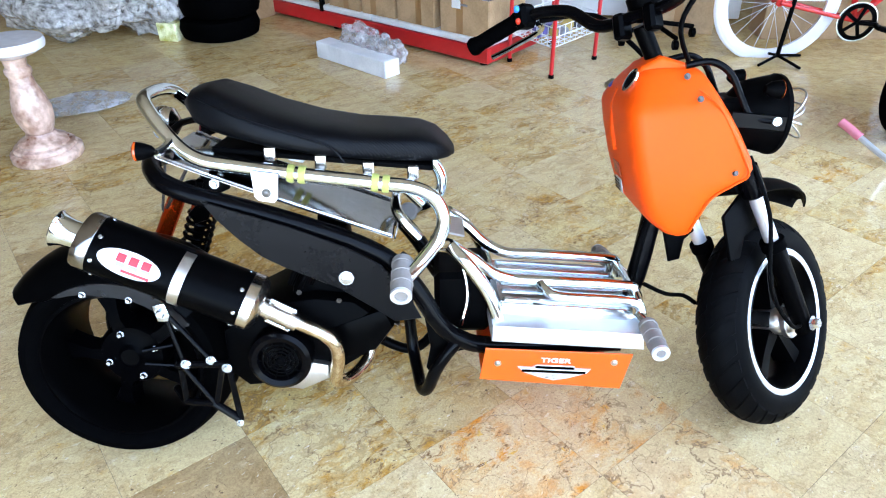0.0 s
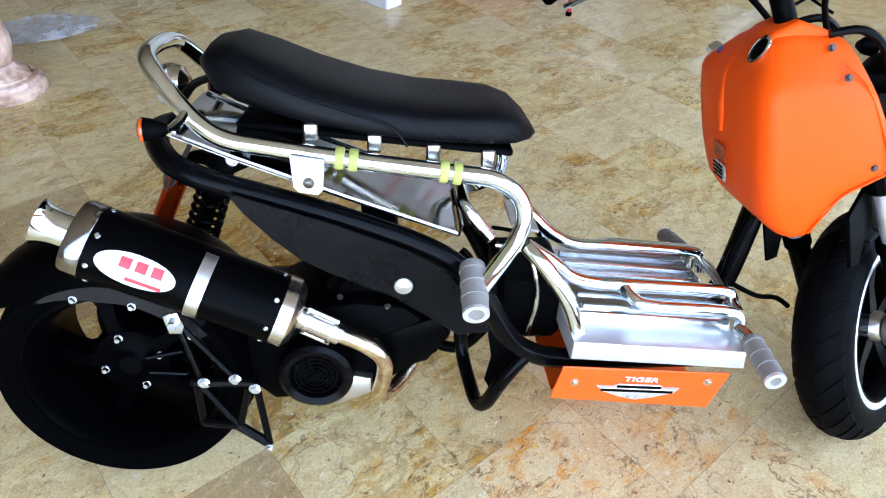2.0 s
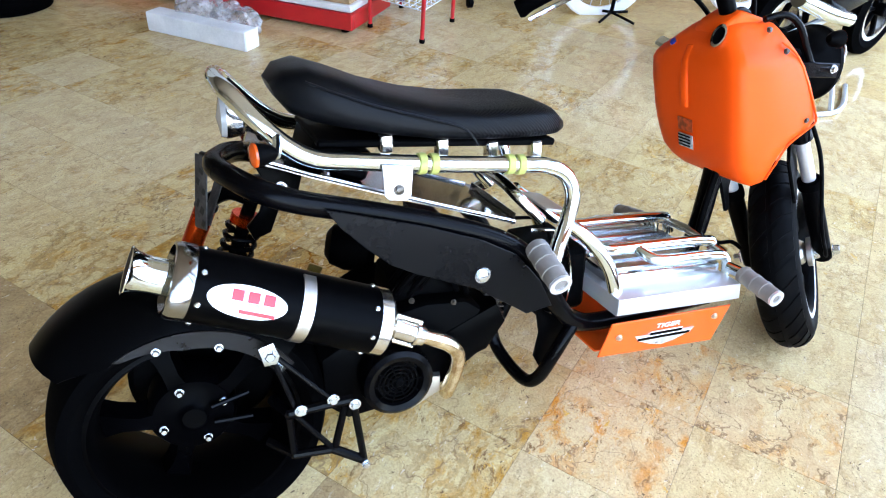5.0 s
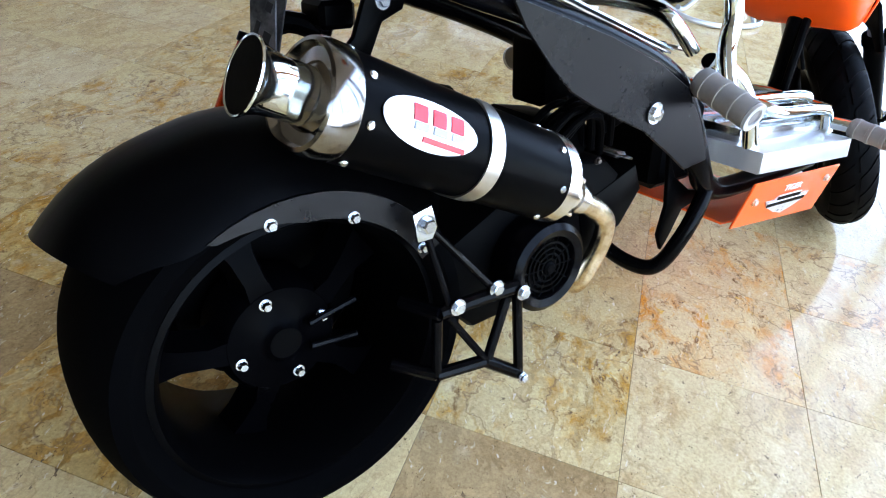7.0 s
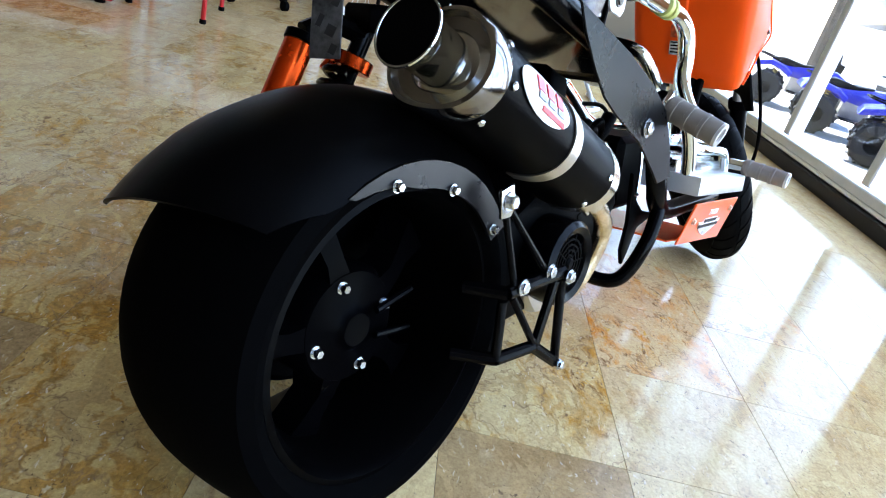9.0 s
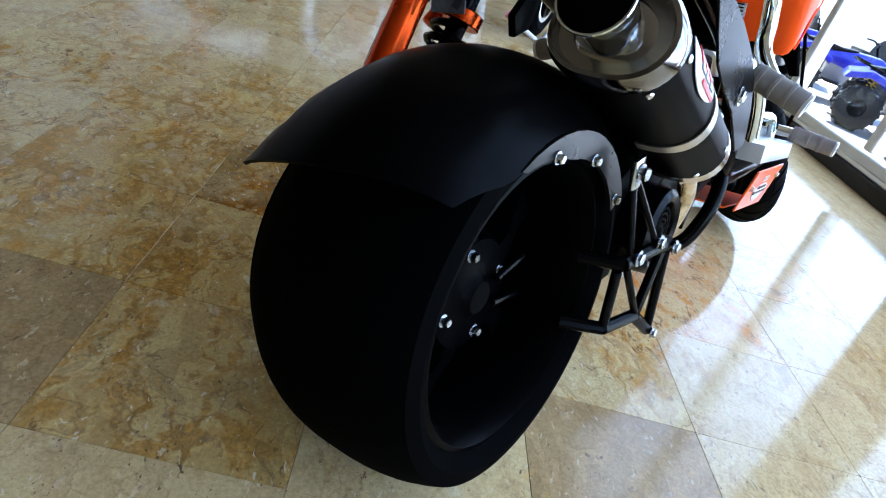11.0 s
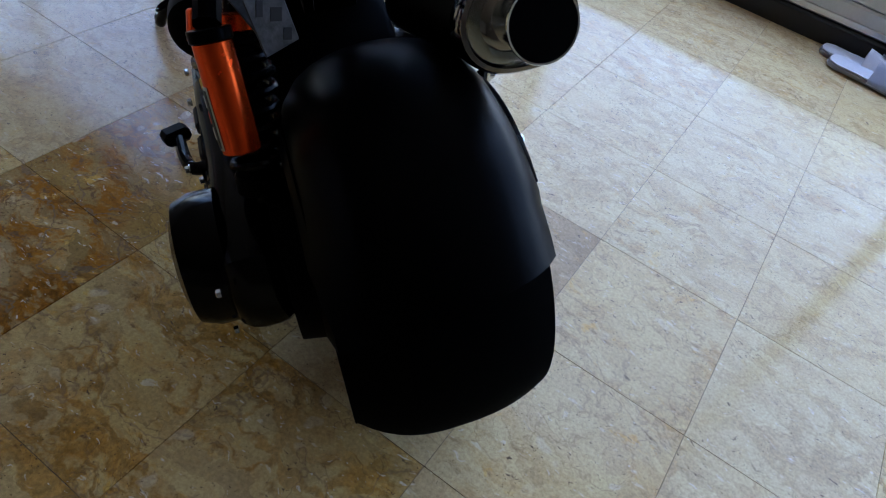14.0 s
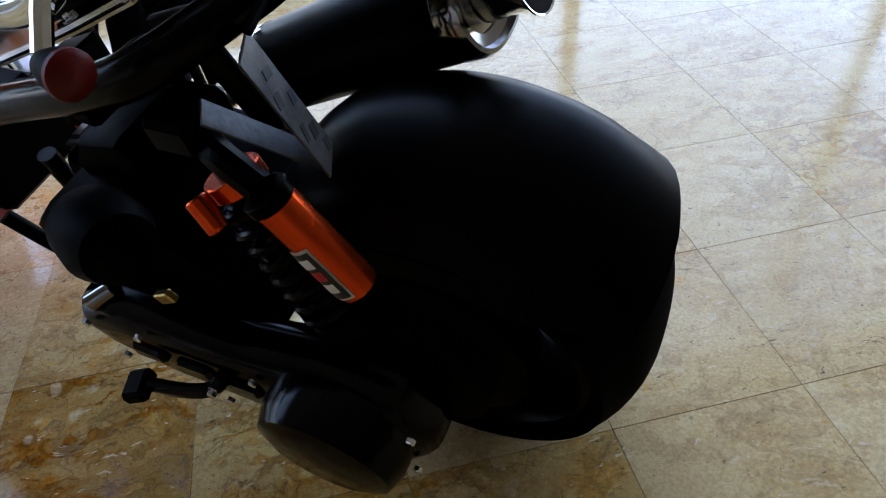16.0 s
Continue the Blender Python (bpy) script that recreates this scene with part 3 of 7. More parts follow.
bm = bm_new()
rings = []
for k in range(25):
    rings.append([on_can(MLEN * 0.54 + h, -80 + 176 * k / 24, lift)[0] for h, lift in ((0.0, 0.0), (0.0, 0.0022), (0.020, 0.0022), (0.020, 0.0))])
part("strap", add_loft(bm, rings), BRUSHED, muffler, "brushed steel strap")
for h in (0.022, MLEN - 0.02):
    for deg in (45, 2, -42, -100):
        at, way = on_can(h, deg, 0.0)
        part("rivet", add_lathe(bm_new(), [(0.0045, 0), (0.0045, 0.0015), (0.003, 0.003)], along(at, at + way), 10), ZINC, muffler)
# oval badge, bent to the can


def can_patch(h0, a0, rh, ra, lift, n=28, oval=True, corners=None):
    bm = bm_new()
    if oval:
        top = [bm.verts.new(on_can(h0 + rh * math.cos(k * math.tau / n), a0 + ra * math.sin(k * math.tau / n), lift)[0]) for k in range(n)]
        mid = [bm.verts.new(on_can(h0 + rh * 0.55 * math.cos(k * math.tau / n), a0 + ra * 0.55 * math.sin(k * math.tau / n), lift)[0]) for k in range(n)]
        c = bm.verts.new(on_can(h0, a0, lift)[0])
        for k in range(n):
            bm.faces.new((top[k], top[(k + 1) % n], mid[(k + 1) % n], mid[k]))
            bm.faces.new((mid[k], mid[(k + 1) % n], c))
    else:
        g = [[bm.verts.new(on_can(h0 + rh * (2 * i / 3 - 1), a0 + ra * (2 * j / 3 - 1), lift)[0]) for j in range(4)] for i in range(4)]
        for i in range(3):
            for j in range(3):
                bm.faces.new((g[i][j], g[i + 1][j], g[i + 1][j + 1], g[i][j + 1]))
    bmesh.ops.recalc_face_normals(bm, faces=bm.faces)
    bmesh.ops.solidify(bm, geom=bm.faces[:], thickness=0.0012)
    return bm


badge = part("badge", can_patch(0.088, -14, 0.058, 22, 0.0025), BADGE, muffler, "white oval badge with red and grey shapes")
for i, h in enumerate((0.070, 0.093, 0.116)):
    part("badge_mark", can_patch(h + 0.002, -21, 0.0080, 7, 0.0042, oval=False), BADGE_RED, badge)
    part("badge_shade", can_patch(h + 0.004, -10, 0.0080, 3.0, 0.0042, oval=False), BADGE_GREY, badge)
part("badge_line", can_patch(0.104, -1, 0.026, 2.2, 0.0042, oval=False), BADGE_RED, badge)

# exhaust pipe
pipe = part("exhaust_pipe", add_tube(bm_new(), [(0.318, -0.150, 0.382), (0.350, -0.149, 0.362), (0.392, -0.147, 0.338), (0.440, -0.142, 0.308), (0.462, -0.138, 0.278), (0.462, -0.128, 0.235), (0.452, -0.112, 0.185), (0.462, -0.088, 0.163), (0.485, -0.055, 0.160), (0.508, -0.020, 0.172), (0.518, 0.0, 0.20), (0.518, 0.012, 0.25), (0.505, 0.02, 0.29)], 0.0145, 14, 6), HEATED, bike, "heat-tinted steel exhaust pipe")
part("sleeve", add_tube(bm_new(), [(0.320, -0.150, 0.381), (0.345, -0.149, 0.366), (0.390, -0.147, 0.339)], 0.0195, 16, 4), STEEL, pipe)
for p0, p1 in (((0.336, -0.149, 0.372), (0.343, -0.149, 0.368)), ((0.374, -0.147, 0.349), (0.381, -0.147, 0.345))):
    part("pipe_clamp", add_cyl(bm_new(), p0, p1, 0.0225, 20), STEEL, pipe)
part("clamp_spring", add_tube(bm_new(), [(0.345, -0.152, 0.394), (0.392, -0.150, 0.366)], 0.004, 8, 1), STEEL, pipe)
part("clamp_spring", add_tube(bm_new(), [(0.328, -0.152, 0.350), (0.372, -0.150, 0.324)], 0.004, 8, 1), STEEL, pipe)

# engine block and cases
engine = part("engine", add_prism(bm_new(), [(0.22, 0.20), (0.26, 0.16), (0.42, 0.17), (0.50, 0.22), (0.56, 0.26), (0.56, 0.31), (0.50, 0.36), (0.42, 0.37), (0.34, 0.36), (0.28, 0.33), (0.22, 0.30)], -0.10, 0.127, 0.015), PLASTIC_BLACK, bike, "black air-cooled engine with shroud")
part("air_box", add_prism(bm_new(), [(0.37, 0.40), (0.40, 0.425), (0.47, 0.412), (0.50, 0.37), (0.49, 0.34), (0.36, 0.34)], -0.06, 0.06, 0.015), PLASTIC_BLACK, engine)
part("cylinder_cover", add_prism(bm_new(), [(0.44, 0.30), (0.56, 0.345), (0.58, 0.30), (0.54, 0.245), (0.46, 0.225)], -0.105, 0.04, 0.012), MATTE_BLACK, engine)
part("air_filter", add_lathe(bm_new(), [(0.0, 0.0), (0.030, 0.0), (0.040, 0.012), (0.042, 0.05), (0.034, 0.075), (0.020, 0.085), (0.0, 0.086)], along((0.395, 0.135, 0.385), (0.295, 0.170, 0.402)) @ Matrix.Diagonal((1.2, 1.2, 1.2, 1)), 28), PLASTIC_BLACK, engine, "round black air filter")
for k in range(9):
    a = (0.37 + 0.020 * (k % 3), -0.09 + 0.02 * (k // 3), 0.40 - 0.01 * (k % 2))
    part("engine_hose", add_tube(bm_new(), [a, (a[0] + 0.03, a[1] - 0.02, a[2] + 0.045), (a[0] + 0.09, a[1], a[2] + 0.03), (a[0] + 0.12, a[1] + 0.02, a[2] - 0.03)], 0.0055, 8, 5), PLASTIC_BLACK, engine)
part("intake_hose", add_tube(bm_new(), [(0.48, -0.03, 0.36), (0.53, -0.04, 0.385), (0.58, -0.05, 0.41), (0.61, -0.05, 0.44)], 0.013, 12, 5), PLASTIC_BLACK, engine, "thick black rubber hose")
for x, z in ((0.39, 0.385), (0.47, 0.365)):
    part("hose_clip", add_bolt(bm_new(), (x, -0.102, z), (0, -1, 0), 0.004, 0.004), ZINC_DARK, engine)
cyl_head = part("cylinder_head", add_box(bm_new(), (0.036, 0.07, 0.060), pose(0.568, -0.030, 0.318, 0, 14, 0), 0.008), ZINC_DARK, engine, "bare cast aluminium cylinder head")
for k in range(5):
    part("fin", add_box(bm_new(), (0.044, 0.082, 0.004), pose(0.568, -0.030, 0.294 + 0.012 * k, 0, 14, 0), 0.001), ZINC_DARK, cyl_head)
part("crankcase", add_prism(bm_new(), [(0.30, 0.20), (0.33, 0.165), (0.38, 0.158), (0.44, 0.185), (0.44, 0.22), (0.34, 0.24)], -0.115, -0.04, 0.01), BRUSHED, engine, "bare cast aluminium lower case")
FAN = Matrix.Translation((0.346, -0.098, 0.252)) @ pose(0, 0, 0, 90, 0, 0)
fan = part("fan_cover", add_lathe(bm_new(), [(0.064, 0.0), (0.066, 0.03), (0.064, 0.050), (0.056, 0.056), (0.046, 0.052), (0.043, 0.046), (0.043, 0.030), (0.0, 0.030)], FAN, 40), GLOSS_BLACK, engine, "round black cooling fan cover")
for r in (0.012, 0.020, 0.028, 0.036):
    part("fan_ring", add_lathe(bm_new(), [(r - 0.0014, 0.046), (r + 0.0014, 0.046), (r + 0.0014, 0.049), (r - 0.0014, 0.049)], FAN, 32, True), PLASTIC_BLACK, fan)
for k in range(10):
    part("fan_vane", add_box(bm_new(), (0.034, 0.0022, 0.003), FAN @ pose(0, 0, 0, 0, 0, 36 * k) @ pose(0.026, 0, 0.0475), 0.0004), PLASTIC_BLACK, fan)
part("fan_boss", add_lathe(bm_new(), [(0.009, 0.044), (0.009, 0.050), (0.006, 0.053)], FAN, 16), PLASTIC_BLACK, fan)
# variator case on the left
part("belt_case", add_prism(bm_new(), [(-0.03, 0.20), (0.0, 0.155), (0.06, 0.145), (0.20, 0.155), (0.34, 0.165), (0.43, 0.195), (0.468, 0.245), (0.44, 0.285), (0.34, 0.292), (0.20, 0.285), (0.08, 0.31), (0.0, 0.295), (-0.03, 0.25)], 0.125, 0.205, 0.030, 4), GLOSS_CASE, engine, "long black belt case")
for x, w in ((0.20, 0.05), (0.27, 0.05), (0.34, 0.05)):
    part("case_rib", add_box(bm_new(), (w, 0.012, 0.024), pose(x, 0.207, 0.238, 0, 0, 0), 0.005), GLOSS_CASE, engine)
part("clutch_cover", add_lathe(bm_new(), [(0.086, 0.0), (0.086, 0.03), (0.078, 0.052), (0.056, 0.060), (0.0, 0.062)], Matrix.Translation((0.075, 0.195, 0.228)) @ pose(0, 0, 0, -90, 0, 0), 36), GLOSS_CASE, engine, "domed glossy clutch cover")
for x, z in ((-0.02, 0.27), (-0.01, 0.18), (0.17, 0.272), (0.25, 0.17), (0.33, 0.28), (0.40, 0.20), (0.42, 0.27)):
    part("case_bolt", add_bolt(bm_new(), (x, 0.205, z), (0, 1, 0), 0.0055, 0.006, False), ZINC, engine)
kick = part("kick_start", add_tube(bm_new(), [(0.224, 0.200, 0.248), (0.226, 0.222, 0.247), (0.262, 0.234, 0.238), (0.318, 0.240, 0.228)], (0.010, 0.0085), 10, 4), GLOSS_CASE, engine, "short black kick-start lever")
part("kick_pedal", add_box(bm_new(), (0.034, 0.040, 0.022), pose(0.335, 0.246, 0.225, 0, 12, 20), 0.006), RUBBER_FRONT, kick, "ribbed black rubber pedal")
part("kick_bolt", add_bolt(bm_new(), (0.224, 0.226, 0.248), (0, 1, 0), 0.006, 0.006), ZINC, kick)
part("intake_stub", add_cyl(bm_new(), (0.392, 0.165, 0.296), (0.420, 0.190, 0.284), 0.013, 18), POLISHED, engine, "bright cast intake stub")
part("brass_clip", add_box(bm_new(), (0.030, 0.010, 0.016), pose(0.273, 0.176, 0.346, 0, 30, 0), 0.002), material("brass", (0.55, 0.38, 0.10), 0.3, 1.0), engine, "small brass clip")

# muffler stay: welded tubes with bolts
stay = part("exhaust_stay", add_tube(bm_new(), [(0.150, -0.170, 0.262), (0.205, -0.178, 0.268), (0.254, -0.186, 0.272)], 0.009, 10, 4), GLOSS_BLACK, bike, "black welded tube exhaust stay")
for a, b, r in (((0.133, -0.160, 0.379), (0.160, -0.172, 0.272), 0.0045), ((0.133, -0.160, 0.379), (0.215, -0.180, 0.282), 0.0045), ((0.254, -0.186, 0.262), (0.264, -0.188, 0.140), 0.0065),
                ((0.240, -0.184, 0.262), (0.215, -0.180, 0.170), 0.0065), ((0.160, -0.172, 0.255), (0.215, -0.182, 0.175), 0.0050), ((0.264, -0.188, 0.140), (0.212, -0.180, 0.176), 0.0085),
                ((0.212, -0.180, 0.176), (0.150, -0.165, 0.172), 0.0085), ((0.150, -0.165, 0.172), (0.115, -0.12, 0.175), 0.0085), ((0.150, -0.165, 0.172), (0.150, -0.165, 0.25), 0.0065), ((0.150, -0.172, 0.262), (0.13, -0.12, 0.26), 0.009)):
    part("strut", add_tube(bm_new(), [a, b], r, 10, 1), GLOSS_BLACK, stay)
for at, r in (((0.168, -0.180, 0.269), 0.0078), ((0.221, -0.185, 0.279), 0.0078), ((0.254, -0.196, 0.268), 0.0075), ((0.264, -0.196, 0.138), 0.006)):
    part("stay_bolt", add_bolt(bm_new(), at, (0, -1, 0), r, 0.005), ZINC, stay)
lug = part("can_lug", add_prism(bm_new(), [(0.116, 0.392), (0.140, 0.398), (0.148, 0.372), (0.142, 0.358), (0.122, 0.358)], -0.168, -0.162, 0.002), ZINC, stay)
part("lug_bolt", add_bolt(bm_new(), (0.132, -0.168, 0.378), (0, -1, 0), 0.0085, 0.008), ZINC, lug)

# main frame rails (two), side panel
for s in (-1, 1):
    y = 0.132 * s
    rail = part("frame_rail", add_tube(bm_new(), [(0.110, y * 0.30, 0.641), (0.128, y * 0.60, 0.637), (0.160, y * 0.90, 0.626), (0.214, y, 0.606), (0.318, y, 0.574), (0.420, y, 0.540), (0.520, y, 0.500), (0.585, y, 0.460), (0.632, y, 0.400), (0.672, y, 0.328), (0.712, y * 0.95, 0.286), (0.790, y * 0.9, 0.262), (1.05, y * 0.9, 0.262)], 0.0185, 14, 5), GLOSS_BLACK, bike, "black painted steel frame tube")
    if s > 0:
        continue
    panel = part("side_panel", add_prism(bm_new(), [(0.240, 0.602), (0.30, 0.582), (0.40, 0.548), (0.50, 0.506), (0.565, 0.468), (0.612, 0.410), (0.640, 0.352), (0.588, 0.346), (0.550, 0.374), (0.483, 0.420), (0.430, 0.444), (0.379, 0.468), (0.34, 0.490), (0.300, 0.526), (0.262, 0.568)], 0.162 * s - 0.002, 0.162 * s + 0.002, 0.0012, 1), GUSSET, bike, "dark grey sheet-metal side panel")
    part("panel_bolt", add_bolt(bm_new(), (0.498, 0.165 * s, 0.443), (0, s, 0), 0.011, 0.006), ZINC, panel)
part("rear_crossbar", add_tube(bm_new(), [(0.110, -0.040, 0.641), (0.103, -0.015, 0.643), (0.103, 0.015, 0.643), (0.110, 0.040, 0.641)], 0.0185, 14, 4), GLOSS_BLACK, bike)
part("stand_frame", add_tube(bm_new(), [(0.715, -0.128, 0.282), (0.690, -0.135, 0.255), (0.666, -0.134, 0.215), (0.648, -0.115, 0.160), (0.634, -0.088, 0.140), (0.624, -0.03, 0.146), (0.613, 0.018, 0.18), (0.606, 0.03, 0.26), (0.60, 0.035, 0.34)], 0.0135, 12, 5), GLOSS_BLACK, bike, "black bent tube below the frame")
part("gusset", add_prism(bm_new(), [(0.640, 0.345), (0.665, 0.30), (0.71, 0.268), (0.78, 0.252), (0.70, 0.235), (0.675, 0.19), (0.66, 0.17), (0.645, 0.20), (0.655, 0.25)], -0.10, -0.092, 0.002), MATTE_BLACK, bike)
part("skid_tube", add_tube(bm_new(), [(0.45, 0.09, 0.26), (0.50, 0.09, 0.19), (0.60, 0.085, 0.14), (0.66, 0.09, 0.18), (0.70, 0.10, 0.25)], 0.012, 12, 5), MATTE_BLACK, bike)

part("electrics_box", add_prism(bm_new(), [(0.425, 0.520), (0.485, 0.500), (0.490, 0.440), (0.430, 0.430)], -0.030, 0.045, 0.010), PLASTIC_BLACK, bike)

# aluminium tray under the seat
TRAY = material("polished_tray_sheet", (0.27, 0.26, 0.25), 0.10, 1.0, 0.25, 6.0, rough_vary=0.5)
tray = part("seat_tray", add_prism(bm_new(), [(0.150, 0.676), (0.234, 0.640), (0.329, 0.603), (0.408, 0.572), (0.585, 0.506), (0.587, 0.502), (0.408, 0.568), (0.329, 0.599), (0.234, 0.636), (0.150, 0.672)], -0.112, 0.112), TRAY, bike, "polished sheet metal tray below the seat")
for s in (-1, 1):
    part("tray_lip", add_tube(bm_new(), [(0.155, 0.112 * s, 0.676), (0.234, 0.112 * s, 0.642), (0.408, 0.112 * s, 0.574), (0.585, 0.112 * s, 0.508)], 0.0035, 6, 1), ALUMINIUM, tray)
    part("tray_bolt", add_bolt(bm_new(), (0.26, 0.09 * s, 0.632), (0.35, 0, 0.93), 0.006, 0.005), ZINC, tray)
part("tray_box", add_box(bm_new(), (0.10, 0.15, 0.05), pose(0.290, 0, 0.645, 0, 20, 0), 0.006), PLASTIC_BLACK, tray)
part("tray_end", add_box(bm_new(), (0.004, 0.19, 0.022), pose(0.592, 0, 0.505, 0, 15, 0), 0.001), TRAY, tray)

# chrome seat rails: down the front, along, and up to the hoop behind
bm = bm_new()
seat_rail_pts = [(0.607, 0.205, 0.448), (0.640, 0.170, 0.472), (0.675, 0.140, 0.508), (0.687, 0.134, 0.548), (0.671, 0.132, 0.588), (0.630, 0.131, 0.611), (0.570, 0.131, 0.620), (0.430, 0.131, 0.639), (0.300, 0.129, 0.659), (0.240, 0.126, 0.670), (0.202, 0.118, 0.692), (0.166, 0.103, 0.728), (0.138, 0.083, 0.762), (0.127, 0.06, 0.773)]
full = [(x, -y, z) for x, y, z in seat_rail_pts] + [(0.122, -0.02, 0.776), (0.122, 0.02, 0.776)] + seat_rail_pts[::-1]
seat_rail = part("seat_rail", add_tube(bm, full, 0.0140, 16, 5), CHROME, bike, "bent chrome tube rail round the seat")
for s in (-1, 1):
    for x, z in ((0.405, 0.640), (0.425, 0.637), (0.560, 0.619), (0.580, 0.616)):
        part("rubber_ring", add_lathe(bm_new(), [(0.0138, -0.007), (0.0170, -0.006), (0.0176, 0), (0.0170, 0.006), (0.0138, 0.007)], along((x, 0.131 * s, z + 0.003), (x - 0.13, 0.131 * s, z + 0.019)), 18), OLIVE, seat_rail, "yellowish rubber ring")
    flag = part("rail_flag", add_prism(bm_new(), [(0.335, 0.655), (0.385, 0.648), (0.380, 0.600), (0.372, 0.592), (0.344, 0.597), (0.337, 0.605)], 0.150 * s - 0.002, 0.150 * s + 0.002, 0.001, 1), WHITE_ALU, seat_rail, "white metal mounting flag")
    part("flag_bolt", add_bolt(bm_new(), (0.360, 0.152 * s, 0.612), (0, s, 0), 0.0065, 0.003), ZINC_DARK, flag)
    # rear foot pegs at the rail's lower ends
    peg = part("rear_peg", add_cyl(bm_new(), (0.607, 0.150 * s, 0.471), (0.606, 0.240 * s, 0.4385), 0.0205, 24), GRIP, bike, "ribbed grey foot peg")
    for f in (0.15, 0.42, 0.7):
        c = Vector((0.607, 0.150 * s, 0.471)).lerp(Vector((0.606, 0.240 * s, 0.4385)), f)
        part("peg_rib", add_lathe(bm_new(), [(0.0195, -0.004), (0.0218, -0.003), (0.0218, 0.003), (0.0195, 0.004)], along(c, c + Vector((0, 0.097 * s, -0.035))), 24), GRIP, peg)
    e = Vector((0.606, 0.240 * s, 0.4385))
    part("peg_end", add_lathe(bm_new(), [(0.0125, -0.002), (0.0205, -0.002), (0.0205, 0.003), (0.0125, 0.003)], along(e, e + Vector((0, 0.097 * s, -0.035))), 24, True), WHITE_ALU, peg)
part("rail_cross", add_tube(bm_new(), [(0.640, -0.110, 0.500), (0.600, -0.095, 0.545), (0.592, -0.05, 0.560), (0.592, 0.05, 0.560), (0.600, 0.095, 0.545), (0.640, 0.110, 0.500)], 0.011, 12, 4), CHROME, seat_rail)

# seat
bm = bm_new()
TOP = [(0.196, 0.770), (0.215, 0.790), (0.250, 0.796), (0.300, 0.778), (0.360, 0.752), (0.440, 0.728), (0.520, 0.714), (0.590, 0.710), (0.640, 0.706), (0.675, 0.694), (0.700, 0.672), (0.712, 0.655)]
LOW = [(0.205, 0.745), (0.222, 0.722), (0.255, 0.708), (0.300, 0.696), (0.360, 0.682), (0.440, 0.667), (0.520, 0.657), (0.590, 0.650), (0.640, 0.646), (0.675, 0.645), (0.698, 0.648), (0.708, 0.652)]
HALF = [0.055, 0.085, 0.108, 0.122, 0.130, 0.130, 0.126, 0.120, 0.112, 0.098, 0.072, 0.045]
rings = []
for (xt, zt), (xl, zl), w in zip(TOP, LOW, HALF):
    ring = []
    for k in range(24):
        a = k * math.tau / 24
        c, s = math.cos(a), math.sin(a)
        sy = math.copysign(abs(c) ** 0.55, c)
        sz = math.copysign(abs(s) ** 0.6, s)
        f = (sz + 1) / 2
        ring.append(Vector((xl + (xt - xl) * f, w * sy * (0.93 + 0.07 * (1 - f)), zl + (zt - zl) * f)))
    rings.append(ring)
add_loft(bm, rings)
bmesh.ops.subdivide_edges(bm, edges=bm.edges[:], cuts=1, use_grid_fill=True, smooth=1.0)
seat = part("seat", bm, LEATHER, bike, "long black vinyl seat with stitched panels", 60)
for s in (-1, 1):
    part("seam", add_tube(bm_new(), [(0.240, 0.100 * s, 0.778), (0.32, 0.122 * s, 0.745), (0.42, 0.128 * s, 0.712), (0.48, 0.130 * s, 0.690), (0.505, 0.128 * s, 0.660)], 0.0022, 6, 5), LEATHER, seat)
    for x, z in ((0.36, 0.672), (0.455, 0.655), (0.545, 0.640), (0.63, 0.630)):
        part("seat_bracket", add_box(bm_new(), (0.022, 0.018, 0.03), pose(x, 0.092 * s, z), 0.003), STEEL, seat)
part("seat_pan", add_box(bm_new(), (0.42, 0.19, 0.012), pose(0.46, 0, 0.660, 0, 6, 0), 0.003), PLASTIC_BLACK, seat)

# rear lights, plate holder, shock
for s in (-1, 1):
    sig = part("turn_signal", add_lathe(bm_new(), [(0.005, 0.0), (0.012, 0.006), (0.018, 0.022), (0.020, 0.034)], along((0.180, 0.176 * s, 0.684 - 0.016 * s), (0.130, 0.184 * s, 0.685 - 0.017 * s)) @ Matrix.Diagonal((0.84, 0.84, 0.90, 1)), 20), PLASTIC_BLACK, bike, "small black turn signal")
    part("lens", add_lathe(bm_new(), [(0.0205, 0.034), (0.0205, 0.038), (0.015, 0.042), (0.0, 0.043)], along((0.180, 0.176 * s, 0.684 - 0.016 * s), (0.130, 0.184 * s, 0.685 - 0.017 * s)) @ Matrix.Diagonal((0.84, 0.84, 0.90, 1)), 20), AMBER if s < 0 else RED_LENS, sig, "amber plastic lens" if s < 0 else "dark red plastic lens")
    part("stalk", add_tube(bm_new(), [(0.178, 0.172 * s, 0.684 - 0.012 * s), (0.185, 0.14 * s, 0.70), (0.190, 0.11 * s, 0.712)], 0.007, 8, 3), CHROME, sig)
tail = part("tail_light", add_lathe(bm_new(), [(0.012, 0), (0.030, 0.012), (0.034, 0.030), (0.034, 0.036)], along((0.165, 0.0, 0.715), (0.115, 0.0, 0.718)), 24), STEEL, bike, "round chrome tail light")
part("tail_lens", add_lathe(bm_new(), [(0.033, 0.036), (0.031, 0.044), (0.0, 0.050)], along((0.165, 0.0, 0.715), (0.115, 0.0, 0.718)), 24), CLEAR_LENS, tail, "clear grey lens")
part("tail_bar", add_tube(bm_new(), [(0.17, -0.10, 0.705), (0.165, 0, 0.715), (0.17, 0.10, 0.705)], 0.007, 8, 3), PLASTIC_BLACK, tail)
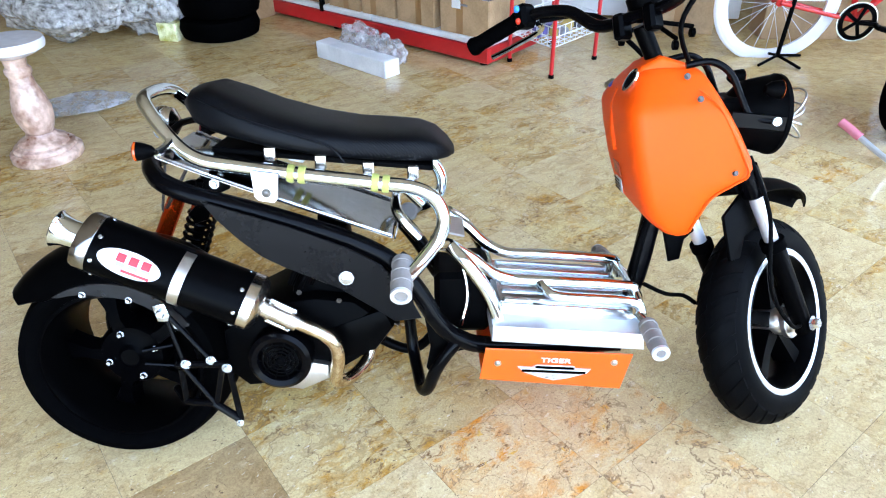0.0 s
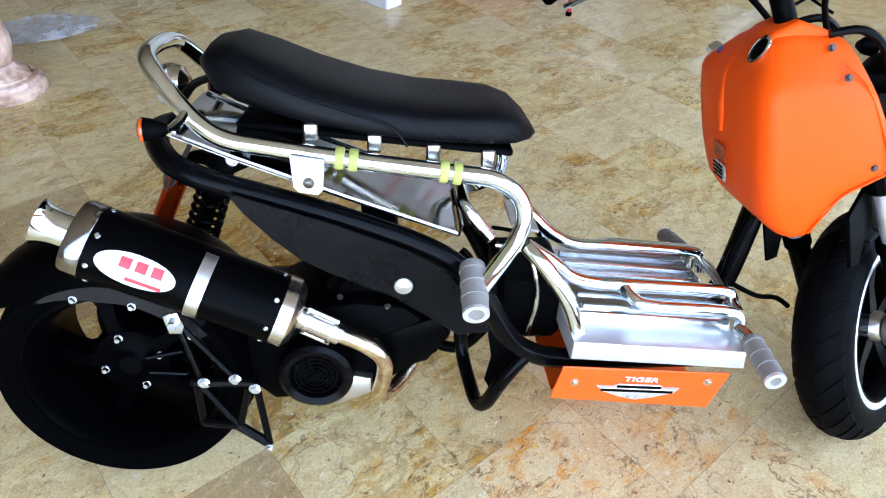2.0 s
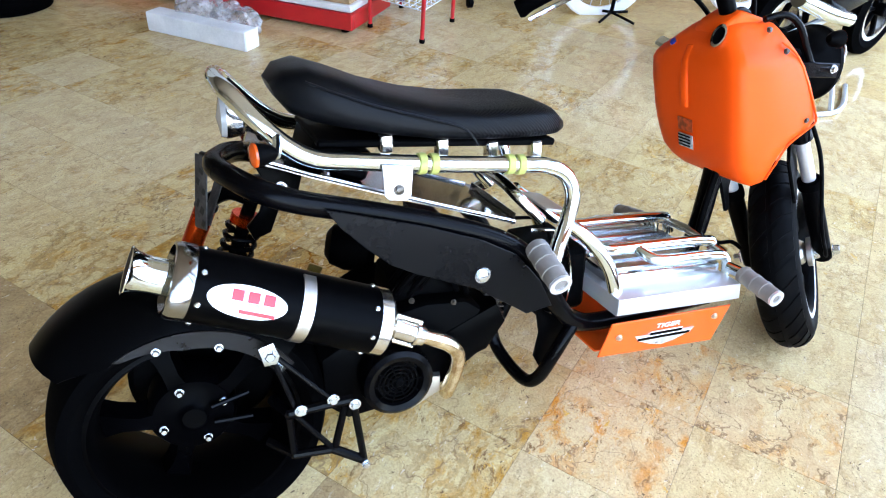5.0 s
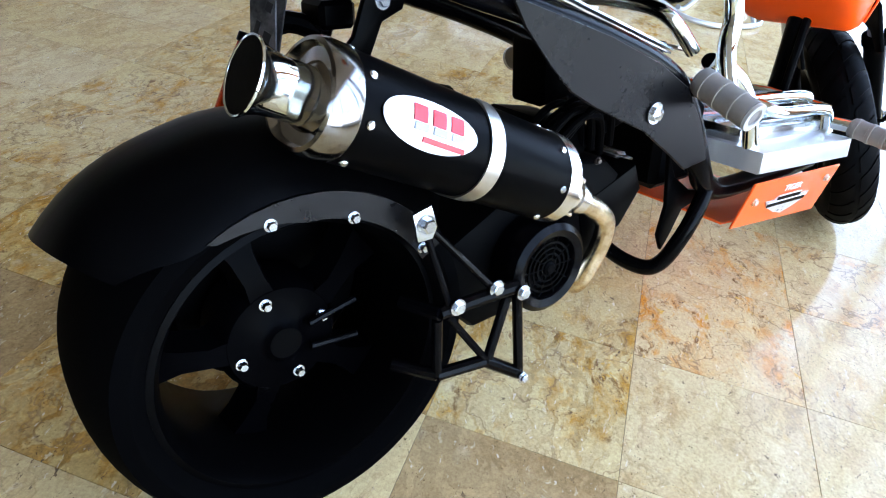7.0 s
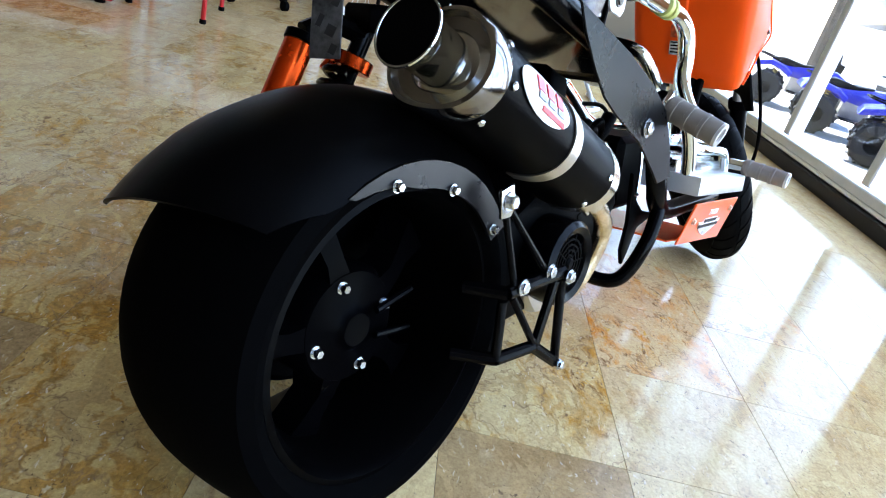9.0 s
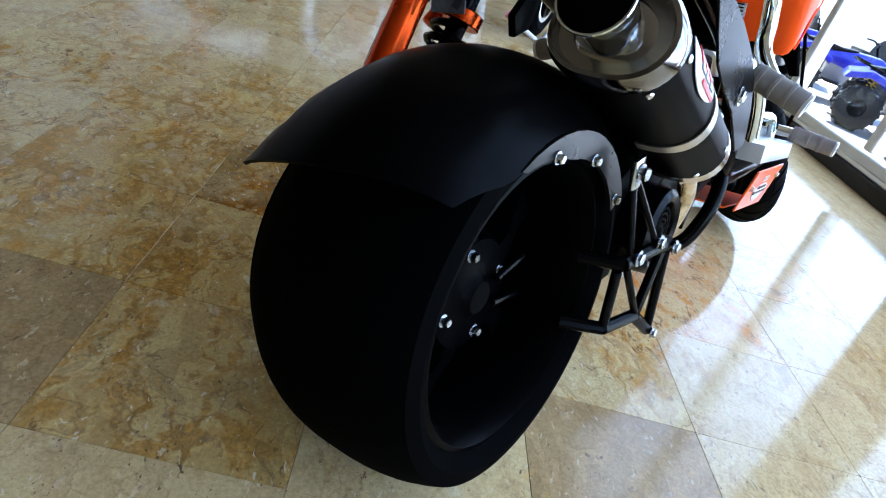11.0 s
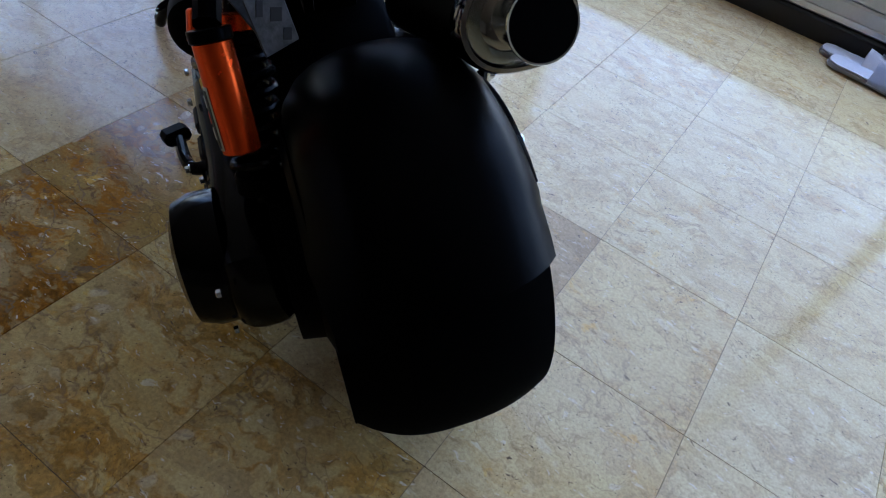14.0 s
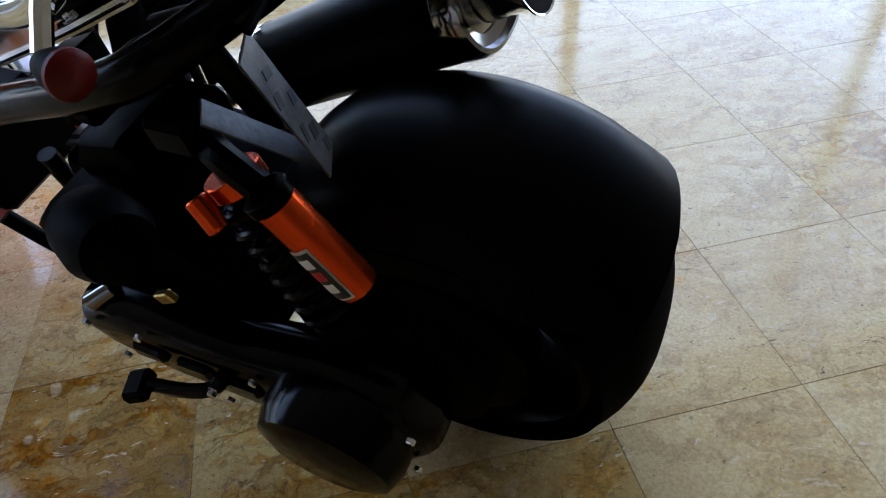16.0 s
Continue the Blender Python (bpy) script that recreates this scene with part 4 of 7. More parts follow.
holder = part("plate_arm", add_tube(bm_new(), [(0.104, 0.0, 0.643), (0.094, 0.03, 0.650), (0.088, 0.085, 0.640)], 0.0042, 8, 3), PLASTIC_BLACK, bike)
STRIP_AT = pose(0.077, 0.086, 0.572, -4, 12, 25)
SCUFFED = material("scuffed_clear_strip", (0.010, 0.0095, 0.009), 0.5, 0.0, 0.8, 45.0, 200.0, second=(0.044, 0.043, 0.041), bump=0.5)
STRIP_INK = material("faded_strip_print", (0.006, 0.006, 0.006), 0.6, vary=0.5, scale=80.0)
strip = part("plate_holder", add_box(bm_new(), (0.0025, 0.040, 0.130), STRIP_AT, 0.0008), SCUFFED, holder, "scuffed translucent plate strip")
for y, z, wide, tall in ((-0.010, -0.054, 0.009, 0.012), (-0.006, -0.032, 0.012, 0.013), (0.008, -0.020, 0.007, 0.015), (-0.011, 0.002, 0.010, 0.011), (0.009, 0.018, 0.011, 0.012), (-0.003, 0.036, 0.014, 0.008)):
    part("strip_print", add_box(bm_new(), (0.0006, wide, tall), STRIP_AT @ pose(-0.0016, y, z, 24, 0, 0), 0), STRIP_INK, strip)
part("plate_brace", add_box(bm_new(), (0.0025, 0.026, 0.110), pose(0.098, 0.104, 0.555, -14, 36, 25), 0.0008), SCUFFED, holder, "scuffed translucent strip")

S0, S1 = Vector((0.172, 0.105, 0.565)), Vector((0.070, 0.135, 0.310))
shock = part("rear_shock", add_cyl(bm_new(), S0, S1, 0.013, 14), GLOSS_BLACK, bike, "black coil shock absorber with orange parts")
coil = []
ax = (S1 - S0).normalized()
u = ax.orthogonal().normalized()
v = ax.cross(u)
for k in range(97):
    a = k / 12 * math.tau
    coil.append(S0 + ax * (0.085 + 0.155 * k / 96) + u * (0.029 * math.cos(a)) + v * (0.029 * math.sin(a)))
part("coil_spring", add_tube(bm_new(), coil, 0.0052, 8, 1), GLOSS_BLACK, shock, "glossy black coil spring")
part("preload_collar", add_cyl(bm_new(), S0 + ax * 0.060, S0 + ax * 0.078, 0.028, 24), ANODISED, shock, "orange anodised collar")
part("damping_knob", add_cyl(bm_new(), (0.160, 0.150, 0.512), (0.140, 0.158, 0.486), 0.0105, 18), ANODISED, shock, "small orange anodised knob")
part("lower_collar", add_cyl(bm_new(), S0 + ax * 0.24, S0 + ax * 0.262, 0.030, 24), MATTE_BLACK, shock)
part("shock_head", add_box(bm_new(), (0.05, 0.06, 0.035), Matrix.Translation(S0 + ax * 0.005), 0.006), MATTE_BLACK, shock)
R0, R1 = Vector((0.080, 0.140, 0.522)), Vector((0.030, 0.140, 0.424))
res = part("reservoir", add_cyl(bm_new(), R0, R1, 0.0195, 28, 0.06), ANODISED, shock, "orange anodised gas reservoir")
part("reservoir_cap", add_cyl(bm_new(), R0 + (R0 - R1).normalized() * 0.012, R0, 0.0215, 28), MATTE_BLACK, res)
part("reservoir_link", add_tube(bm_new(), [R0 + (R0 - R1).normalized() * 0.015, (0.125, 0.13, 0.55), S0 + ax * 0.03], 0.014, 10, 3), MATTE_BLACK, res)
rax = (R1 - R0).normalized()
rout = Vector((-0.5, 0.8, -0.2))
rout = (rout - rax * rout.dot(rax)).normalized()
ro2 = rax.cross(rout)


def on_res(h, deg, lift):
    return R0 + rax * h + (rout * math.cos(radians(deg)) + ro2 * math.sin(radians(deg))) * (0.0195 + lift)


def res_patch(h0, h1, a0, a1, lift):
    bm = bm_new()
    g = [[bm.verts.new(on_res(h0 + (h1 - h0) * i / 3, a0 + (a1 - a0) * j / 5, lift)) for j in range(6)] for i in range(4)]
    for i in range(3):
        for j in range(5):
            bm.faces.new((g[i][j], g[i + 1][j], g[i + 1][j + 1], g[i][j + 1]))
    bmesh.ops.recalc_face_normals(bm, faces=bm.faces)
    bmesh.ops.solidify(bm, geom=bm.faces[:], thickness=0.0005)
    return bm


sticker = part("sticker", res_patch(0.040, 0.104, -12, 50, 0.0010), material("sticker_white", (0.62, 0.60, 0.5), 0.4), res, "white and black sticker with yellow shapes")
part("sticker_ground", res_patch(0.043, 0.101, -6, 44, 0.0018), material("sticker_black", (0.02, 0.02, 0.02), 0.4), sticker)
for h, c in ((0.054, 0), (0.070, 1), (0.086, 0)):
    part("sticker_mark", res_patch(h - 0.005, h + 0.006, 6, 36, 0.0026), (BADGE, BADGE_RED)[c], sticker)
# hanger plate over the shock
part("shock_hanger", add_prism(bm_new(), [(0.165, 0.625), (0.245, 0.600), (0.235, 0.568), (0.205, 0.555), (0.180, 0.50), (0.150, 0.49), (0.14, 0.515), (0.165, 0.54), (0.182, 0.585)], 0.03, 0.042, 0.003), MATTE_BLACK, bike)
part("hanger_bolt", add_bolt(bm_new(), (0.205, 0.03, 0.58), (0, -1, 0), 0.008, 0.006), ZINC, bike)

# foot deck: aluminium box, chrome tubes, pegs, orange side plates
deck = part("foot_deck", add_prism(bm_new(), [(0.780, 0.338), (1.082, 0.312), (1.085, 0.275), (0.778, 0.302)], -0.176, 0.176, 0.004), WHITE_ALU, bike, "satin aluminium deck box with chrome tubes")
part("deck_top", add_prism(bm_new(), [(0.800, 0.360), (1.075, 0.335), (1.082, 0.288), (0.803, 0.312)], -0.118, 0.118, 0.008), ALUMINIUM, deck, "ribbed bright aluminium top")
for y in (-0.10, -0.06, -0.02, 0.02, 0.06, 0.10):
    part("deck_rib", add_box(bm_new(), (0.262, 0.010, 0.008), pose(0.938, y, 0.349, 0, 5.2, 0), 0.003), ALUMINIUM, deck)


def plate_pose(s):
    """The lean of a side plate, whose foot is drawn in."""
    return Matrix.Translation((0, 0.166 * s, 0.236)) @ pose(0, 0, 0, -14 * s, 0, 0) @ Matrix.Translation((0, 0, -0.236))


for s in (-1, 1):
    y = 0.075 * s
    part("deck_tube", add_tube(bm_new(), [(0.700, 0.10 * s, 0.480), (0.745, 0.095 * s, 0.448), (0.785, 0.085 * s, 0.412), (0.830, y, 0.392), (0.900, y, 0.386), (1.060, y, 0.372), (1.085, y, 0.360), (1.095, y, 0.330)], 0.0125, 14, 5), CHROME, deck, "chrome deck tube")
    part("deck_post", add_tube(bm_new(), [(0.700, 0.11 * s, 0.482), (0.735, 0.135 * s, 0.450), (0.775, 0.142 * s, 0.390), (0.800, 0.142 * s, 0.315)], 0.0135, 14, 5), CHROME, deck)
    part("post_foot", add_box(bm_new(), (0.04, 0.024, 0.006), pose(0.803, 0.140 * s, 0.316, 0, 5, 0), 0.002), CHROME, deck)
    part("side_handle", add_tube(bm_new(), [(0.885, 0.085 * s, 0.385), (0.895, 0.105 * s, 0.378), (0.925, 0.118 * s, 0.370), (1.050, 0.118 * s, 0.358), (1.085, 0.118 * s, 0.345), (1.092, 0.122 * s, 0.310)], 0.011, 12, 5), CHROME, deck)
    fp = part("front_peg", add_cyl(bm_new(), (1.088, 0.165 * s, 0.330), (1.088, 0.258 * s, 0.317), 0.0175, 24), GRIP, bike, "ribbed grey foot peg")
    part("peg_joint", add_tube(bm_new(), [(1.080, 0.135 * s, 0.332), (1.088, 0.168 * s, 0.330)], 0.012, 12, 1), CHROME, fp)
    for f in (0.12, 0.4, 0.68):
        c = Vector((1.088, (0.165 + 0.093 * f) * s, 0.330 - 0.013 * f))
        part("peg_rib", add_lathe(bm_new(), [(0.017, -0.004), (0.0188, -0.003), (0.0188, 0.003), (0.017, 0.004)], along(c, c + Vector((0, s, -0.145))), 24), GRIP, fp)
    e = Vector((1.088, 0.258 * s, 0.317))
    part("peg_end", add_lathe(bm_new(), [(0.009, -0.002), (0.0172, -0.002), (0.0172, 0.003), (0.009, 0.003)], along(e, e + Vector((0, s, -0.145))), 24, True), WHITE_ALU, fp)
    bm = bm_new()
    add_prism(bm, [(0.766, 0.292), (1.064, 0.266), (1.050, 0.168), (0.755, 0.206)], -0.002, 0.002, 0.001, 1)
    plate = part("side_plate", place(bm, plate_pose(s)), ORANGE_PLATE, bike, "orange painted plate with white lettering")
    for x, z in ((0.791, 0.252), (1.028, 0.246)):
        part("plate_bolt", place(add_bolt(bm_new(), (x, 0.002 * s, z), (0, s, 0), 0.0055, 0.004), plate_pose(s)), BRUSHED, plate)
part("deck_cross", add_tube(bm_new(), [(1.083, -0.12, 0.352), (1.088, 0, 0.362), (1.083, 0.12, 0.352)], 0.0105, 12, 3), CHROME, deck)
part("belly_plate", add_prism(bm_new(), [(0.760, 0.210), (1.05, 0.175), (1.05, 0.171), (0.760, 0.206)], -0.140, 0.140, 0.001), ORANGE_PLATE, bike, "orange painted belly panel")
part("upper_cross_plate", add_box(bm_new(), (0.050, 0.11, 0.005), pose(0.706, 0, 0.488, 0, 14, 0), 0.001), BRUSHED, bike)
part("battery_box", add_box(bm_new(), (0.12, 0.16, 0.14), pose(0.725, 0.02, 0.33), 0.012), PLASTIC_BLACK, bike)
for y, c in ((-0.04, CHROME), (0.03, PLASTIC_BLACK)):
    part("cable", add_tube(bm_new(), [(0.66, y, 0.45), (0.715, y - 0.02, 0.44), (0.735, y - 0.03, 0.36), (0.72, y - 0.04, 0.29)], 0.004, 8, 5), c, bike)

# lettering on the plate
curve = bpy.data.curves.new("plate_word", "FONT")
curve.body, curve.size, curve.align_x, curve.extrude, curve.offset = "TIGER", 0.017, "CENTER", 0.0004, 0.0002
word_ob = new("plate_word", curve)
word_mesh = bpy.data.meshes.new_from_object(word_ob.evaluated_get(bpy.context.evaluated_depsgraph_get()))
bpy.data.objects.remove(word_ob)
word_mesh.materials.append(BADGE)
word = new("plate_word", word_mesh)
word.parent = bike
word.matrix_local = plate_pose(-1) @ pose(0.908, -0.0030, 0.250, 90, 5.6, 0) @ Matrix.Diagonal((1.35, 1, 1, 1))
word["label"] = "white lettering on the orange plate"
EMBLEM_AT = plate_pose(-1) @ Matrix.Translation((-0.014, 0, 0.013))
emblem = part("plate_emblem", place(add_prism(bm_new(), [(0.846, 0.229), (0.875, 0.226), (0.885, 0.232), (0.958, 0.226), (0.965, 0.219), (0.996, 0.216), (0.988, 0.204), (0.950, 0.192), (0.922, 0.187), (0.890, 0.198), (0.858, 0.214)], -0.0042, -0.0020), EMBLEM_AT), BADGE_SILVER, bike, "silver shield emblem with dark bars")
for x0, x1, z in ((0.882, 0.962, 0.227), (0.854, 0.986, 0.216)):
    part("emblem_bar", add_box(bm_new(), (x1 - x0, 0.001, 0.007), EMBLEM_AT @ pose((x0 + x1) / 2, -0.0047, z - 0.003, 0, 5.2, 0), 0), MATTE_BLACK, emblem)
    part("emblem_edge", add_box(bm_new(), (x1 - x0, 0.001, 0.002), EMBLEM_AT @ pose((x0 + x1) / 2, -0.0050, z + 0.0025, 0, 5.2, 0), 0), BADGE, emblem)

# head tube, down tube, tank
part("down_tube", add_tube(bm_new(), [(1.135, 0, 0.53), (1.120, 0, 0.42), (1.105, 0, 0.345), (1.08, 0, 0.29), (1.03, 0, 0.265)], 0.021, 16, 5), GLOSS_BLACK, bike, "glossy black down tube")
part("wire_loom", add_tube(bm_new(), [(1.125, -0.022, 0.53), (1.100, -0.024, 0.43), (1.090, -0.02, 0.35), (1.06, -0.02, 0.30)], 0.008, 10, 5), PLASTIC_BLACK, bike, "corrugated black cable sleeve")
head = STEER_UP.normalized()
part("head_tube", add_cyl(bm_new(), STEER_AT + head * 0.36, STEER_AT + head * 0.62, 0.030, 20), MATTE_BLACK, bike)

# height, back, front, half width behind, half width ahead
TANK_ROWS = [(0.484, 1.150, 1.176, 0.085, 0.080), (0.492, 1.128, 1.182, 0.098, 0.092), (0.510, 1.104, 1.188, 0.108, 0.100), (0.535, 1.082, 1.194, 0.114, 0.105), (0.566, 1.070, 1.212, 0.119, 0.108), (0.590, 1.062, 1.252, 0.121, 0.109),
             (0.604, 1.058, 1.274, 0.122, 0.109), (0.622, 1.053, 1.287, 0.123, 0.108), (0.640, 1.049, 1.282, 0.124, 0.108), (0.690, 1.038, 1.255, 0.125, 0.106), (0.728, 1.032, 1.231, 0.123, 0.103), (0.742, 1.033, 1.222, 0.117, 0.098),
             (0.756, 1.038, 1.214, 0.104, 0.090), (0.775, 1.046, 1.203, 0.080, 0.076), (0.795, 1.058, 1.190, 0.060, 0.060), (0.806, 1.070, 1.180, 0.050, 0.050), (0.812, 1.084, 1.168, 0.036, 0.036)]
bm = bm_new()
rings = []
for z, xb, xf, wb, wf in TANK_ROWS:
    half = [(xb, 0.0), (xb, 0.30 * wb), (xb + 0.001, 0.62 * wb), (xb + 0.003, 0.78 * wb), (xb + 0.009, 0.90 * wb), (xb + 0.018, 0.965 * wb), (xb + 0.030, 0.99 * wb)]
    d = xf - xb
    half = [(xb + (x - xb) * min(1.0, d / 0.09), y) for x, y in half]
    half += [(xb + d * 0.55, (wb + wf) / 2), (xf - 0.10 * d, wf), (xf - 0.04 * d, wf * 0.97), (xf, wf * 0.86), (xf, 0.0)]
    rings.append([Vector((x, -y, z)) for x, y in half] + [Vector((x, y * 1.20, z)) for x, y in half[-2:0:-1]])
add_loft(bm, rings)
bmesh.ops.recalc_face_normals(bm, faces=bm.faces)
tank = part("fuel_tank", bm, ORANGE, bike, "bright orange moulded plastic tank", 50)
part("tank_neck", add_prism(bm_new(), [(1.052, 0.775), (1.058, 0.800), (1.072, 0.815), (1.108, 0.832), (1.165, 0.815), (1.170, 0.780)], -0.040, 0.040, 0.010, 3), ORANGE, tank, "raised orange neck round the bars")
part("tank_ridge", add_prism(bm_new(), [(1.050, 0.772), (1.040, 0.765), (1.030, 0.735), (1.032, 0.69), (1.042, 0.640), (1.052, 0.640), (1.05, 0.70)], 0.012, 0.034, 0.006, 3), ORANGE, tank, "raised ridge in orange plastic")
for s in (-1, 1):
    part("tank_flange", add_tube(bm_new(), [(1.168, 0.086 * s, 0.775), (1.200, 0.097 * s, 0.750), (1.232, 0.104 * s, 0.700), (1.262, 0.109 * s, 0.645), (1.272, 0.111 * s, 0.615), (1.248, 0.112 * s, 0.598), (1.208, 0.111 * s, 0.572), (1.188, 0.108 * s, 0.535), (1.176, 0.100 * s, 0.500)], 0.0022, 8, 5), ORANGE, tank)
    for at in ((1.149, 0.066 * s, 0.797), (1.166, 0.100 * s, 0.760), (1.246, 0.109 * s, 0.620)):
        part("tank_screw", add_bolt(bm_new(), at, (0, s, 0.35), 0.0046, 0.004), ZINC_DARK, tank)
GAUGE_AT = along((1.051, -0.042, 0.788), (0.251, -0.332, 1.338)) @ Matrix.Diagonal((0.85, 1.45, 1, 1))
gauge = part("fuel_gauge", add_lathe(bm_new(), [(0.0165, 0), (0.0165, 0.004), (0.0135, 0.005), (0.013, 0.003), (0.0, 0.003)], GAUGE_AT, 28), CHROME, tank, "oval chrome fuel gauge")
part("gauge_face", add_lathe(bm_new(), [(0.0125, 0.0034), (0.0, 0.0036)], GAUGE_AT, 24), PLASTIC_BLACK, gauge)
part("ignition_lock", add_box(bm_new(), (0.026, 0.052, 0.018), pose(1.060, 0.116, 0.752, 22, -35, 0), 0.005), CHROME, tank, "chrome ignition lock plate")
part("lock_knob", add_cyl(bm_new(), (1.062, 0.078, 0.750), (1.044, 0.078, 0.768), 0.009, 16), material("blue_cap", (0.02, 0.03, 0.22), 0.3), tank, "dark blue knob")
part("warning_label", add_box(bm_new(), (0.0015, 0.044, 0.030), pose(1.0625, 0.022, 0.566, 0, -13, 0), 0), material("grey_label", (0.45, 0.45, 0.44), 0.4, vary=0.5, scale=120), tank, "grey warning label")
part("warning_text", add_box(bm_new(), (0.0015, 0.044, 0.028), pose(1.0545, 0.022, 0.602, 0, -13, 0), 0), material("dark_red_print", (0.40, 0.05, 0.01), 0.4, vary=0.5, scale=120), tank)
for k in range(4):
    part("label_bar", add_box(bm_new(), (0.0012, 0.036, 0.003), pose(1.0605 - 0.0016 * k, 0.022, 0.557 + 0.007 * k, 0, -13, 0), 0), PLASTIC_BLACK, tank)

# front end, turned with the bars
front_wheel = part("front_wheel", place(add_lathe(bm_new(), [(0.148, -0.048), (0.156, -0.046), (0.156, -0.040), (0.140, -0.032), (0.136, 0.0), (0.140, 0.032), (0.156, 0.040), (0.156, 0.046), (0.148, 0.048), (0.134, 0.030), (0.130, 0.0), (0.134, -0.030)], axle_pose(FRONT), 56, True), TURNED), MATTE_BLACK, bike, "black cast front wheel with a polished lip")
part("rim_lip", place(add_lathe(bm_new(), [(0.147, 0.034), (0.150, 0.0400), (0.164, 0.0420), (0.166, 0.0470), (0.160, 0.0495), (0.151, 0.0470), (0.146, 0.038)], axle_pose(FRONT), 56, True), TURNED), WHITE_ALU, front_wheel, "polished silver rim lip")
part("tyre", place(add_lathe(bm_new(), tyre_profile(FR, 0.104, 0.160, 0.80), axle_pose(FRONT), 72, True), TURNED), RUBBER_FRONT, front_wheel, "black tyre with angled tread grooves")
part("hub", place(add_lathe(bm_new(), [(0.0, 0.058), (0.015, 0.058), (0.017, 0.046), (0.026, 0.044), (0.031, 0.036), (0.031, -0.05), (0.0, -0.05)], axle_pose(FRONT), 28), TURNED), BRUSHED, front_wheel)
for k in range(5):
    a = radians(20 + 72 * k)
    c, s = math.cos(a), math.sin(a)
    ring = []
    for r, w, h in ((0.030, 0.036, 0.026), (0.08, 0.026, 0.022), (0.138, 0.036, 0.026)):
        ring.append([FRONT + Vector((c * r - s * o, hh, s * r + c * o)) for o, hh in ((-w / 2, -h), (w / 2, -h), (w / 2, h), (-w / 2, h))])
    part("spoke", place(add_loft(bm_new(), ring), TURNED), MATTE_BLACK, front_wheel)
for k in range(30):                                    # raised tread blocks, angled
    for s in (-1, 1):
        a0 = k * math.tau / 30
        ring = []
        for q in range(5):
            o = 0.005 + 0.040 * q / 4
            r = FR - 0.80 * 0.052 * (o / 0.052) ** 2.6 * 0.9 + 0.0026
            a = a0 + 0.16 * q / 4 * s + (0.05 if s > 0 else 0)
            d = 0.072
            ring.append([FRONT + Vector((rr * math.cos(aa), s * o, rr * math.sin(aa))) for aa, rr in ((a - d, r - 0.006), (a - d, r), (a + d, r), (a + d, r - 0.006))])
        part("tread_block", place(add_loft(bm_new(), ring), TURNED), RUBBER_FRONT, front_wheel)
RK = STEER_UP.normalized()
AHEAD = Vector((RK.z, 0, -RK.x))


def fork_at(up, side, fore=0.0):
    """A place along the fork: metres up from the axle, to the left, ahead."""
    return FRONT + RK * up + Vector((0, side, 0)) + AHEAD * fore


fork = part("front_fork", place(add_cyl(bm_new(), fork_at(0.36, -0.062), fork_at(0.36, 0.062), 0.022, 18), TURNED), MATTE_BLACK, bike, "black fork with bright stanchions")
for s in (-1, 1):
    y = 0.082 * s
    leg = part("fork_leg", place(add_tube(bm_new(), [fork_at(-0.02, y, 0.0), fork_at(0.06, y, 0.0), fork_at(0.205, y, 0.0)], (0.020, 0.0215), 18, 2), TURNED), MATTE_BLACK, fork)
    part("dust_seal", place(add_cyl(bm_new(), fork_at(0.198, y), fork_at(0.222, y), 0.0255, 18), TURNED), RUBBER, leg)
    part("stanchion", place(add_cyl(bm_new(), fork_at(0.21, y), fork_at(0.44, y), 0.0150, 18), TURNED), WHITE_ALU, leg, "bright steel stanchion")
    part("axle_nut", place(add_bolt(bm_new(), FRONT + Vector((0, 0.104 * s, 0)), (0, s, 0), 0.012, 0.014), TURNED), ZINC, leg)
    part("fork_shoulder", place(add_cyl(bm_new(), fork_at(0.33, y), fork_at(0.40, y), 0.024, 18), TURNED), GLOSS_BLACK, leg)
part("axle_spacer", place(add_cyl(bm_new(), FRONT + Vector((0, -0.085, 0)), FRONT + Vector((0, -0.045, 0)), 0.020, 20), TURNED), ZINC, fork)
part("brake_drive", place(add_cyl(bm_new(), FRONT + Vector((0, -0.062, 0)), FRONT + Vector((0, -0.05, 0)), 0.036, 24), TURNED), BRUSHED, fork)
part("steering_stem", place(add_cyl(bm_new(), fork_at(0.36, 0, -0.028), fork_at(0.74, 0, -0.028), 0.017, 18), TURNED), MATTE_BLACK, fork)
# front mudguard
bm = bm_new()
rings = []
for i in range(15):
    a = radians(106 - 58 * i / 14)
    w = 0.066 if i < 8 else 0.066 - 0.050 * ((i - 8) / 6) ** 1.6
    rings.append([FRONT + RK * 0.075 + Vector(((0.375 - 0.02 * abs(o) ** 3) * math.cos(a), w * o, (0.262 - 0.03 * abs(o) ** 3) * math.sin(a))) for o in (-1, -0.8, -0.4, 0, 0.4, 0.8, 1)])
vs = [[bm.verts.new(q) for q in r] for r in rings]
for a, b in zip(vs, vs[1:]):
    for k in range(6):
        bm.faces.new((a[k], a[k + 1], b[k + 1], b[k]))
bmesh.ops.recalc_face_normals(bm, faces=bm.faces)
bmesh.ops.solidify(bm, geom=bm.faces[:], thickness=0.004)
guard = part("front_fender", place(bm, TURNED), PLASTIC_BLACK, bike, "black plastic front mudguard")
for s in (-1, 1):
    part("fender_stay", place(add_prism(bm_new(), [(1.19, 0.50), (1.30, 0.56), (1.345, 0.52), (1.32, 0.47), (1.26, 0.45), (1.235, 0.41), (1.20, 0.41)], 0.070 * s - 0.004, 0.070 * s + 0.004, 0.002), TURNED), PLASTIC_BLACK, guard)
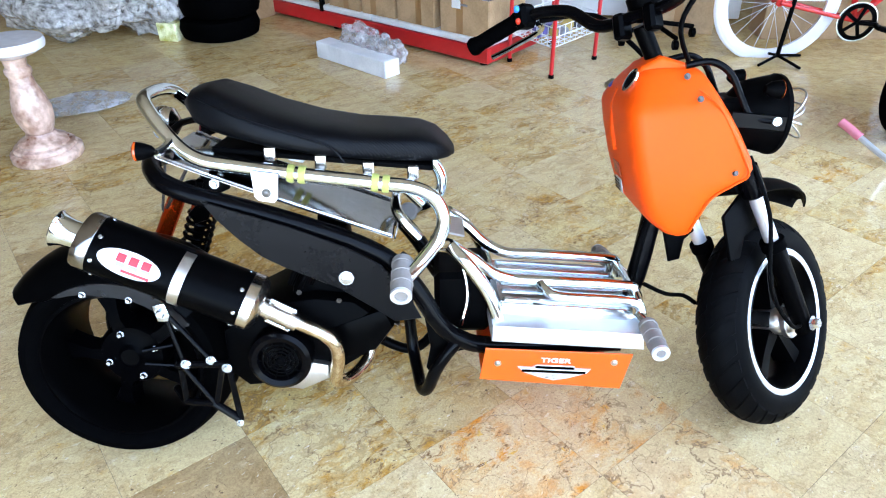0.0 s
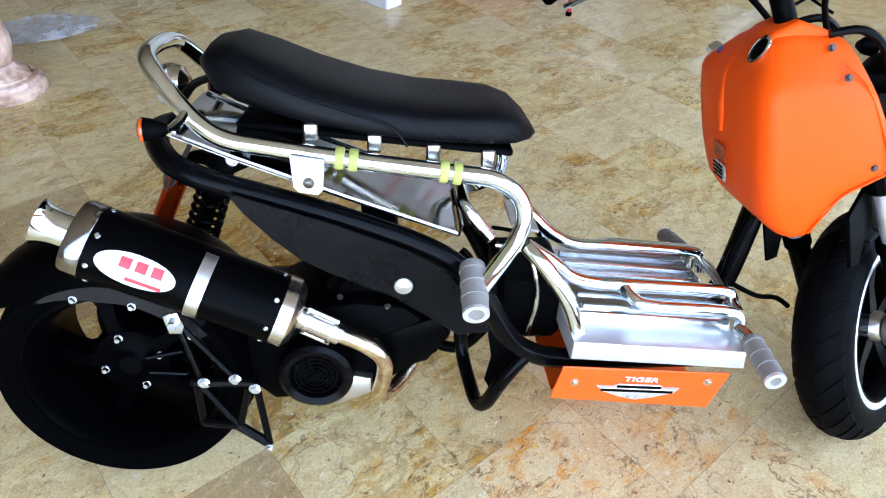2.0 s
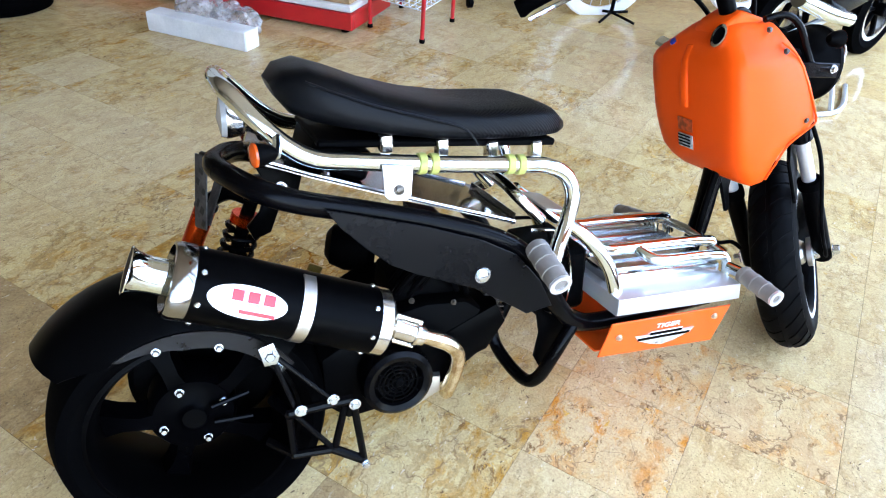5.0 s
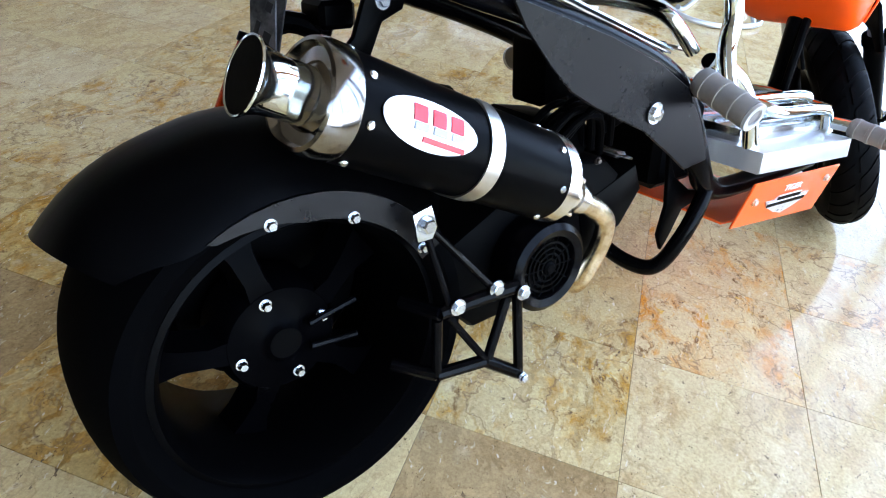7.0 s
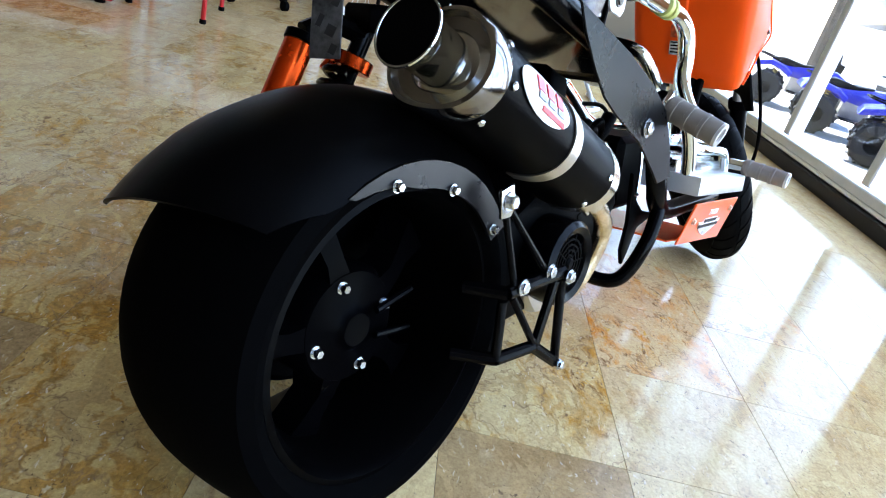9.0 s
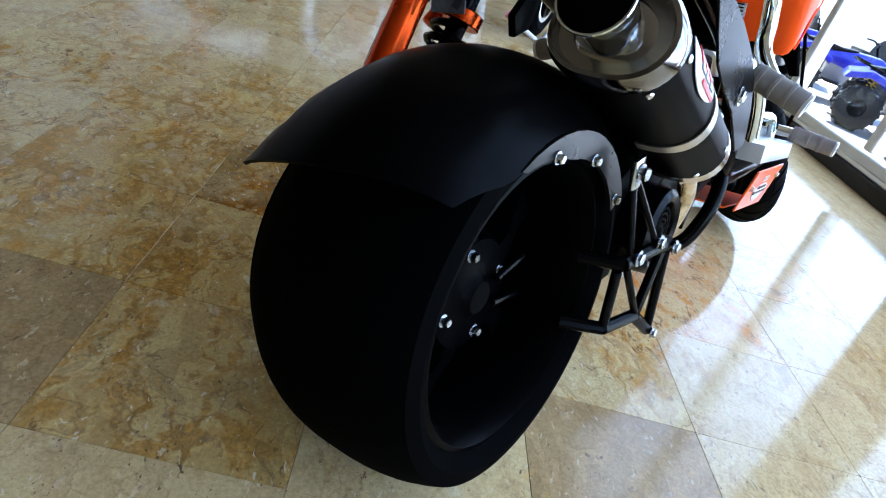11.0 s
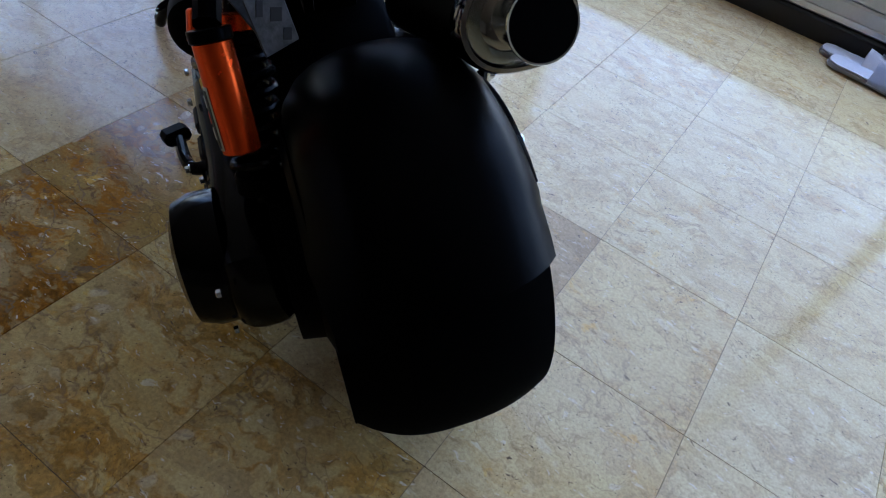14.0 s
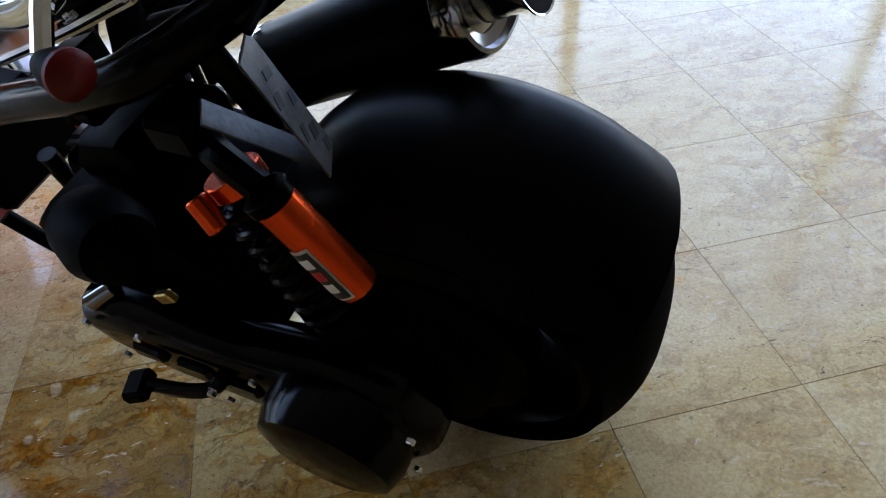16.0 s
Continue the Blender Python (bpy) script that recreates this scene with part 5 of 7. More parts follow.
part("brake_hose", place(add_tube(bm_new(), [fork_at(0.42, -0.10), fork_at(0.30, -0.115, -0.03), fork_at(0.16, -0.10, -0.09), fork_at(0.04, -0.095, -0.06), FRONT + Vector((0, -0.085, 0))], 0.0045, 8, 6), TURNED), PLASTIC_BLACK, bike, "thin black speedometer cable")
part("brake_hose", place(add_tube(bm_new(), [(1.13, 0.0, 0.34), (1.18, 0.0, 0.315), (1.22, 0.0, 0.31), (1.25, 0.0, 0.29)], 0.005, 8, 4), Matrix.Identity(4)), PLASTIC_BLACK, bike)

# headlight, cage and brackets
HL = Vector((1.325, 0.0, 0.712))
headlight = part("headlight", place(add_lathe(bm_new(), [(0.0, -0.075), (0.035, -0.07), (0.064, -0.04), (0.074, 0.0), (0.078, 0.020), (0.080, 0.022), (0.080, 0.030), (0.070, 0.030), (0.05, 0.02), (0.0, 0.012)], along(HL, HL + Vector((1, 0, -0.05))), 32), Matrix.Identity(4)), PLASTIC_BLACK, bike, "round black headlight behind a wire cage")
for k in range(4):
    bmc = bm_new()
    a = radians(-60 + 40 * k)
    pts = []
    for q in range(9):
        b = radians(-80 + 20 * q)
        pts.append(HL + Vector((0.025 + 0.055 * math.cos(b), 0.070 * math.sin(b), 0.055 * math.sin(a) * math.cos(b))))
    part("cage_wire", place(add_tube(bmc, pts, 0.0020, 6, 2), Matrix.Identity(4)), BRUSHED, headlight)
for s in (-1, 1):
    arm = part("headlight_arm", place(add_box(bm_new(), (0.11, 0.005, 0.030), Matrix.Translation(HL + Vector((-0.035, 0.078 * s, 0.0))) @ pose(0, 0, 0, 0, 6, 0), 0.002), Matrix.Identity(4)), GLOSS_BLACK, headlight)
    part("arm_bolt", place(add_bolt(bm_new(), HL + Vector((0.0, 0.081 * s, 0)), (0, s, 0), 0.0065, 0.006), Matrix.Identity(4)), ZINC, arm)
    part("guard_tube", place(add_tube(bm_new(), [(1.150, 0.050 * s, 0.815), (1.195, 0.056 * s, 0.822), (1.232, 0.062 * s, 0.800), (1.258, 0.068 * s, 0.752), (1.278, 0.073 * s, 0.720), (1.315, 0.077 * s, 0.712)], 0.0068, 12, 5), Matrix.Identity(4)), GLOSS_BLACK, headlight, "black bent tube")
    fs = part("front_signal", place(add_lathe(bm_new(), [(0.007, 0.0), (0.015, 0.012), (0.018, 0.030)], along(HL + Vector((-0.035, 0.085 * s, 0.062)), HL + Vector((0.03, 0.085 * s, 0.058))), 18), Matrix.Identity(4)), PLASTIC_BLACK, headlight)
    part("front_lens", place(add_lathe(bm_new(), [(0.0182, 0.030), (0.016, 0.032), (0.0, 0.033)], along(HL + Vector((-0.035, 0.085 * s, 0.062)), HL + Vector((0.03, 0.085 * s, 0.058))), 18), Matrix.Identity(4)), AMBER, fs)
part("horn_bracket", place(add_box(bm_new(), (0.05, 0.09, 0.10), Matrix.Translation((1.255, 0, 0.70)), 0.008), Matrix.Identity(4)), PLASTIC_BLACK, headlight)

# handlebar
bar_mid = fork_at(0.76, 0.0, -0.03)
bar = part("handlebar", place(add_tube(bm_new(), [bar_mid + Vector(v) for v in ((-0.085, -0.37, 0.035), (-0.045, -0.25, 0.065), (-0.01, -0.16, 0.055), (0.0, -0.09, 0.005), (0, 0, 0), (0.0, 0.09, 0.005), (-0.01, 0.16, 0.055), (-0.045, 0.25, 0.065), (-0.085, 0.37, 0.035))], 0.0125, 14, 6), TURNED), GLOSS_BLACK, bike, "black wide handlebar with rubber grips")
for s in (-1, 1):
    g0, g1 = bar_mid + Vector((-0.050, 0.265 * s, 0.062)), bar_mid + Vector((-0.088, 0.385 * s, 0.031))
    gr = part("grip", place(add_lathe(bm_new(), [(0.020, 0), (0.017, 0.01), (0.0175, 0.05), (0.017, 0.10), (0.021, 0.118), (0.018, 0.126)], along(g0, g1), 20), TURNED), RUBBER, bar, "black rubber grip")
    sw = part("switch_box", place(add_box(bm_new(), (0.042, 0.035, 0.05), Matrix.Translation(bar_mid + Vector((-0.046, 0.245 * s, 0.066))), 0.008), TURNED), PLASTIC_BLACK, bar)
    part("switch_button", place(add_box(bm_new(), (0.012, 0.012, 0.014), Matrix.Translation(bar_mid + Vector((-0.068, 0.245 * s, 0.080))), 0.003), TURNED), material("blue_button", (0.04, 0.25, 0.8), 0.3), sw)
    part("horn_button", place(add_box(bm_new(), (0.010, 0.012, 0.012), Matrix.Translation(bar_mid + Vector((-0.068, 0.245 * s, 0.055))), 0.003), TURNED), material("red_button", (0.75, 0.05, 0.02), 0.3), sw)
    part("lever", place(add_tube(bm_new(), [bar_mid + Vector(v) for v in ((-0.02, 0.235 * s, 0.05), (0.015, 0.26 * s, 0.045), (0.005, 0.33 * s, 0.03), (-0.02, 0.39 * s, 0.015))], 0.006, 8, 4), TURNED), CHROME, bar, "bright brake lever")
    part("bar_clamp", place(add_box(bm_new(), (0.036, 0.026, 0.05), Matrix.Translation(bar_mid + Vector((0, 0.035 * s, -0.012))), 0.006), TURNED), MATTE_BLACK, bar)
    part("bar_cable", place(add_tube(bm_new(), [bar_mid + Vector((-0.03, 0.22 * s, 0.05)), bar_mid + Vector((0.05, 0.14 * s, 0.045)), bar_mid + Vector((0.05, 0.06 * s, -0.03)), fork_at(0.60, 0.03 * s, 0.03)], 0.005, 8, 6), TURNED), PLASTIC_BLACK, bar)
part("speedometer", place(add_lathe(bm_new(), [(0.02, -0.02), (0.033, -0.012), (0.034, 0.012), (0.028, 0.016), (0.0, 0.016)], along(bar_mid + Vector((0.03, 0, 0.03)), bar_mid + Vector((0.015, 0, 0.08))), 24), TURNED), PLASTIC_BLACK, bar)
# side stand
stand = part("side_stand", add_tube(bm_new(), [(0.80, 0.13, 0.235), (0.835, 0.19, 0.19), (0.890, 0.262, 0.115), (0.910, 0.280, 0.082), (0.948, 0.284, 0.073)], 0.011, 12, 4), GLOSS_BLACK, bike, "black side stand resting on the tiles")
part("stand_tang", add_tube(bm_new(), [(0.835, 0.195, 0.185), (0.82, 0.255, 0.17), (0.80, 0.26, 0.17), (0.815, 0.20, 0.19)], 0.004, 8, 3), GLOSS_BLACK, stand)

# ---- shop window ----
DARK_STRIP = material("black_threshold", (0.02, 0.02, 0.02), 0.6)
MULLIONS = (-3.8, -2.35, -0.90, 0.56, 2.03, 2.85, 4.3, 5.75)
threshold = single("threshold", add_box(bm_new(), (11.6, 0.14, 0.075), ROOM @ pose(0.5, WINDOW_AT - 0.04, 0.028), 0.006), DARK_STRIP, "black threshold strip under the shop window", "threshold", kind="structure")
window = tagged(new("window_1"), "tall aluminium shop window with clear panes", "window", kind="structure")
part("bottom_rail", add_box(bm_new(), (11.6, 0.06, 0.070), ROOM @ pose(0.5, WINDOW_AT - 0.02, 0.101), 0.006), FRAME_ALU, window)
part("rail_groove", add_box(bm_new(), (11.6, 0.010, 0.02), ROOM @ pose(0.5, WINDOW_AT + 0.012, 0.082), 0.002), WHITE_ALU, window)
part("door_rail", add_box(bm_new(), (1.30, 0.045, 0.10), ROOM @ pose(-0.17, WINDOW_AT - 0.02, 0.188), 0.005), FRAME_ALU, window, "deep bottom rail of the glazed door")
part("top_rail", add_box(bm_new(), (11.6, 0.07, 0.12), ROOM @ pose(0.5, WINDOW_AT - 0.02, 3.0), 0.006), FRAME_ALU, window)
for a in MULLIONS:
    for o in ((-0.045, 0.045) if a == 0.56 else (0.0,)):
        part("mullion", add_box(bm_new(), (0.062, 0.075, 2.84), ROOM @ pose(a + o, WINDOW_AT - 0.02, 1.57), 0.006), FRAME_ALU, window)
for a, b in zip(MULLIONS, MULLIONS[1:]):
    pane = part("pane", add_box(bm_new(), (b - a - 0.08, 0.006, 2.80), ROOM @ pose((a + b) / 2, WINDOW_AT - 0.02, 1.53), 0), WINDOW_GLASS, window, smooth=0)
    pane.visible_shadow = False
note = single("paper_note", add_box(bm_new(), (0.06, 0.002, 0.06), ROOM @ pose(2.33, WINDOW_AT + 0.0, 0.94, 0, 12, 0), 0), material("yellow_paper", (0.75, 0.55, 0.05), 0.7), "small yellow paper stuck on the window pane", "note")

# curtain with a fringe
CURTAIN = material("brown_cloth", (0.30, 0.13, 0.05), 0.8, vary=0.3, scale=14.0, fine=300, second=(0.45, 0.25, 0.12), bump=0.3)
FRINGE = material("cream_fringe", (0.48, 0.40, 0.30), 0.85, vary=0.3, scale=60.0)
bm = bm_new()
cols = []
for i in range(49):
    a = 0.93 + 0.36 * i / 48
    w = 0.028 * math.sin(i / 48 * math.tau * 6) + 0.006 * math.sin(i * 1.7)
    cols.append((a, WINDOW_AT + 0.16 + w))
grid = [[bm.verts.new(room(a + 0.02 * (z < 0.6) * (a - 1.1), n, z)) for z in (0.10, 0.5, 1.2, 2.0, 2.9)] for a, n in cols]
for i in range(48):
    for j in range(4):
        bm.faces.new((grid[i][j], grid[i + 1][j], grid[i + 1][j + 1], grid[i][j + 1]))
bmesh.ops.solidify(bm, geom=bm.faces[:], thickness=0.003)
curtain = thing("curtain", "brown pleated curtain with a cream fringe beside the window", "curtain")
part("cloth", bm, CURTAIN, curtain)
bm = bm_new()
rng = random.Random(3)
for i in range(150):
    f = i / 149 * 47.9
    a, n = cols[int(f)]
    n += (cols[int(f) + 1][1] - n) * (f % 1)
    a += 0.0075 * (f % 1)
    j = rng.uniform(-0.006, 0.006)
    add_tube(bm, [room(a, n, 0.112), room(a + j, n + j, 0.062)], (0.0028, 0.0018), 5, 1)
part("fringe", bm, FRINGE, curtain, "cream tasselled fringe")
part("fringe_band", add_tube(bm_new(), [room(a, n + 0.002, 0.116) for a, n in cols], 0.006, 6, 1), FRINGE, curtain)

# house slippers by the window
CLOTH = material("pale_grey_towelling", (0.76, 0.76, 0.79), 0.9, vary=0.12, fine=400, bump=0.4)
SOLE = material("grey_foam_sole", (0.30, 0.30, 0.33), 0.7)


def slipper(m):
    ob = thing("slipper", "pale grey towelling house slipper on the floor by the window", "slipper", m, "pair of slippers")
    out = [(-0.13, 0.0), (-0.125, 0.025), (-0.10, 0.038), (-0.04, 0.036), (0.02, 0.040), (0.08, 0.048), (0.115, 0.040), (0.13, 0.015), (0.13, -0.015), (0.115, -0.036), (0.08, -0.046), (0.02, -0.040), (-0.04, -0.036), (-0.10, -0.038), (-0.125, -0.025)]
    bm = bm_new()
    add_prism(bm, out, -0.007, 0.007, 0.003)
    part("sole", place(bm, pose(0, 0, 0.008, -90, 0, 0)), SOLE, ob)
    bm = bm_new()
    add_prism(bm, [(x * 0.98, z * 0.97) for x, z in out], -0.002, 0.002, 0.001)
    part("insole", place(bm, pose(0, 0, 0.018, -90, 0, 0)), CLOTH, ob)
    bm = bm_new()
    g = []
    for i in range(7):
        x = -0.005 + 0.105 * i / 6
        h = 0.056 - 0.022 * i / 6
        g.append([bm.verts.new((x + 0.012 * (1 - abs(c)) * (i / 6), 0.047 * c, 0.010 + h * (1 - abs(c) ** 2.4))) for c in (-1, -0.9, -0.6, -0.3, 0, 0.3, 0.6, 0.9, 1)])
    for i in range(6):
        for j in range(8):
            bm.faces.new((g[i][j], g[i + 1][j], g[i + 1][j + 1], g[i][j + 1]))
    bmesh.ops.solidify(bm, geom=bm.faces[:], thickness=0.004)
    part("band", bm, CLOTH, ob)
    part("band_mark", add_box(bm_new(), (0.03, 0.018, 0.001), pose(0.045, 0, 0.0605, 0, 14, 0), 0), BADGE_GREY, ob)
    return ob


slip = slipper(ROOM @ pose(-0.50, WINDOW_AT + 0.085, 0.0, 0, 0, 178))
copy_thing(slip, ROOM @ pose(-0.535, WINDOW_AT + 0.155, 0.004, 2, 0, 176))

# ---- outside: forecourt, quad bikes, vehicles, trees ----
BLUE = material("blue_plastic", (0.012, 0.015, 0.42), 0.3, vary=0.08, coat=0.3)
TYRE_OUT = material("dusty_rubber", (0.012, 0.012, 0.012), 0.8, vary=0.3)
WHITE_PAINT = material("white_vehicle_paint", (0.78, 0.79, 0.80), 0.3, vary=0.03, coat=0.4)
DARK_GLASS = material("dark_vehicle_glass", (0.02, 0.025, 0.03), 0.08)
YELLOW_SPRING = material("yellow_spring", (0.65, 0.45, 0.04), 0.4)


def quad_bike(m, copy_of=None):
    q = thing("quad_bike", "blue quad bike with knobbly black tyres outside the window", "quad bike", m, "quad bikes outside")
    for x in (-0.52, 0.52):
        for y in (-0.40, 0.40):
            w = part("wheel", add_lathe(bm_new(), [(0.11, -0.09), (0.24, -0.10), (0.265, -0.07), (0.27, 0), (0.265, 0.07), (0.24, 0.10), (0.11, 0.09), (0.10, 0.04), (0.10, -0.04)], Matrix.Translation((x, y, 0.27)) @ pose(0, 0, 0, 90, 0, 0), 28, True), TYRE_OUT, q)
            part("rim", add_lathe(bm_new(), [(0.0, -0.05), (0.115, -0.07), (0.115, 0.07), (0.0, 0.05)], Matrix.Translation((x, y, 0.27)) @ pose(0, 0, 0, 90, 0, 0), 20), GUSSET, w)
            for k in range(16):
                a = k * math.tau / 16
                part("knob", add_box(bm_new(), (0.03, 0.17, 0.035), Matrix.Translation((x + 0.268 * math.cos(a), y, 0.27 + 0.268 * math.sin(a))) @ pose(0, 0, 0, 0, -math.degrees(a), 0), 0.004), TYRE_OUT, w)
            bm = bm_new()
            s0, s1 = Vector((x * 0.85, y * 0.5, 0.66)), Vector((x * 0.98, y * 0.72, 0.34))
            ax = (s1 - s0).normalized()
            u = ax.orthogonal().normalized()
            v = ax.cross(u)
            add_tube(bm, [s0 + ax * (0.03 + 0.26 * k / 48) + u * 0.03 * math.cos(k * 0.8) + v * 0.03 * math.sin(k * 0.8) for k in range(49)], 0.007, 6, 1)
            part("coil_spring", bm, YELLOW_SPRING, q)
            part("arm", add_tube(bm_new(), [(x * 0.8, y * 0.25, 0.36), (x, y * 0.8, 0.28)], 0.016, 8, 1), PLASTIC_BLACK, q)
    for s in (-1, 1):
        part("fender", add_prism(bm_new(), [(s * 0.20, 0.60), (s * 0.34, 0.68), (s * 0.56, 0.72), (s * 0.80, 0.64), (s * 0.84, 0.56), (s * 0.80, 0.56), (s * 0.56, 0.64), (s * 0.34, 0.60), (s * 0.22, 0.52)], -0.44, 0.44, 0.01), BLUE, q, "glossy blue plastic fender")
    part("body", add_prism(bm_new(), [(-0.55, 0.66), (-0.2, 0.70), (0.15, 0.78), (0.45, 0.80), (0.75, 0.66), (0.60, 0.56), (0.2, 0.50), (-0.3, 0.54)], -0.15, 0.15, 0.03), BLUE, q)
    part("seat", add_prism(bm_new(), [(-0.60, 0.76), (-0.40, 0.80), (-0.1, 0.77), (0.12, 0.80), (0.14, 0.74), (-0.2, 0.69), (-0.58, 0.68)], -0.13, 0.13, 0.025), LEATHER, q)
    part("engine", add_box(bm_new(), (0.45, 0.26, 0.28), pose(0.0, 0, 0.42), 0.03), BRUSHED, q)
    part("frame_bar", add_tube(bm_new(), [(0.70, -0.10, 0.36), (0.86, -0.10, 0.42), (0.86, -0.10, 0.62), (0.86, 0.10, 0.62), (0.86, 0.10, 0.42), (0.70, 0.10, 0.36)], 0.014, 8, 3), PLASTIC_BLACK, q)
    part("rear_rack", add_tube(bm_new(), [(-0.45, -0.25, 0.74), (-0.78, -0.25, 0.78), (-0.78, 0.25, 0.78), (-0.45, 0.25, 0.74)], 0.012, 8, 2), PLASTIC_BLACK, q)
    part("handlebar", add_tube(bm_new(), [(0.22, -0.38, 0.98), (0.30, -0.18, 0.98), (0.33, 0, 0.92), (0.30, 0.18, 0.98), (0.22, 0.38, 0.98)], 0.012, 8, 4), PLASTIC_BLACK, q)
    part("steering_column", add_tube(bm_new(), [(0.33, 0, 0.92), (0.45, 0, 0.70)], 0.016, 8, 1), PLASTIC_BLACK, q)
    for y in (-0.14, 0.14):
        part("headlamp", add_lathe(bm_new(), [(0.05, -0.05), (0.06, 0), (0.05, 0.02), (0.0, 0.025)], along((0.74, y, 0.66), (0.84, y, 0.66)), 16), WHITE_ALU, q)
    part("footrest", add_box(bm_new(), (0.34, 0.80, 0.02), pose(0.0, 0, 0.30), 0.005), PLASTIC_BLACK, q)
    return q


OUT = -0.22
quad = quad_bike(ROOM @ pose(3.75, -3.90, OUT, 0, 0, 248) @ Matrix.Scale(0.82, 4))
for a, turn in ((4.95, 242), (6.15, 250), (7.40, 244)):
    copy_thing(quad, ROOM @ pose(a, -3.95, OUT, 0, 0, turn) @ Matrix.Scale(0.82, 4))


def van(m, label):
    v = thing("van", label, "van", m)
    part("body", add_prism(bm_new(), [(-2.3, 0.35), (-2.3, 1.95), (-2.15, 2.1), (0.9, 2.1), (1.25, 1.95), (1.75, 1.25), (2.4, 1.05), (2.5, 0.75), (2.5, 0.35)], -0.95, 0.95, 0.06), WHITE_PAINT, v)
    for y in (-0.955, 0.955):
        part("side_window", add_prism(bm_new(), [(-1.9, 1.25), (-1.9, 1.85), (0.9, 1.85), (1.15, 1.75), (1.45, 1.25)], y - 0.006, y + 0.006, 0.002), DARK_GLASS, v)
        for x in (-1.5, 1.6):
            part("wheel", add_lathe(bm_new(), [(0.0, -0.1), (0.30, -0.1), (0.33, -0.06), (0.33, 0.06), (0.30, 0.1), (0.0, 0.1)], Matrix.Translation((x, y * 0.95, 0.33)) @ pose(0, 0, 0, 90, 0, 0), 24), TYRE_OUT, v)
    part("tail_lamp", add_box(bm_new(), (0.03, 0.14, 0.4), pose(-2.31, -0.82, 1.1), 0.01), RED_LENS, v)
    part("bumper", add_box(bm_new(), (0.15, 1.85, 0.22), pose(-2.32, 0, 0.45), 0.03), PLASTIC_BLACK, v)
    return v


van(ROOM @ pose(9.2, -8.5, OUT, 0, 0, 12), "white van parked across the bright forecourt")
van(ROOM @ pose(14.5, -9.5, OUT, 0, 0, -8), "white minibus parked beyond the quad bikes")

LEAF = material("tree_leaves", (0.06, 0.11, 0.025), 0.6, vary=0.4, scale=3.0, second=(0.12, 0.17, 0.04))
BARK = material("tree_bark", (0.10, 0.075, 0.05), 0.9, vary=0.3, bump=0.5)


def tree(m, height, seed):
    rng = random.Random(seed)
    t = thing("tree", "leafy green street tree beyond the forecourt", "tree", m, "street trees")
    bm = bm_new()
    add_tube(bm, [(0, 0, 0), (0.05, 0.02, height * 0.3), (0.0, 0.06, height * 0.6)], (0.14, 0.06), 8, 3)
    for k in range(6):
        a = k * 1.05
        add_tube(bm, [(0.02, 0.03, height * (0.35 + 0.04 * k)), (0.7 * math.cos(a), 0.7 * math.sin(a), height * (0.55 + 0.05 * k))], (0.05, 0.015), 6, 1)
    part("trunk", bm, BARK, t)
    bm = bm_new()
    for k in range(1700):
        d = Vector((rng.gauss(0, 1), rng.gauss(0, 1), rng.gauss(0, 1))).normalized() * rng.random() ** 0.4
        lump = 1 + 0.3 * math.sin(d.x * 5 + seed) * math.cos(d.y * 4)
        c = Vector((d.x * height * 0.30 * lump, d.y * height * 0.30 * lump, height * 0.68 + d.z * height * 0.28 * lump))
        r = Euler((rng.uniform(0, 6.3), rng.uniform(0, 6.3), rng.uniform(0, 6.3))).to_matrix()
        s = rng.uniform(0.05, 0.11)
        q = [bm.verts.new(c + r @ Vector(v) * s) for v in ((-1, 0, 0), (0, -0.5, 0.15), (1, 0, 0), (0, 0.5, 0.15))]
        bm.faces.new((q[0], q[1], q[2], q[3]))
    part("crown", bm, LEAF, t)
    return t


tree(ROOM @ pose(12.5, -6.5, OUT), 4.6, 1)
tree(ROOM @ pose(7.2, -11.5, OUT), 5.2, 2)
tree(ROOM @ pose(1.5, -12.0, OUT), 5.0, 3)
tree(ROOM @ pose(-3.5, -10.5, OUT), 4.6, 4)
tree(ROOM @ pose(-1.0, -7.5, OUT), 3.6, 5)

# pale canopy across the road
canopy = thing("roadside_canopy", "pale blue-grey roadside canopy on a square column", "canopy", ROOM @ pose(0, 0, OUT))
PALE_BLUE = material("pale_blue_paint", (0.45, 0.52, 0.58), 0.8, vary=0.06, scale=1.0)
part("column", add_box(bm_new(), (1.0, 1.0, 2.7), pose(27.5, -18.5, 1.35), 0.02), PALE_BLUE, canopy)
part("beam", add_box(bm_new(), (14.0, 1.4, 0.8), pose(28.5, -18.5, 3.0), 0.02), PALE_BLUE, canopy)

# ---- the back of the shop ----
RED_METAL = material("red_enamel", (0.52, 0.012, 0.015), 0.3, vary=0.08, coat=0.3)
SHELF_WHITE = material("white_enamel_shelf", (0.74, 0.73, 0.71), 0.35, vary=0.05)
CARD = material("brown_cardboard", (0.34, 0.21, 0.10), 0.85, vary=0.15, scale=6.0, fine=90, second=(0.42, 0.27, 0.14), bump=0.15)
TAPE = material("parcel_tape", (0.30, 0.16, 0.06), 0.3, vary=0.1)
PAPER = material("white_paper_label", (0.75, 0.75, 0.74), 0.7)
PLASTIC_BAG = material("clear_plastic_bag", (0.52, 0.51, 0.50), 0.12, vary=0.5, scale=20.0, spec=0.8, alpha=0.42)
WRAP = material("bubble_wrap", (0.22, 0.21, 0.19), 0.16, vary=0.7, scale=26.0, fine=70, bump=1.0, spec=0.8, alpha=0.62, second=(0.46, 0.45, 0.43))
SHX, SHY = Vector((-0.756, 0.654, 0)).normalized(), Vector((-0.654, -0.756, 0)).normalized()
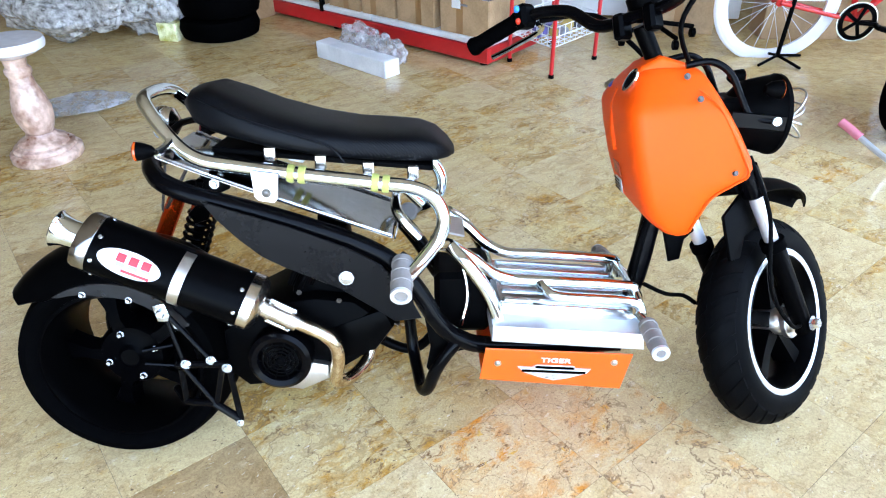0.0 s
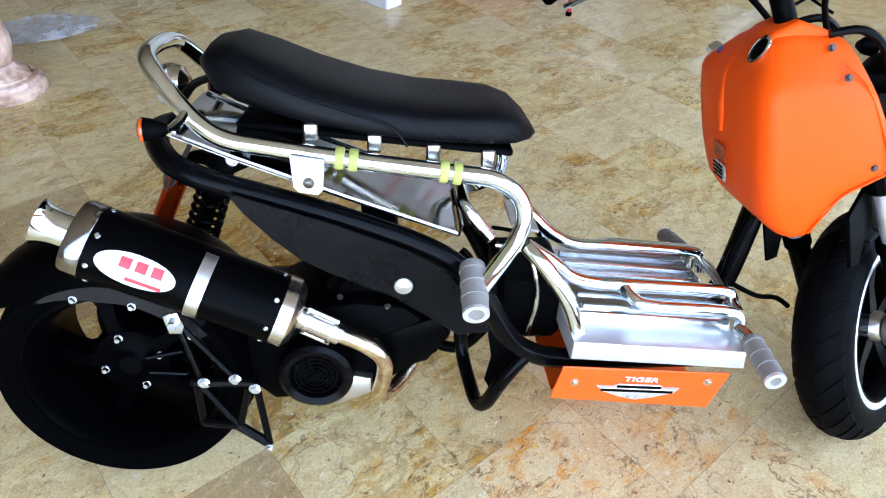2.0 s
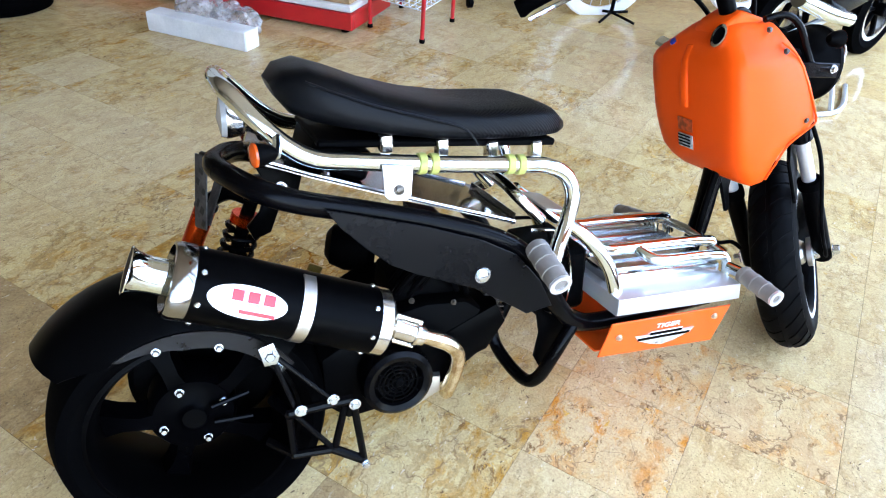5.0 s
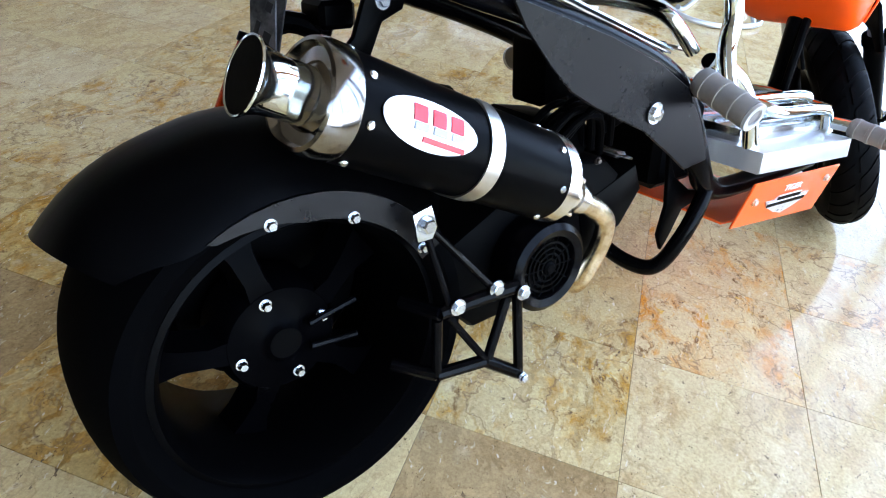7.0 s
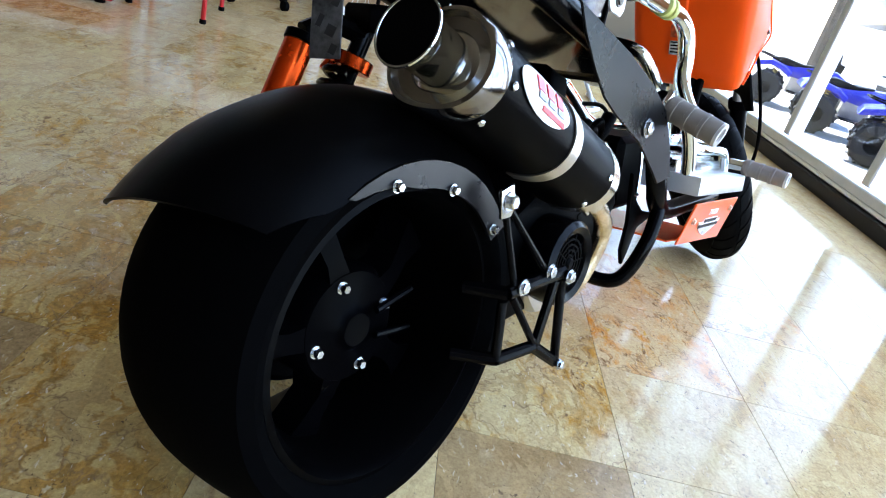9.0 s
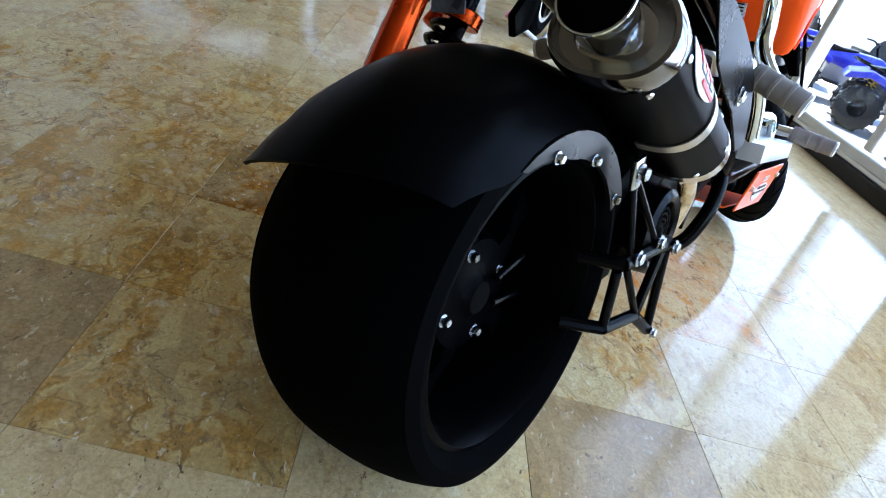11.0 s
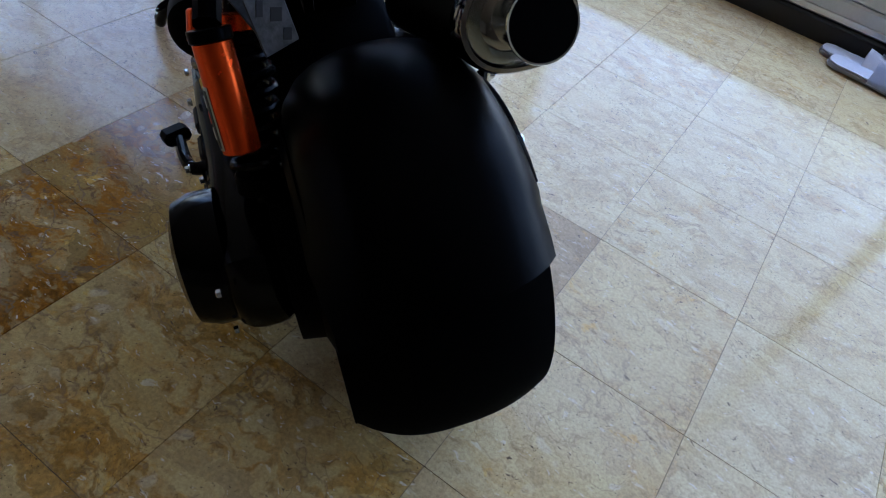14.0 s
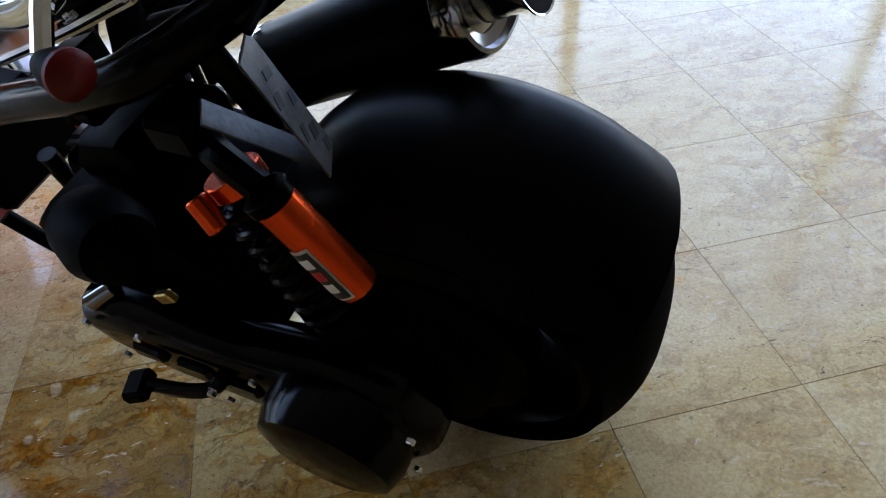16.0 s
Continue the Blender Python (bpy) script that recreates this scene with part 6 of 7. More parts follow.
SHELF = Matrix((SHX.to_4d(), SHY.to_4d(), (0, 0, 1, 0), (0, 0, 0, 1))).transposed()
SHELF[3] = (0, 0, 0, 1)
SHELF = Matrix.Translation((0.885, 2.50, 0)) @ SHELF
shelf = thing("shelf_unit", "red metal display shelf with white boards on the tile floor", "shelf", SHELF)
part("kick_panel", add_box(bm_new(), (3.6, 0.03, 0.085), pose(1.8, -0.02, 0.062), 0.006), RED_METAL, shelf)
part("end_panel", add_box(bm_new(), (0.03, 0.48, 0.085), pose(0.016, -0.275, 0.062), 0.006), RED_METAL, shelf)
for k in range(4):
    part("board", add_box(bm_new(), (0.89, 0.50, 0.035), pose(0.455 + 0.90 * k, -0.265, 0.125), 0.006), SHELF_WHITE, shelf)
for k in range(3):
    part("foot", add_cyl(bm_new(), (0.06 + 1.2 * k, -0.05, 0.0), (0.06 + 1.2 * k, -0.05, 0.025), 0.022, 14), PLASTIC_BLACK, shelf)
part("upright", add_box(bm_new(), (0.03, 0.03, 1.7), pose(1.35, -0.02, 0.95), 0.004), PLASTIC_BLACK, shelf)
part("back_panel", add_box(bm_new(), (3.6, 0.02, 1.7), pose(1.8, -0.535, 0.95), 0.002), SHELF_WHITE, shelf)
part("upper_board", add_box(bm_new(), (3.6, 0.40, 0.03), pose(1.8, -0.32, 0.72), 0.004), SHELF_WHITE, shelf)


def carton(m, sx, sy, sz, label, open_top=False, paper=True, seed=0):
    rng = random.Random(seed)
    c = thing("carton", label, "box", m, "cardboard boxes")
    if open_top:
        t = 0.006
        for x, y, w, d in ((0, -sy / 2, sx, t), (0, sy / 2, sx, t), (-sx / 2, 0, t, sy - t), (sx / 2, 0, t, sy - t)):
            part("side", add_box(bm_new(), (w, d, sz), pose(x, y, sz / 2), 0.001), CARD, c)
        part("base", add_box(bm_new(), (sx - 2 * t, sy - 2 * t, t), pose(0, 0, t), 0.001), CARD, c)
    else:
        part("body", add_box(bm_new(), (sx, sy, sz), pose(0, 0, sz / 2), 0.006), CARD, c)
    part("tape", add_box(bm_new(), (0.045, 0.002, sz * 0.96), pose(rng.uniform(-0.04, 0.04), sy / 2 + 0.0035, sz / 2), 0), TAPE, c)
    if paper:
        part("label", add_box(bm_new(), (0.06, 0.002, 0.045), pose(rng.uniform(-0.1, 0.1), sy / 2 + 0.0045, sz * 0.8), 0), PAPER, c)
        part("print", add_box(bm_new(), (0.045, 0.002, 0.012), pose(rng.uniform(-0.02, 0.02), sy / 2 + 0.0055, sz * 0.8), 0), BADGE_GREY, c)
    return c


x = 0.20
for k, (w, h) in enumerate(((0.34, 0.20), (0.30, 0.22), (0.28, 0.25), (0.30, 0.28), (0.27, 0.30), (0.27, 0.30), (0.29, 0.30), (0.28, 0.31), (0.30, 0.30), (0.28, 0.28))):
    carton(SHELF @ pose(x, -0.22, 0.143, 0, 0, (-1) ** k * 1.5), w - 0.012, 0.36, h, "open brown cardboard box of parts on the shelf", True, k < 6, k)
    bm = bm_new()
    rng = random.Random(40 + k)
    bmesh.ops.create_icosphere(bm, subdivisions=3, radius=1.0)
    for v in bm.verts:
        f = 1 + 0.35 * noise.noise(v.co * 2.5 + Vector((k * 3, 0, 0)))
        v.co = Vector((v.co.x * (w * 0.42), v.co.y * 0.15, v.co.z * h * 0.45)) * f
    single("packed_goods", bm, (PLASTIC_BAG, SHELF_WHITE, GUSSET)[k % 3], ("crumpled plastic bags heaped in the cardboard box", "white packets heaped in the cardboard box", "dark packed parts heaped in the cardboard box")[k % 3], "goods", SHELF @ pose(x, -0.22, 0.15 + h * 0.62))
    x += w + 0.012

# white carton with plastic bags
WB = Matrix.Translation((0.335, 2.365, 0)) @ pose(0, 0, 0, 0, 0, 136)
long_box = thing("long_carton", "long white cardboard box lying on the floor", "box", WB @ pose(0.29, -0.05, 0))
part("body", add_box(bm_new(), (0.58, 0.105, 0.092), pose(0, 0, 0.046), 0.004), PAPER, long_box)
part("end_flap", add_box(bm_new(), (0.002, 0.10, 0.086), pose(-0.2915, 0, 0.046), 0.0005), WHITE_PAINT, long_box)


def bag(m, size, seed, mat, label, name="plastic_bag", rough=0.45):
    bm = bm_new()
    bmesh.ops.create_icosphere(bm, subdivisions=4, radius=1.0)
    off = Vector((seed * 7.3, seed * 3.1, 0))
    for v in bm.verts:
        f = 1 + rough * noise.noise(v.co * 1.8 + off) + 0.16 * abs(noise.noise(v.co * 5.0 + off)) + 0.06 * noise.noise(v.co * 12 + off)
        v.co = Vector((v.co.x * size[0], v.co.y * size[1], max(-0.9, v.co.z) * size[2])) * f
    low = min(v.co.z for v in bm.verts)
    for v in bm.verts:
        v.co.z -= low
    return single(name, bm, mat, label, "bag", m, smooth=25)


bag(WB @ pose(0.38, -0.17, 0.0), (0.13, 0.09, 0.085), 1, PLASTIC_BAG, "crumpled clear plastic bag behind the white carton")
bag(WB @ pose(0.17, -0.17, 0.0), (0.12, 0.08, 0.08), 2, PLASTIC_BAG, "crumpled clear plastic bag with packets on the floor")
single("small_black_part", add_box(bm_new(), (0.12, 0.06, 0.05), WB @ pose(0.52, -0.14, 0.025), 0.01), PLASTIC_BLACK, "small black scooter part beside the carton", "part")

# stacked tyres with a box in them
for k in range(2):
    st = single("spare_tyre", add_lathe(bm_new(), [(0.135, -0.055), (0.20, -0.068), (0.235, -0.055), (0.25, 0), (0.235, 0.055), (0.20, 0.068), (0.135, 0.055), (0.15, 0.02), (0.15, -0.02)], pose(0, 0, 0), 40, True), RUBBER, "black scooter tyre in a stack on the floor", "tyre", pose(-0.765 + 0.02 * k, 3.27 + 0.01 * k, 0.068 + 0.136 * k), "stacked tyres")
carton(pose(-0.75, 3.28, 0.14, 0, 0, 25), 0.15, 0.15, 0.16, "small orange-brown cardboard box inside the tyres", False, False, 60)
bag(pose(-1.62, 3.12, 0.0, 0, 0, -8), (0.40, 0.22, 0.20), 5, WRAP, "large lump of bubble wrap on the floor", "bubble_wrap", 0.5)
bag(pose(-1.22, 3.30, 0.0, 0, 0, -8), (0.30, 0.16, 0.24), 6, WRAP, "upright lump of bubble wrap on the floor", "bubble_wrap", 0.5)
single("yellow_carton", add_box(bm_new(), (0.13, 0.09, 0.11), pose(-1.05, 3.17, 0.055, 0, 0, -15), 0.004), material("yellow_green_card", (0.62, 0.60, 0.06), 0.5, vary=0.3, scale=20.0, second=(0.8, 0.8, 0.5)), "small yellow and white carton on the floor", "box")
carton(pose(-1.35, 3.75, 0.0, 0, 0, 140), 0.7, 0.4, 0.30, "brown cardboard box on the floor at the back", False, False, 71)
carton(pose(-0.75, 3.80, 0.0, 0, 0, 145), 0.5, 0.4, 0.26, "brown cardboard box on the floor at the back", False, False, 72)
bag(pose(-1.12, 2.02, 0.0, 0, 0, 30), (0.20, 0.14, 0.028), 8, PLASTIC_BAG, "flat sheet of clear plastic film on the floor", "plastic_film", 0.3)

# marble pedestals
MARBLE = material("pink_marble", (0.34, 0.135, 0.07), 0.3, vary=0.3, scale=13.0, fine=50, second=(0.64, 0.46, 0.36), coat=0.3)
MARBLE_TOP = material("pale_marble", (0.72, 0.70, 0.70), 0.25, vary=0.12, scale=6.0, fine=30, coat=0.4)


def pedestal(m):
    p = thing("pedestal", "turned pink marble pedestal with a pale round top", "pedestal", m)
    part("foot", add_lathe(bm_new(), [(0.0, 0), (0.136, 0), (0.140, 0.006), (0.140, 0.032), (0.132, 0.038), (0.120, 0.040), (0.124, 0.048), (0.118, 0.058), (0.100, 0.062), (0.096, 0.068), (0.099, 0.074), (0.090, 0.082), (0.072, 0.088), (0.060, 0.100), (0.056, 0.112)], pose(0, 0, 0), 40), MARBLE, p)
    part("stem", add_lathe(bm_new(), [(0.052, 0.112), (0.060, 0.13), (0.072, 0.17), (0.074, 0.21), (0.064, 0.26), (0.048, 0.31), (0.042, 0.345), (0.050, 0.36), (0.050, 0.375), (0.040, 0.385), (0.045, 0.42)], pose(0, 0, 0), 40), MARBLE, p)
    part("top", add_lathe(bm_new(), [(0.045, 0.42), (0.09, 0.435), (0.125, 0.455), (0.13, 0.475), (0.125, 0.49), (0.0, 0.49)], pose(0, 0, 0), 40), MARBLE_TOP, p, "pale polished marble top")
    return p


pedestal(pose(-1.045, 1.50, 0.0))

# wire basket stand
basket = thing("wire_rack", "red metal stand with white wire baskets of small goods", "rack")
RP = [Vector((1.21, 2.33, 0)), Vector((1.50, 2.63, 0)), Vector((1.02, 2.62, 0)), Vector((1.30, 2.93, 0))]
for p in RP:
    part("post", add_cyl(bm_new(), p, p + Vector((0, 0, 1.3)), 0.011, 10), RED_METAL, basket)
    part("post_foot", add_cyl(bm_new(), p, p + Vector((0, 0, 0.02)), 0.015, 10), PLASTIC_BLACK, basket)
WIRE = material("white_wire", (0.75, 0.75, 0.75), 0.4)
c0 = (RP[0] + RP[1] + RP[2] + RP[3]) / 4
e1, e2 = (RP[1] - RP[0]) / 2, (RP[2] - RP[0]) / 2
for z in (0.16, 0.48, 0.80):
    up = Vector((0, 0, 0.10))
    rim = part("basket_rim", add_tube(bm_new(), [c0 + e1 * a + e2 * b + Vector((0, 0, z + 0.10)) for a, b in ((-1, -1), (1, -1), (1, 1), (-1, 1), (-1, -1))], 0.003, 5, 1), WIRE, basket)
    for zz in (0.0, 0.05):
        part("hoop", add_tube(bm_new(), [c0 + e1 * a + e2 * b + Vector((0, 0, z + zz)) for a, b in ((-1, -1), (1, -1), (1, 1), (-1, 1), (-1, -1))], 0.003, 5, 1), WIRE, rim)
    for k in range(9):
        for p, q in ((e1, e2), (e2, e1)):
            o = c0 + p * (-1 + k / 4) + Vector((0, 0, z))
            part("wire", add_tube(bm_new(), [o - q + up, o - q, o + q, o + q + up], 0.0025, 5, 1), WIRE, rim)
    rng = random.Random(int(z * 100))
    for k in range(7):
        q = c0 + e1 * rng.uniform(-0.7, 0.7) + e2 * rng.uniform(-0.7, 0.7)
        single("small_packet", add_box(bm_new(), (0.09, 0.06, 0.05), pose(q.x, q.y, z + 0.035, rng.uniform(-15, 15), rng.uniform(-15, 15), rng.uniform(0, 180)), 0.012), material("packet_paint", ((0.12, 0.10, 0.28), (0.45, 0.33, 0.08), (0.25, 0.25, 0.27), (0.04, 0.04, 0.05))[k % 4], 0.4), ("purple", "yellow", "grey", "black")[k % 4] + " small packet lying in the wire basket", "packet", group="packets in the rack")

# red bicycle with white rims on a floor stand
BIKE_RED = material("red_bicycle_paint", (0.62, 0.02, 0.015), 0.25, coat=0.5)
WHITE_RIM = material("white_rim", (0.80, 0.79, 0.77), 0.35, vary=0.04)
cyc = thing("bicycle", "red bicycle with white deep rims and black chainring", "bicycle", pose(2.46, 2.62, -0.03, 0, 0, -4))
for x in (0.0, 1.02):
    w = part("wheel", add_lathe(bm_new(), [(0.262, -0.010), (0.305, -0.016), (0.312, -0.014), (0.312, 0.014), (0.305, 0.016), (0.262, 0.010)], Matrix.Translation((x, 0, 0.335)) @ pose(0, 0, 0, 90, 0, 0), 48, True), WHITE_RIM, cyc)
    part("tyre", add_lathe(bm_new(), [(0.310, -0.012), (0.322, -0.013), (0.333, -0.006), (0.333, 0.006), (0.322, 0.013), (0.310, 0.012)], Matrix.Translation((x, 0, 0.335)) @ pose(0, 0, 0, 90, 0, 0), 48, True), WHITE_RIM, w)
    part("hub", add_cyl(bm_new(), (x, -0.045, 0.335), (x, 0.045, 0.335), 0.022, 16), BIKE_RED, w)
    bm = bm_new()
    for k in range(24):
        a = k * math.tau / 24
        s = 0.03 if k % 2 else -0.03
        b = a + (0.5 if k % 4 < 2 else -0.5)
        add_tube(bm, [(x + 0.02 * math.cos(b), s, 0.335 + 0.02 * math.sin(b)), (x + 0.27 * math.cos(a), 0, 0.335 + 0.27 * math.sin(a))], 0.0016, 5, 1)
    part("spokes", bm, WHITE_ALU, w)
for a, b, r in (((0.0, -0.05, 0.335), (0.43, -0.03, 0.235), 0.011), ((0.0, 0.05, 0.335), (0.43, 0.03, 0.235), 0.011), ((0.43, 0, 0.235), (0.30, 0, 0.78), 0.016), ((0.43, 0, 0.235), (0.86, 0, 0.70), 0.019), ((0.30, 0, 0.76), (0.84, 0, 0.78), 0.016), ((0.0, 0.05, 0.335), (0.31, 0.02, 0.74), 0.009), ((0.0, -0.05, 0.335), (0.31, -0.02, 0.74), 0.009), ((0.82, 0, 0.84), (0.90, 0, 0.62), 0.019), ((0.90, -0.04, 0.62), (1.02, -0.05, 0.335), 0.012), ((0.90, 0.04, 0.62), (1.02, 0.05, 0.335), 0.012)):
    part("frame_tube", add_tube(bm_new(), [a, b], r, 12, 1), BIKE_RED, cyc)
ring = part("chainring", add_lathe(bm_new(), [(0.075, -0.004), (0.098, -0.004), (0.098, 0.004), (0.075, 0.004)], Matrix.Translation((0.43, -0.045, 0.235)) @ pose(0, 0, 0, 90, 0, 0), 40, True), MATTE_BLACK, cyc)
for k in range(5):
    a = k * math.tau / 5
    part("spider_arm", add_box(bm_new(), (0.08, 0.008, 0.02), Matrix.Translation((0.43 + 0.04 * math.cos(a), -0.045, 0.235 + 0.04 * math.sin(a))) @ pose(0, 0, 0, 0, -math.degrees(a), 0), 0.003), MATTE_BLACK, ring)
part("guard_ring", add_lathe(bm_new(), [(0.098, -0.007), (0.106, -0.007), (0.106, -0.002), (0.098, -0.002)], Matrix.Translation((0.43, -0.045, 0.235)) @ pose(0, 0, 0, 90, 0, 0), 40, True), CHROME, ring)
part("crank", add_tube(bm_new(), [(0.43, -0.06, 0.235), (0.53, -0.065, 0.225)], 0.012, 10, 1), MATTE_BLACK, cyc)
part("pedal", add_box(bm_new(), (0.09, 0.06, 0.025), pose(0.545, -0.11, 0.215, 0, 15, 0), 0.006), PLASTIC_BLACK, cyc)
part("saddle", add_box(bm_new(), (0.26, 0.13, 0.05), pose(0.25, 0, 0.86), 0.02), LEATHER, cyc)
part("seat_post", add_tube(bm_new(), [(0.30, 0, 0.77), (0.28, 0, 0.85)], 0.013, 10, 1), CHROME, cyc)
part("bars", add_tube(bm_new(), [(0.82, -0.28, 0.93), (0.84, 0, 0.92), (0.82, 0.28, 0.93)], 0.012, 10, 3), MATTE_BLACK, cyc)
part("fork_stem", add_tube(bm_new(), [(0.82, 0, 0.84), (0.84, 0, 0.92)], 0.014, 10, 1), MATTE_BLACK, cyc)
stand_c = thing("bicycle_stand", "black folding bicycle floor stand with splayed feet", "stand", pose(2.50, 2.55, 0))
part("post", add_tube(bm_new(), [(0.0, 0.0, 0.02), (0.03, 0.02, 0.36)], 0.012, 8, 1), PLASTIC_BLACK, stand_c)
for a in (-145, -70, 20, 110):
    part("leg", add_tube(bm_new(), [(0, 0, 0.03), (0.17 * math.cos(radians(a)), 0.17 * math.sin(radians(a)), 0.008)], 0.008, 8, 1), PLASTIC_BLACK, stand_c)
carton(pose(3.05, 3.02, 0.0, 0, 0, 176), 0.95, 0.22, 0.58, "large flat brown carton standing behind the bicycle", False, False, 81)
carton(pose(2.10, 3.25, 0.0, 0, 0, 170), 0.5, 0.3, 0.5, "brown cardboard carton standing behind the bicycle", False, False, 82)
single("dark_cabinet", add_box(bm_new(), (0.42, 0.3, 0.9), pose(1.95, 3.75, 0.45, 0, 0, 10), 0.01), GUSSET, "dark grey low cabinet at the back of the shop", "cabinet")
single("white_board", add_box(bm_new(), (1.4, 0.03, 0.9), pose(1.9, 3.5, 0.47, -8, 0, -10), 0.006), SHELF_WHITE, "white board leaning at the back of the shop", "board")
office = thing("swivel_chair", "black swivel chair base on castors", "chair", pose(1.92, 3.02, 0))
part("column", add_cyl(bm_new(), (0, 0, 0.08), (0, 0, 0.46), 0.022, 12), PLASTIC_BLACK, office)
part("seat", add_box(bm_new(), (0.44, 0.44, 0.07), pose(0, 0, 0.49), 0.025), PLASTIC_BLACK, office)
for k in range(5):
    a = k * math.tau / 5
    part("arm", add_tube(bm_new(), [(0, 0, 0.10), (0.26 * math.cos(a), 0.26 * math.sin(a), 0.065)], 0.014, 8, 1), PLASTIC_BLACK, office)
    part("castor", add_cyl(bm_new(), (0.26 * math.cos(a) - 0.015, 0.26 * math.sin(a), 0.028), (0.26 * math.cos(a) + 0.015, 0.26 * math.sin(a), 0.028), 0.028, 12), PLASTIC_BLACK, office)

# small motorcycle on a paddock stand
SILVER_TUBE = material("silver_painted_tube", (0.62, 0.63, 0.64), 0.3, 0.6, 0.08)
PINK = material("pink_rubber", (0.55, 0.16, 0.20), 0.5)
moto = thing("mini_motorcycle", "black mini motorcycle with silver-rimmed wheel standing in the shop", "motorcycle", pose(2.63, 1.47, -0.05, 0, 0, 14))
for x in (0.0, 1.0):
    w = part("wheel", add_lathe(bm_new(), [(0.165, -0.03), (0.205, -0.045), (0.245, -0.03), (0.25, 0), (0.245, 0.03), (0.205, 0.045), (0.165, 0.03)], Matrix.Translation((x, 0, 0.30)) @ pose(0, 0, 0, 90, 0, 0), 44, True), RUBBER, moto)
    part("rim", add_lathe(bm_new(), [(0.148, -0.034), (0.170, -0.036), (0.170, 0.036), (0.148, 0.034)], Matrix.Translation((x, 0, 0.30)) @ pose(0, 0, 0, 90, 0, 0), 44, True), ALUMINIUM, w)
    part("brake_disc", add_lathe(bm_new(), [(0.05, -0.045), (0.11, -0.045), (0.11, -0.041), (0.05, -0.041)], Matrix.Translation((x, 0, 0.30)) @ pose(0, 0, 0, 90, 0, 0), 32, True), BRUSHED, w)
    part("hub", add_cyl(bm_new(), (x, -0.06, 0.30), (x, 0.06, 0.30), 0.035, 16), MATTE_BLACK, w)
    for k in range(6):
        a = k * math.tau / 6
        part("spoke", add_box(bm_new(), (0.13, 0.03, 0.018), Matrix.Translation((x + 0.09 * math.cos(a), 0, 0.30 + 0.09 * math.sin(a))) @ pose(0, 0, 0, 0, -math.degrees(a), 0), 0.005), MATTE_BLACK, w)
for y in (-0.075, 0.075):
    part("swing_arm", add_tube(bm_new(), [(0.0, y, 0.30), (0.38, y, 0.36)], 0.02, 10, 1), WHITE_ALU, moto)
    part("fork_leg", add_tube(bm_new(), [(1.0, y, 0.30), (0.84, y, 0.78)], 0.02, 10, 1), MATTE_BLACK, moto)
part("body", add_prism(bm_new(), [(-0.1, 0.66), (0.15, 0.64), (0.40, 0.60), (0.72, 0.72), (0.82, 0.66), (0.70, 0.40), (0.42, 0.34), (0.28, 0.42), (0.1, 0.56)], -0.10, 0.10, 0.03), GLOSS_BLACK, moto)
part("exhaust", add_tube(bm_new(), [(0.45, -0.12, 0.34), (0.2, -0.13, 0.40), (-0.12, -0.13, 0.50)], 0.035, 14, 3), CHROME, moto)
rack2 = thing("paddock_stand", "silver tube paddock stand with pink rubber grips", "stand", pose(2.31, 1.26, 0))
part("tube", add_tube(bm_new(), [(0.0, 0.10, 0.075), (0.06, 0.0, 0.03), (0.10, -0.08, 0.018), (0.20, -0.16, 0.014), (0.45, -0.18, 0.014), (0.75, 0.05, 0.014)], 0.012, 10, 4), SILVER_TUBE, rack2)
part("tube", add_tube(bm_new(), [(0.08, 0.02, 0.05), (0.22, 0.08, 0.014), (0.6, 0.25, 0.014)], 0.011, 10, 3), SILVER_TUBE, rack2)
part("tube", add_tube(bm_new(), [(0.40, -0.18, 0.014), (0.55, 0.0, 0.12), (0.62, 0.20, 0.22)], 0.011, 10, 2), SILVER_TUBE, rack2)
part("grip", add_tube(bm_new(), [(-0.055, 0.17, 0.115), (0.0, 0.10, 0.075)], 0.018, 14, 1), PINK, rack2, "pink rubber grip")

# ---- floor tiles, one by one near the scooter, joined further off ----
tile_bm = add_box(bm_new(), (TILE_A - 0.0008, TILE_N - 0.0008, 0.010), pose(0, 0, -0.005), 0.0003)
tile_mesh = {"light": mesh_of(tile_bm, "tile", TILE_LIGHT, 0)}
for kind, mat in (("ochre", TILE_OCHRE), ("orange", TILE_ORANGE), ("rust", TILE_RUST), ("amber", TILE_AMBER_SHADED), ("dark", TILE_DARK)):
    me = tile_mesh["light"].copy()
    me.materials[0] = mat
    tile_mesh[kind] = me
DARK_AT = {(-1, -1), (-1, 2), (-1, 3)}
ORANGE_AT = {(1, -2), (2, -2), (2, -3)}
RUST_AT = {(1, 0), (1, 1)}
# under and left of the scooter: dark reflection put into the stone's colour
AMBER_SHADED_AT = {(0, 0), (0, 1), (0, 2), (1, 2), (2, 2), (-1, 1), (2, 1)}
OCHRE_AT = {(-4, -1), (2, 3), (0, -1), (1, -1), (1, 3), (0, 3), (3, 3)}
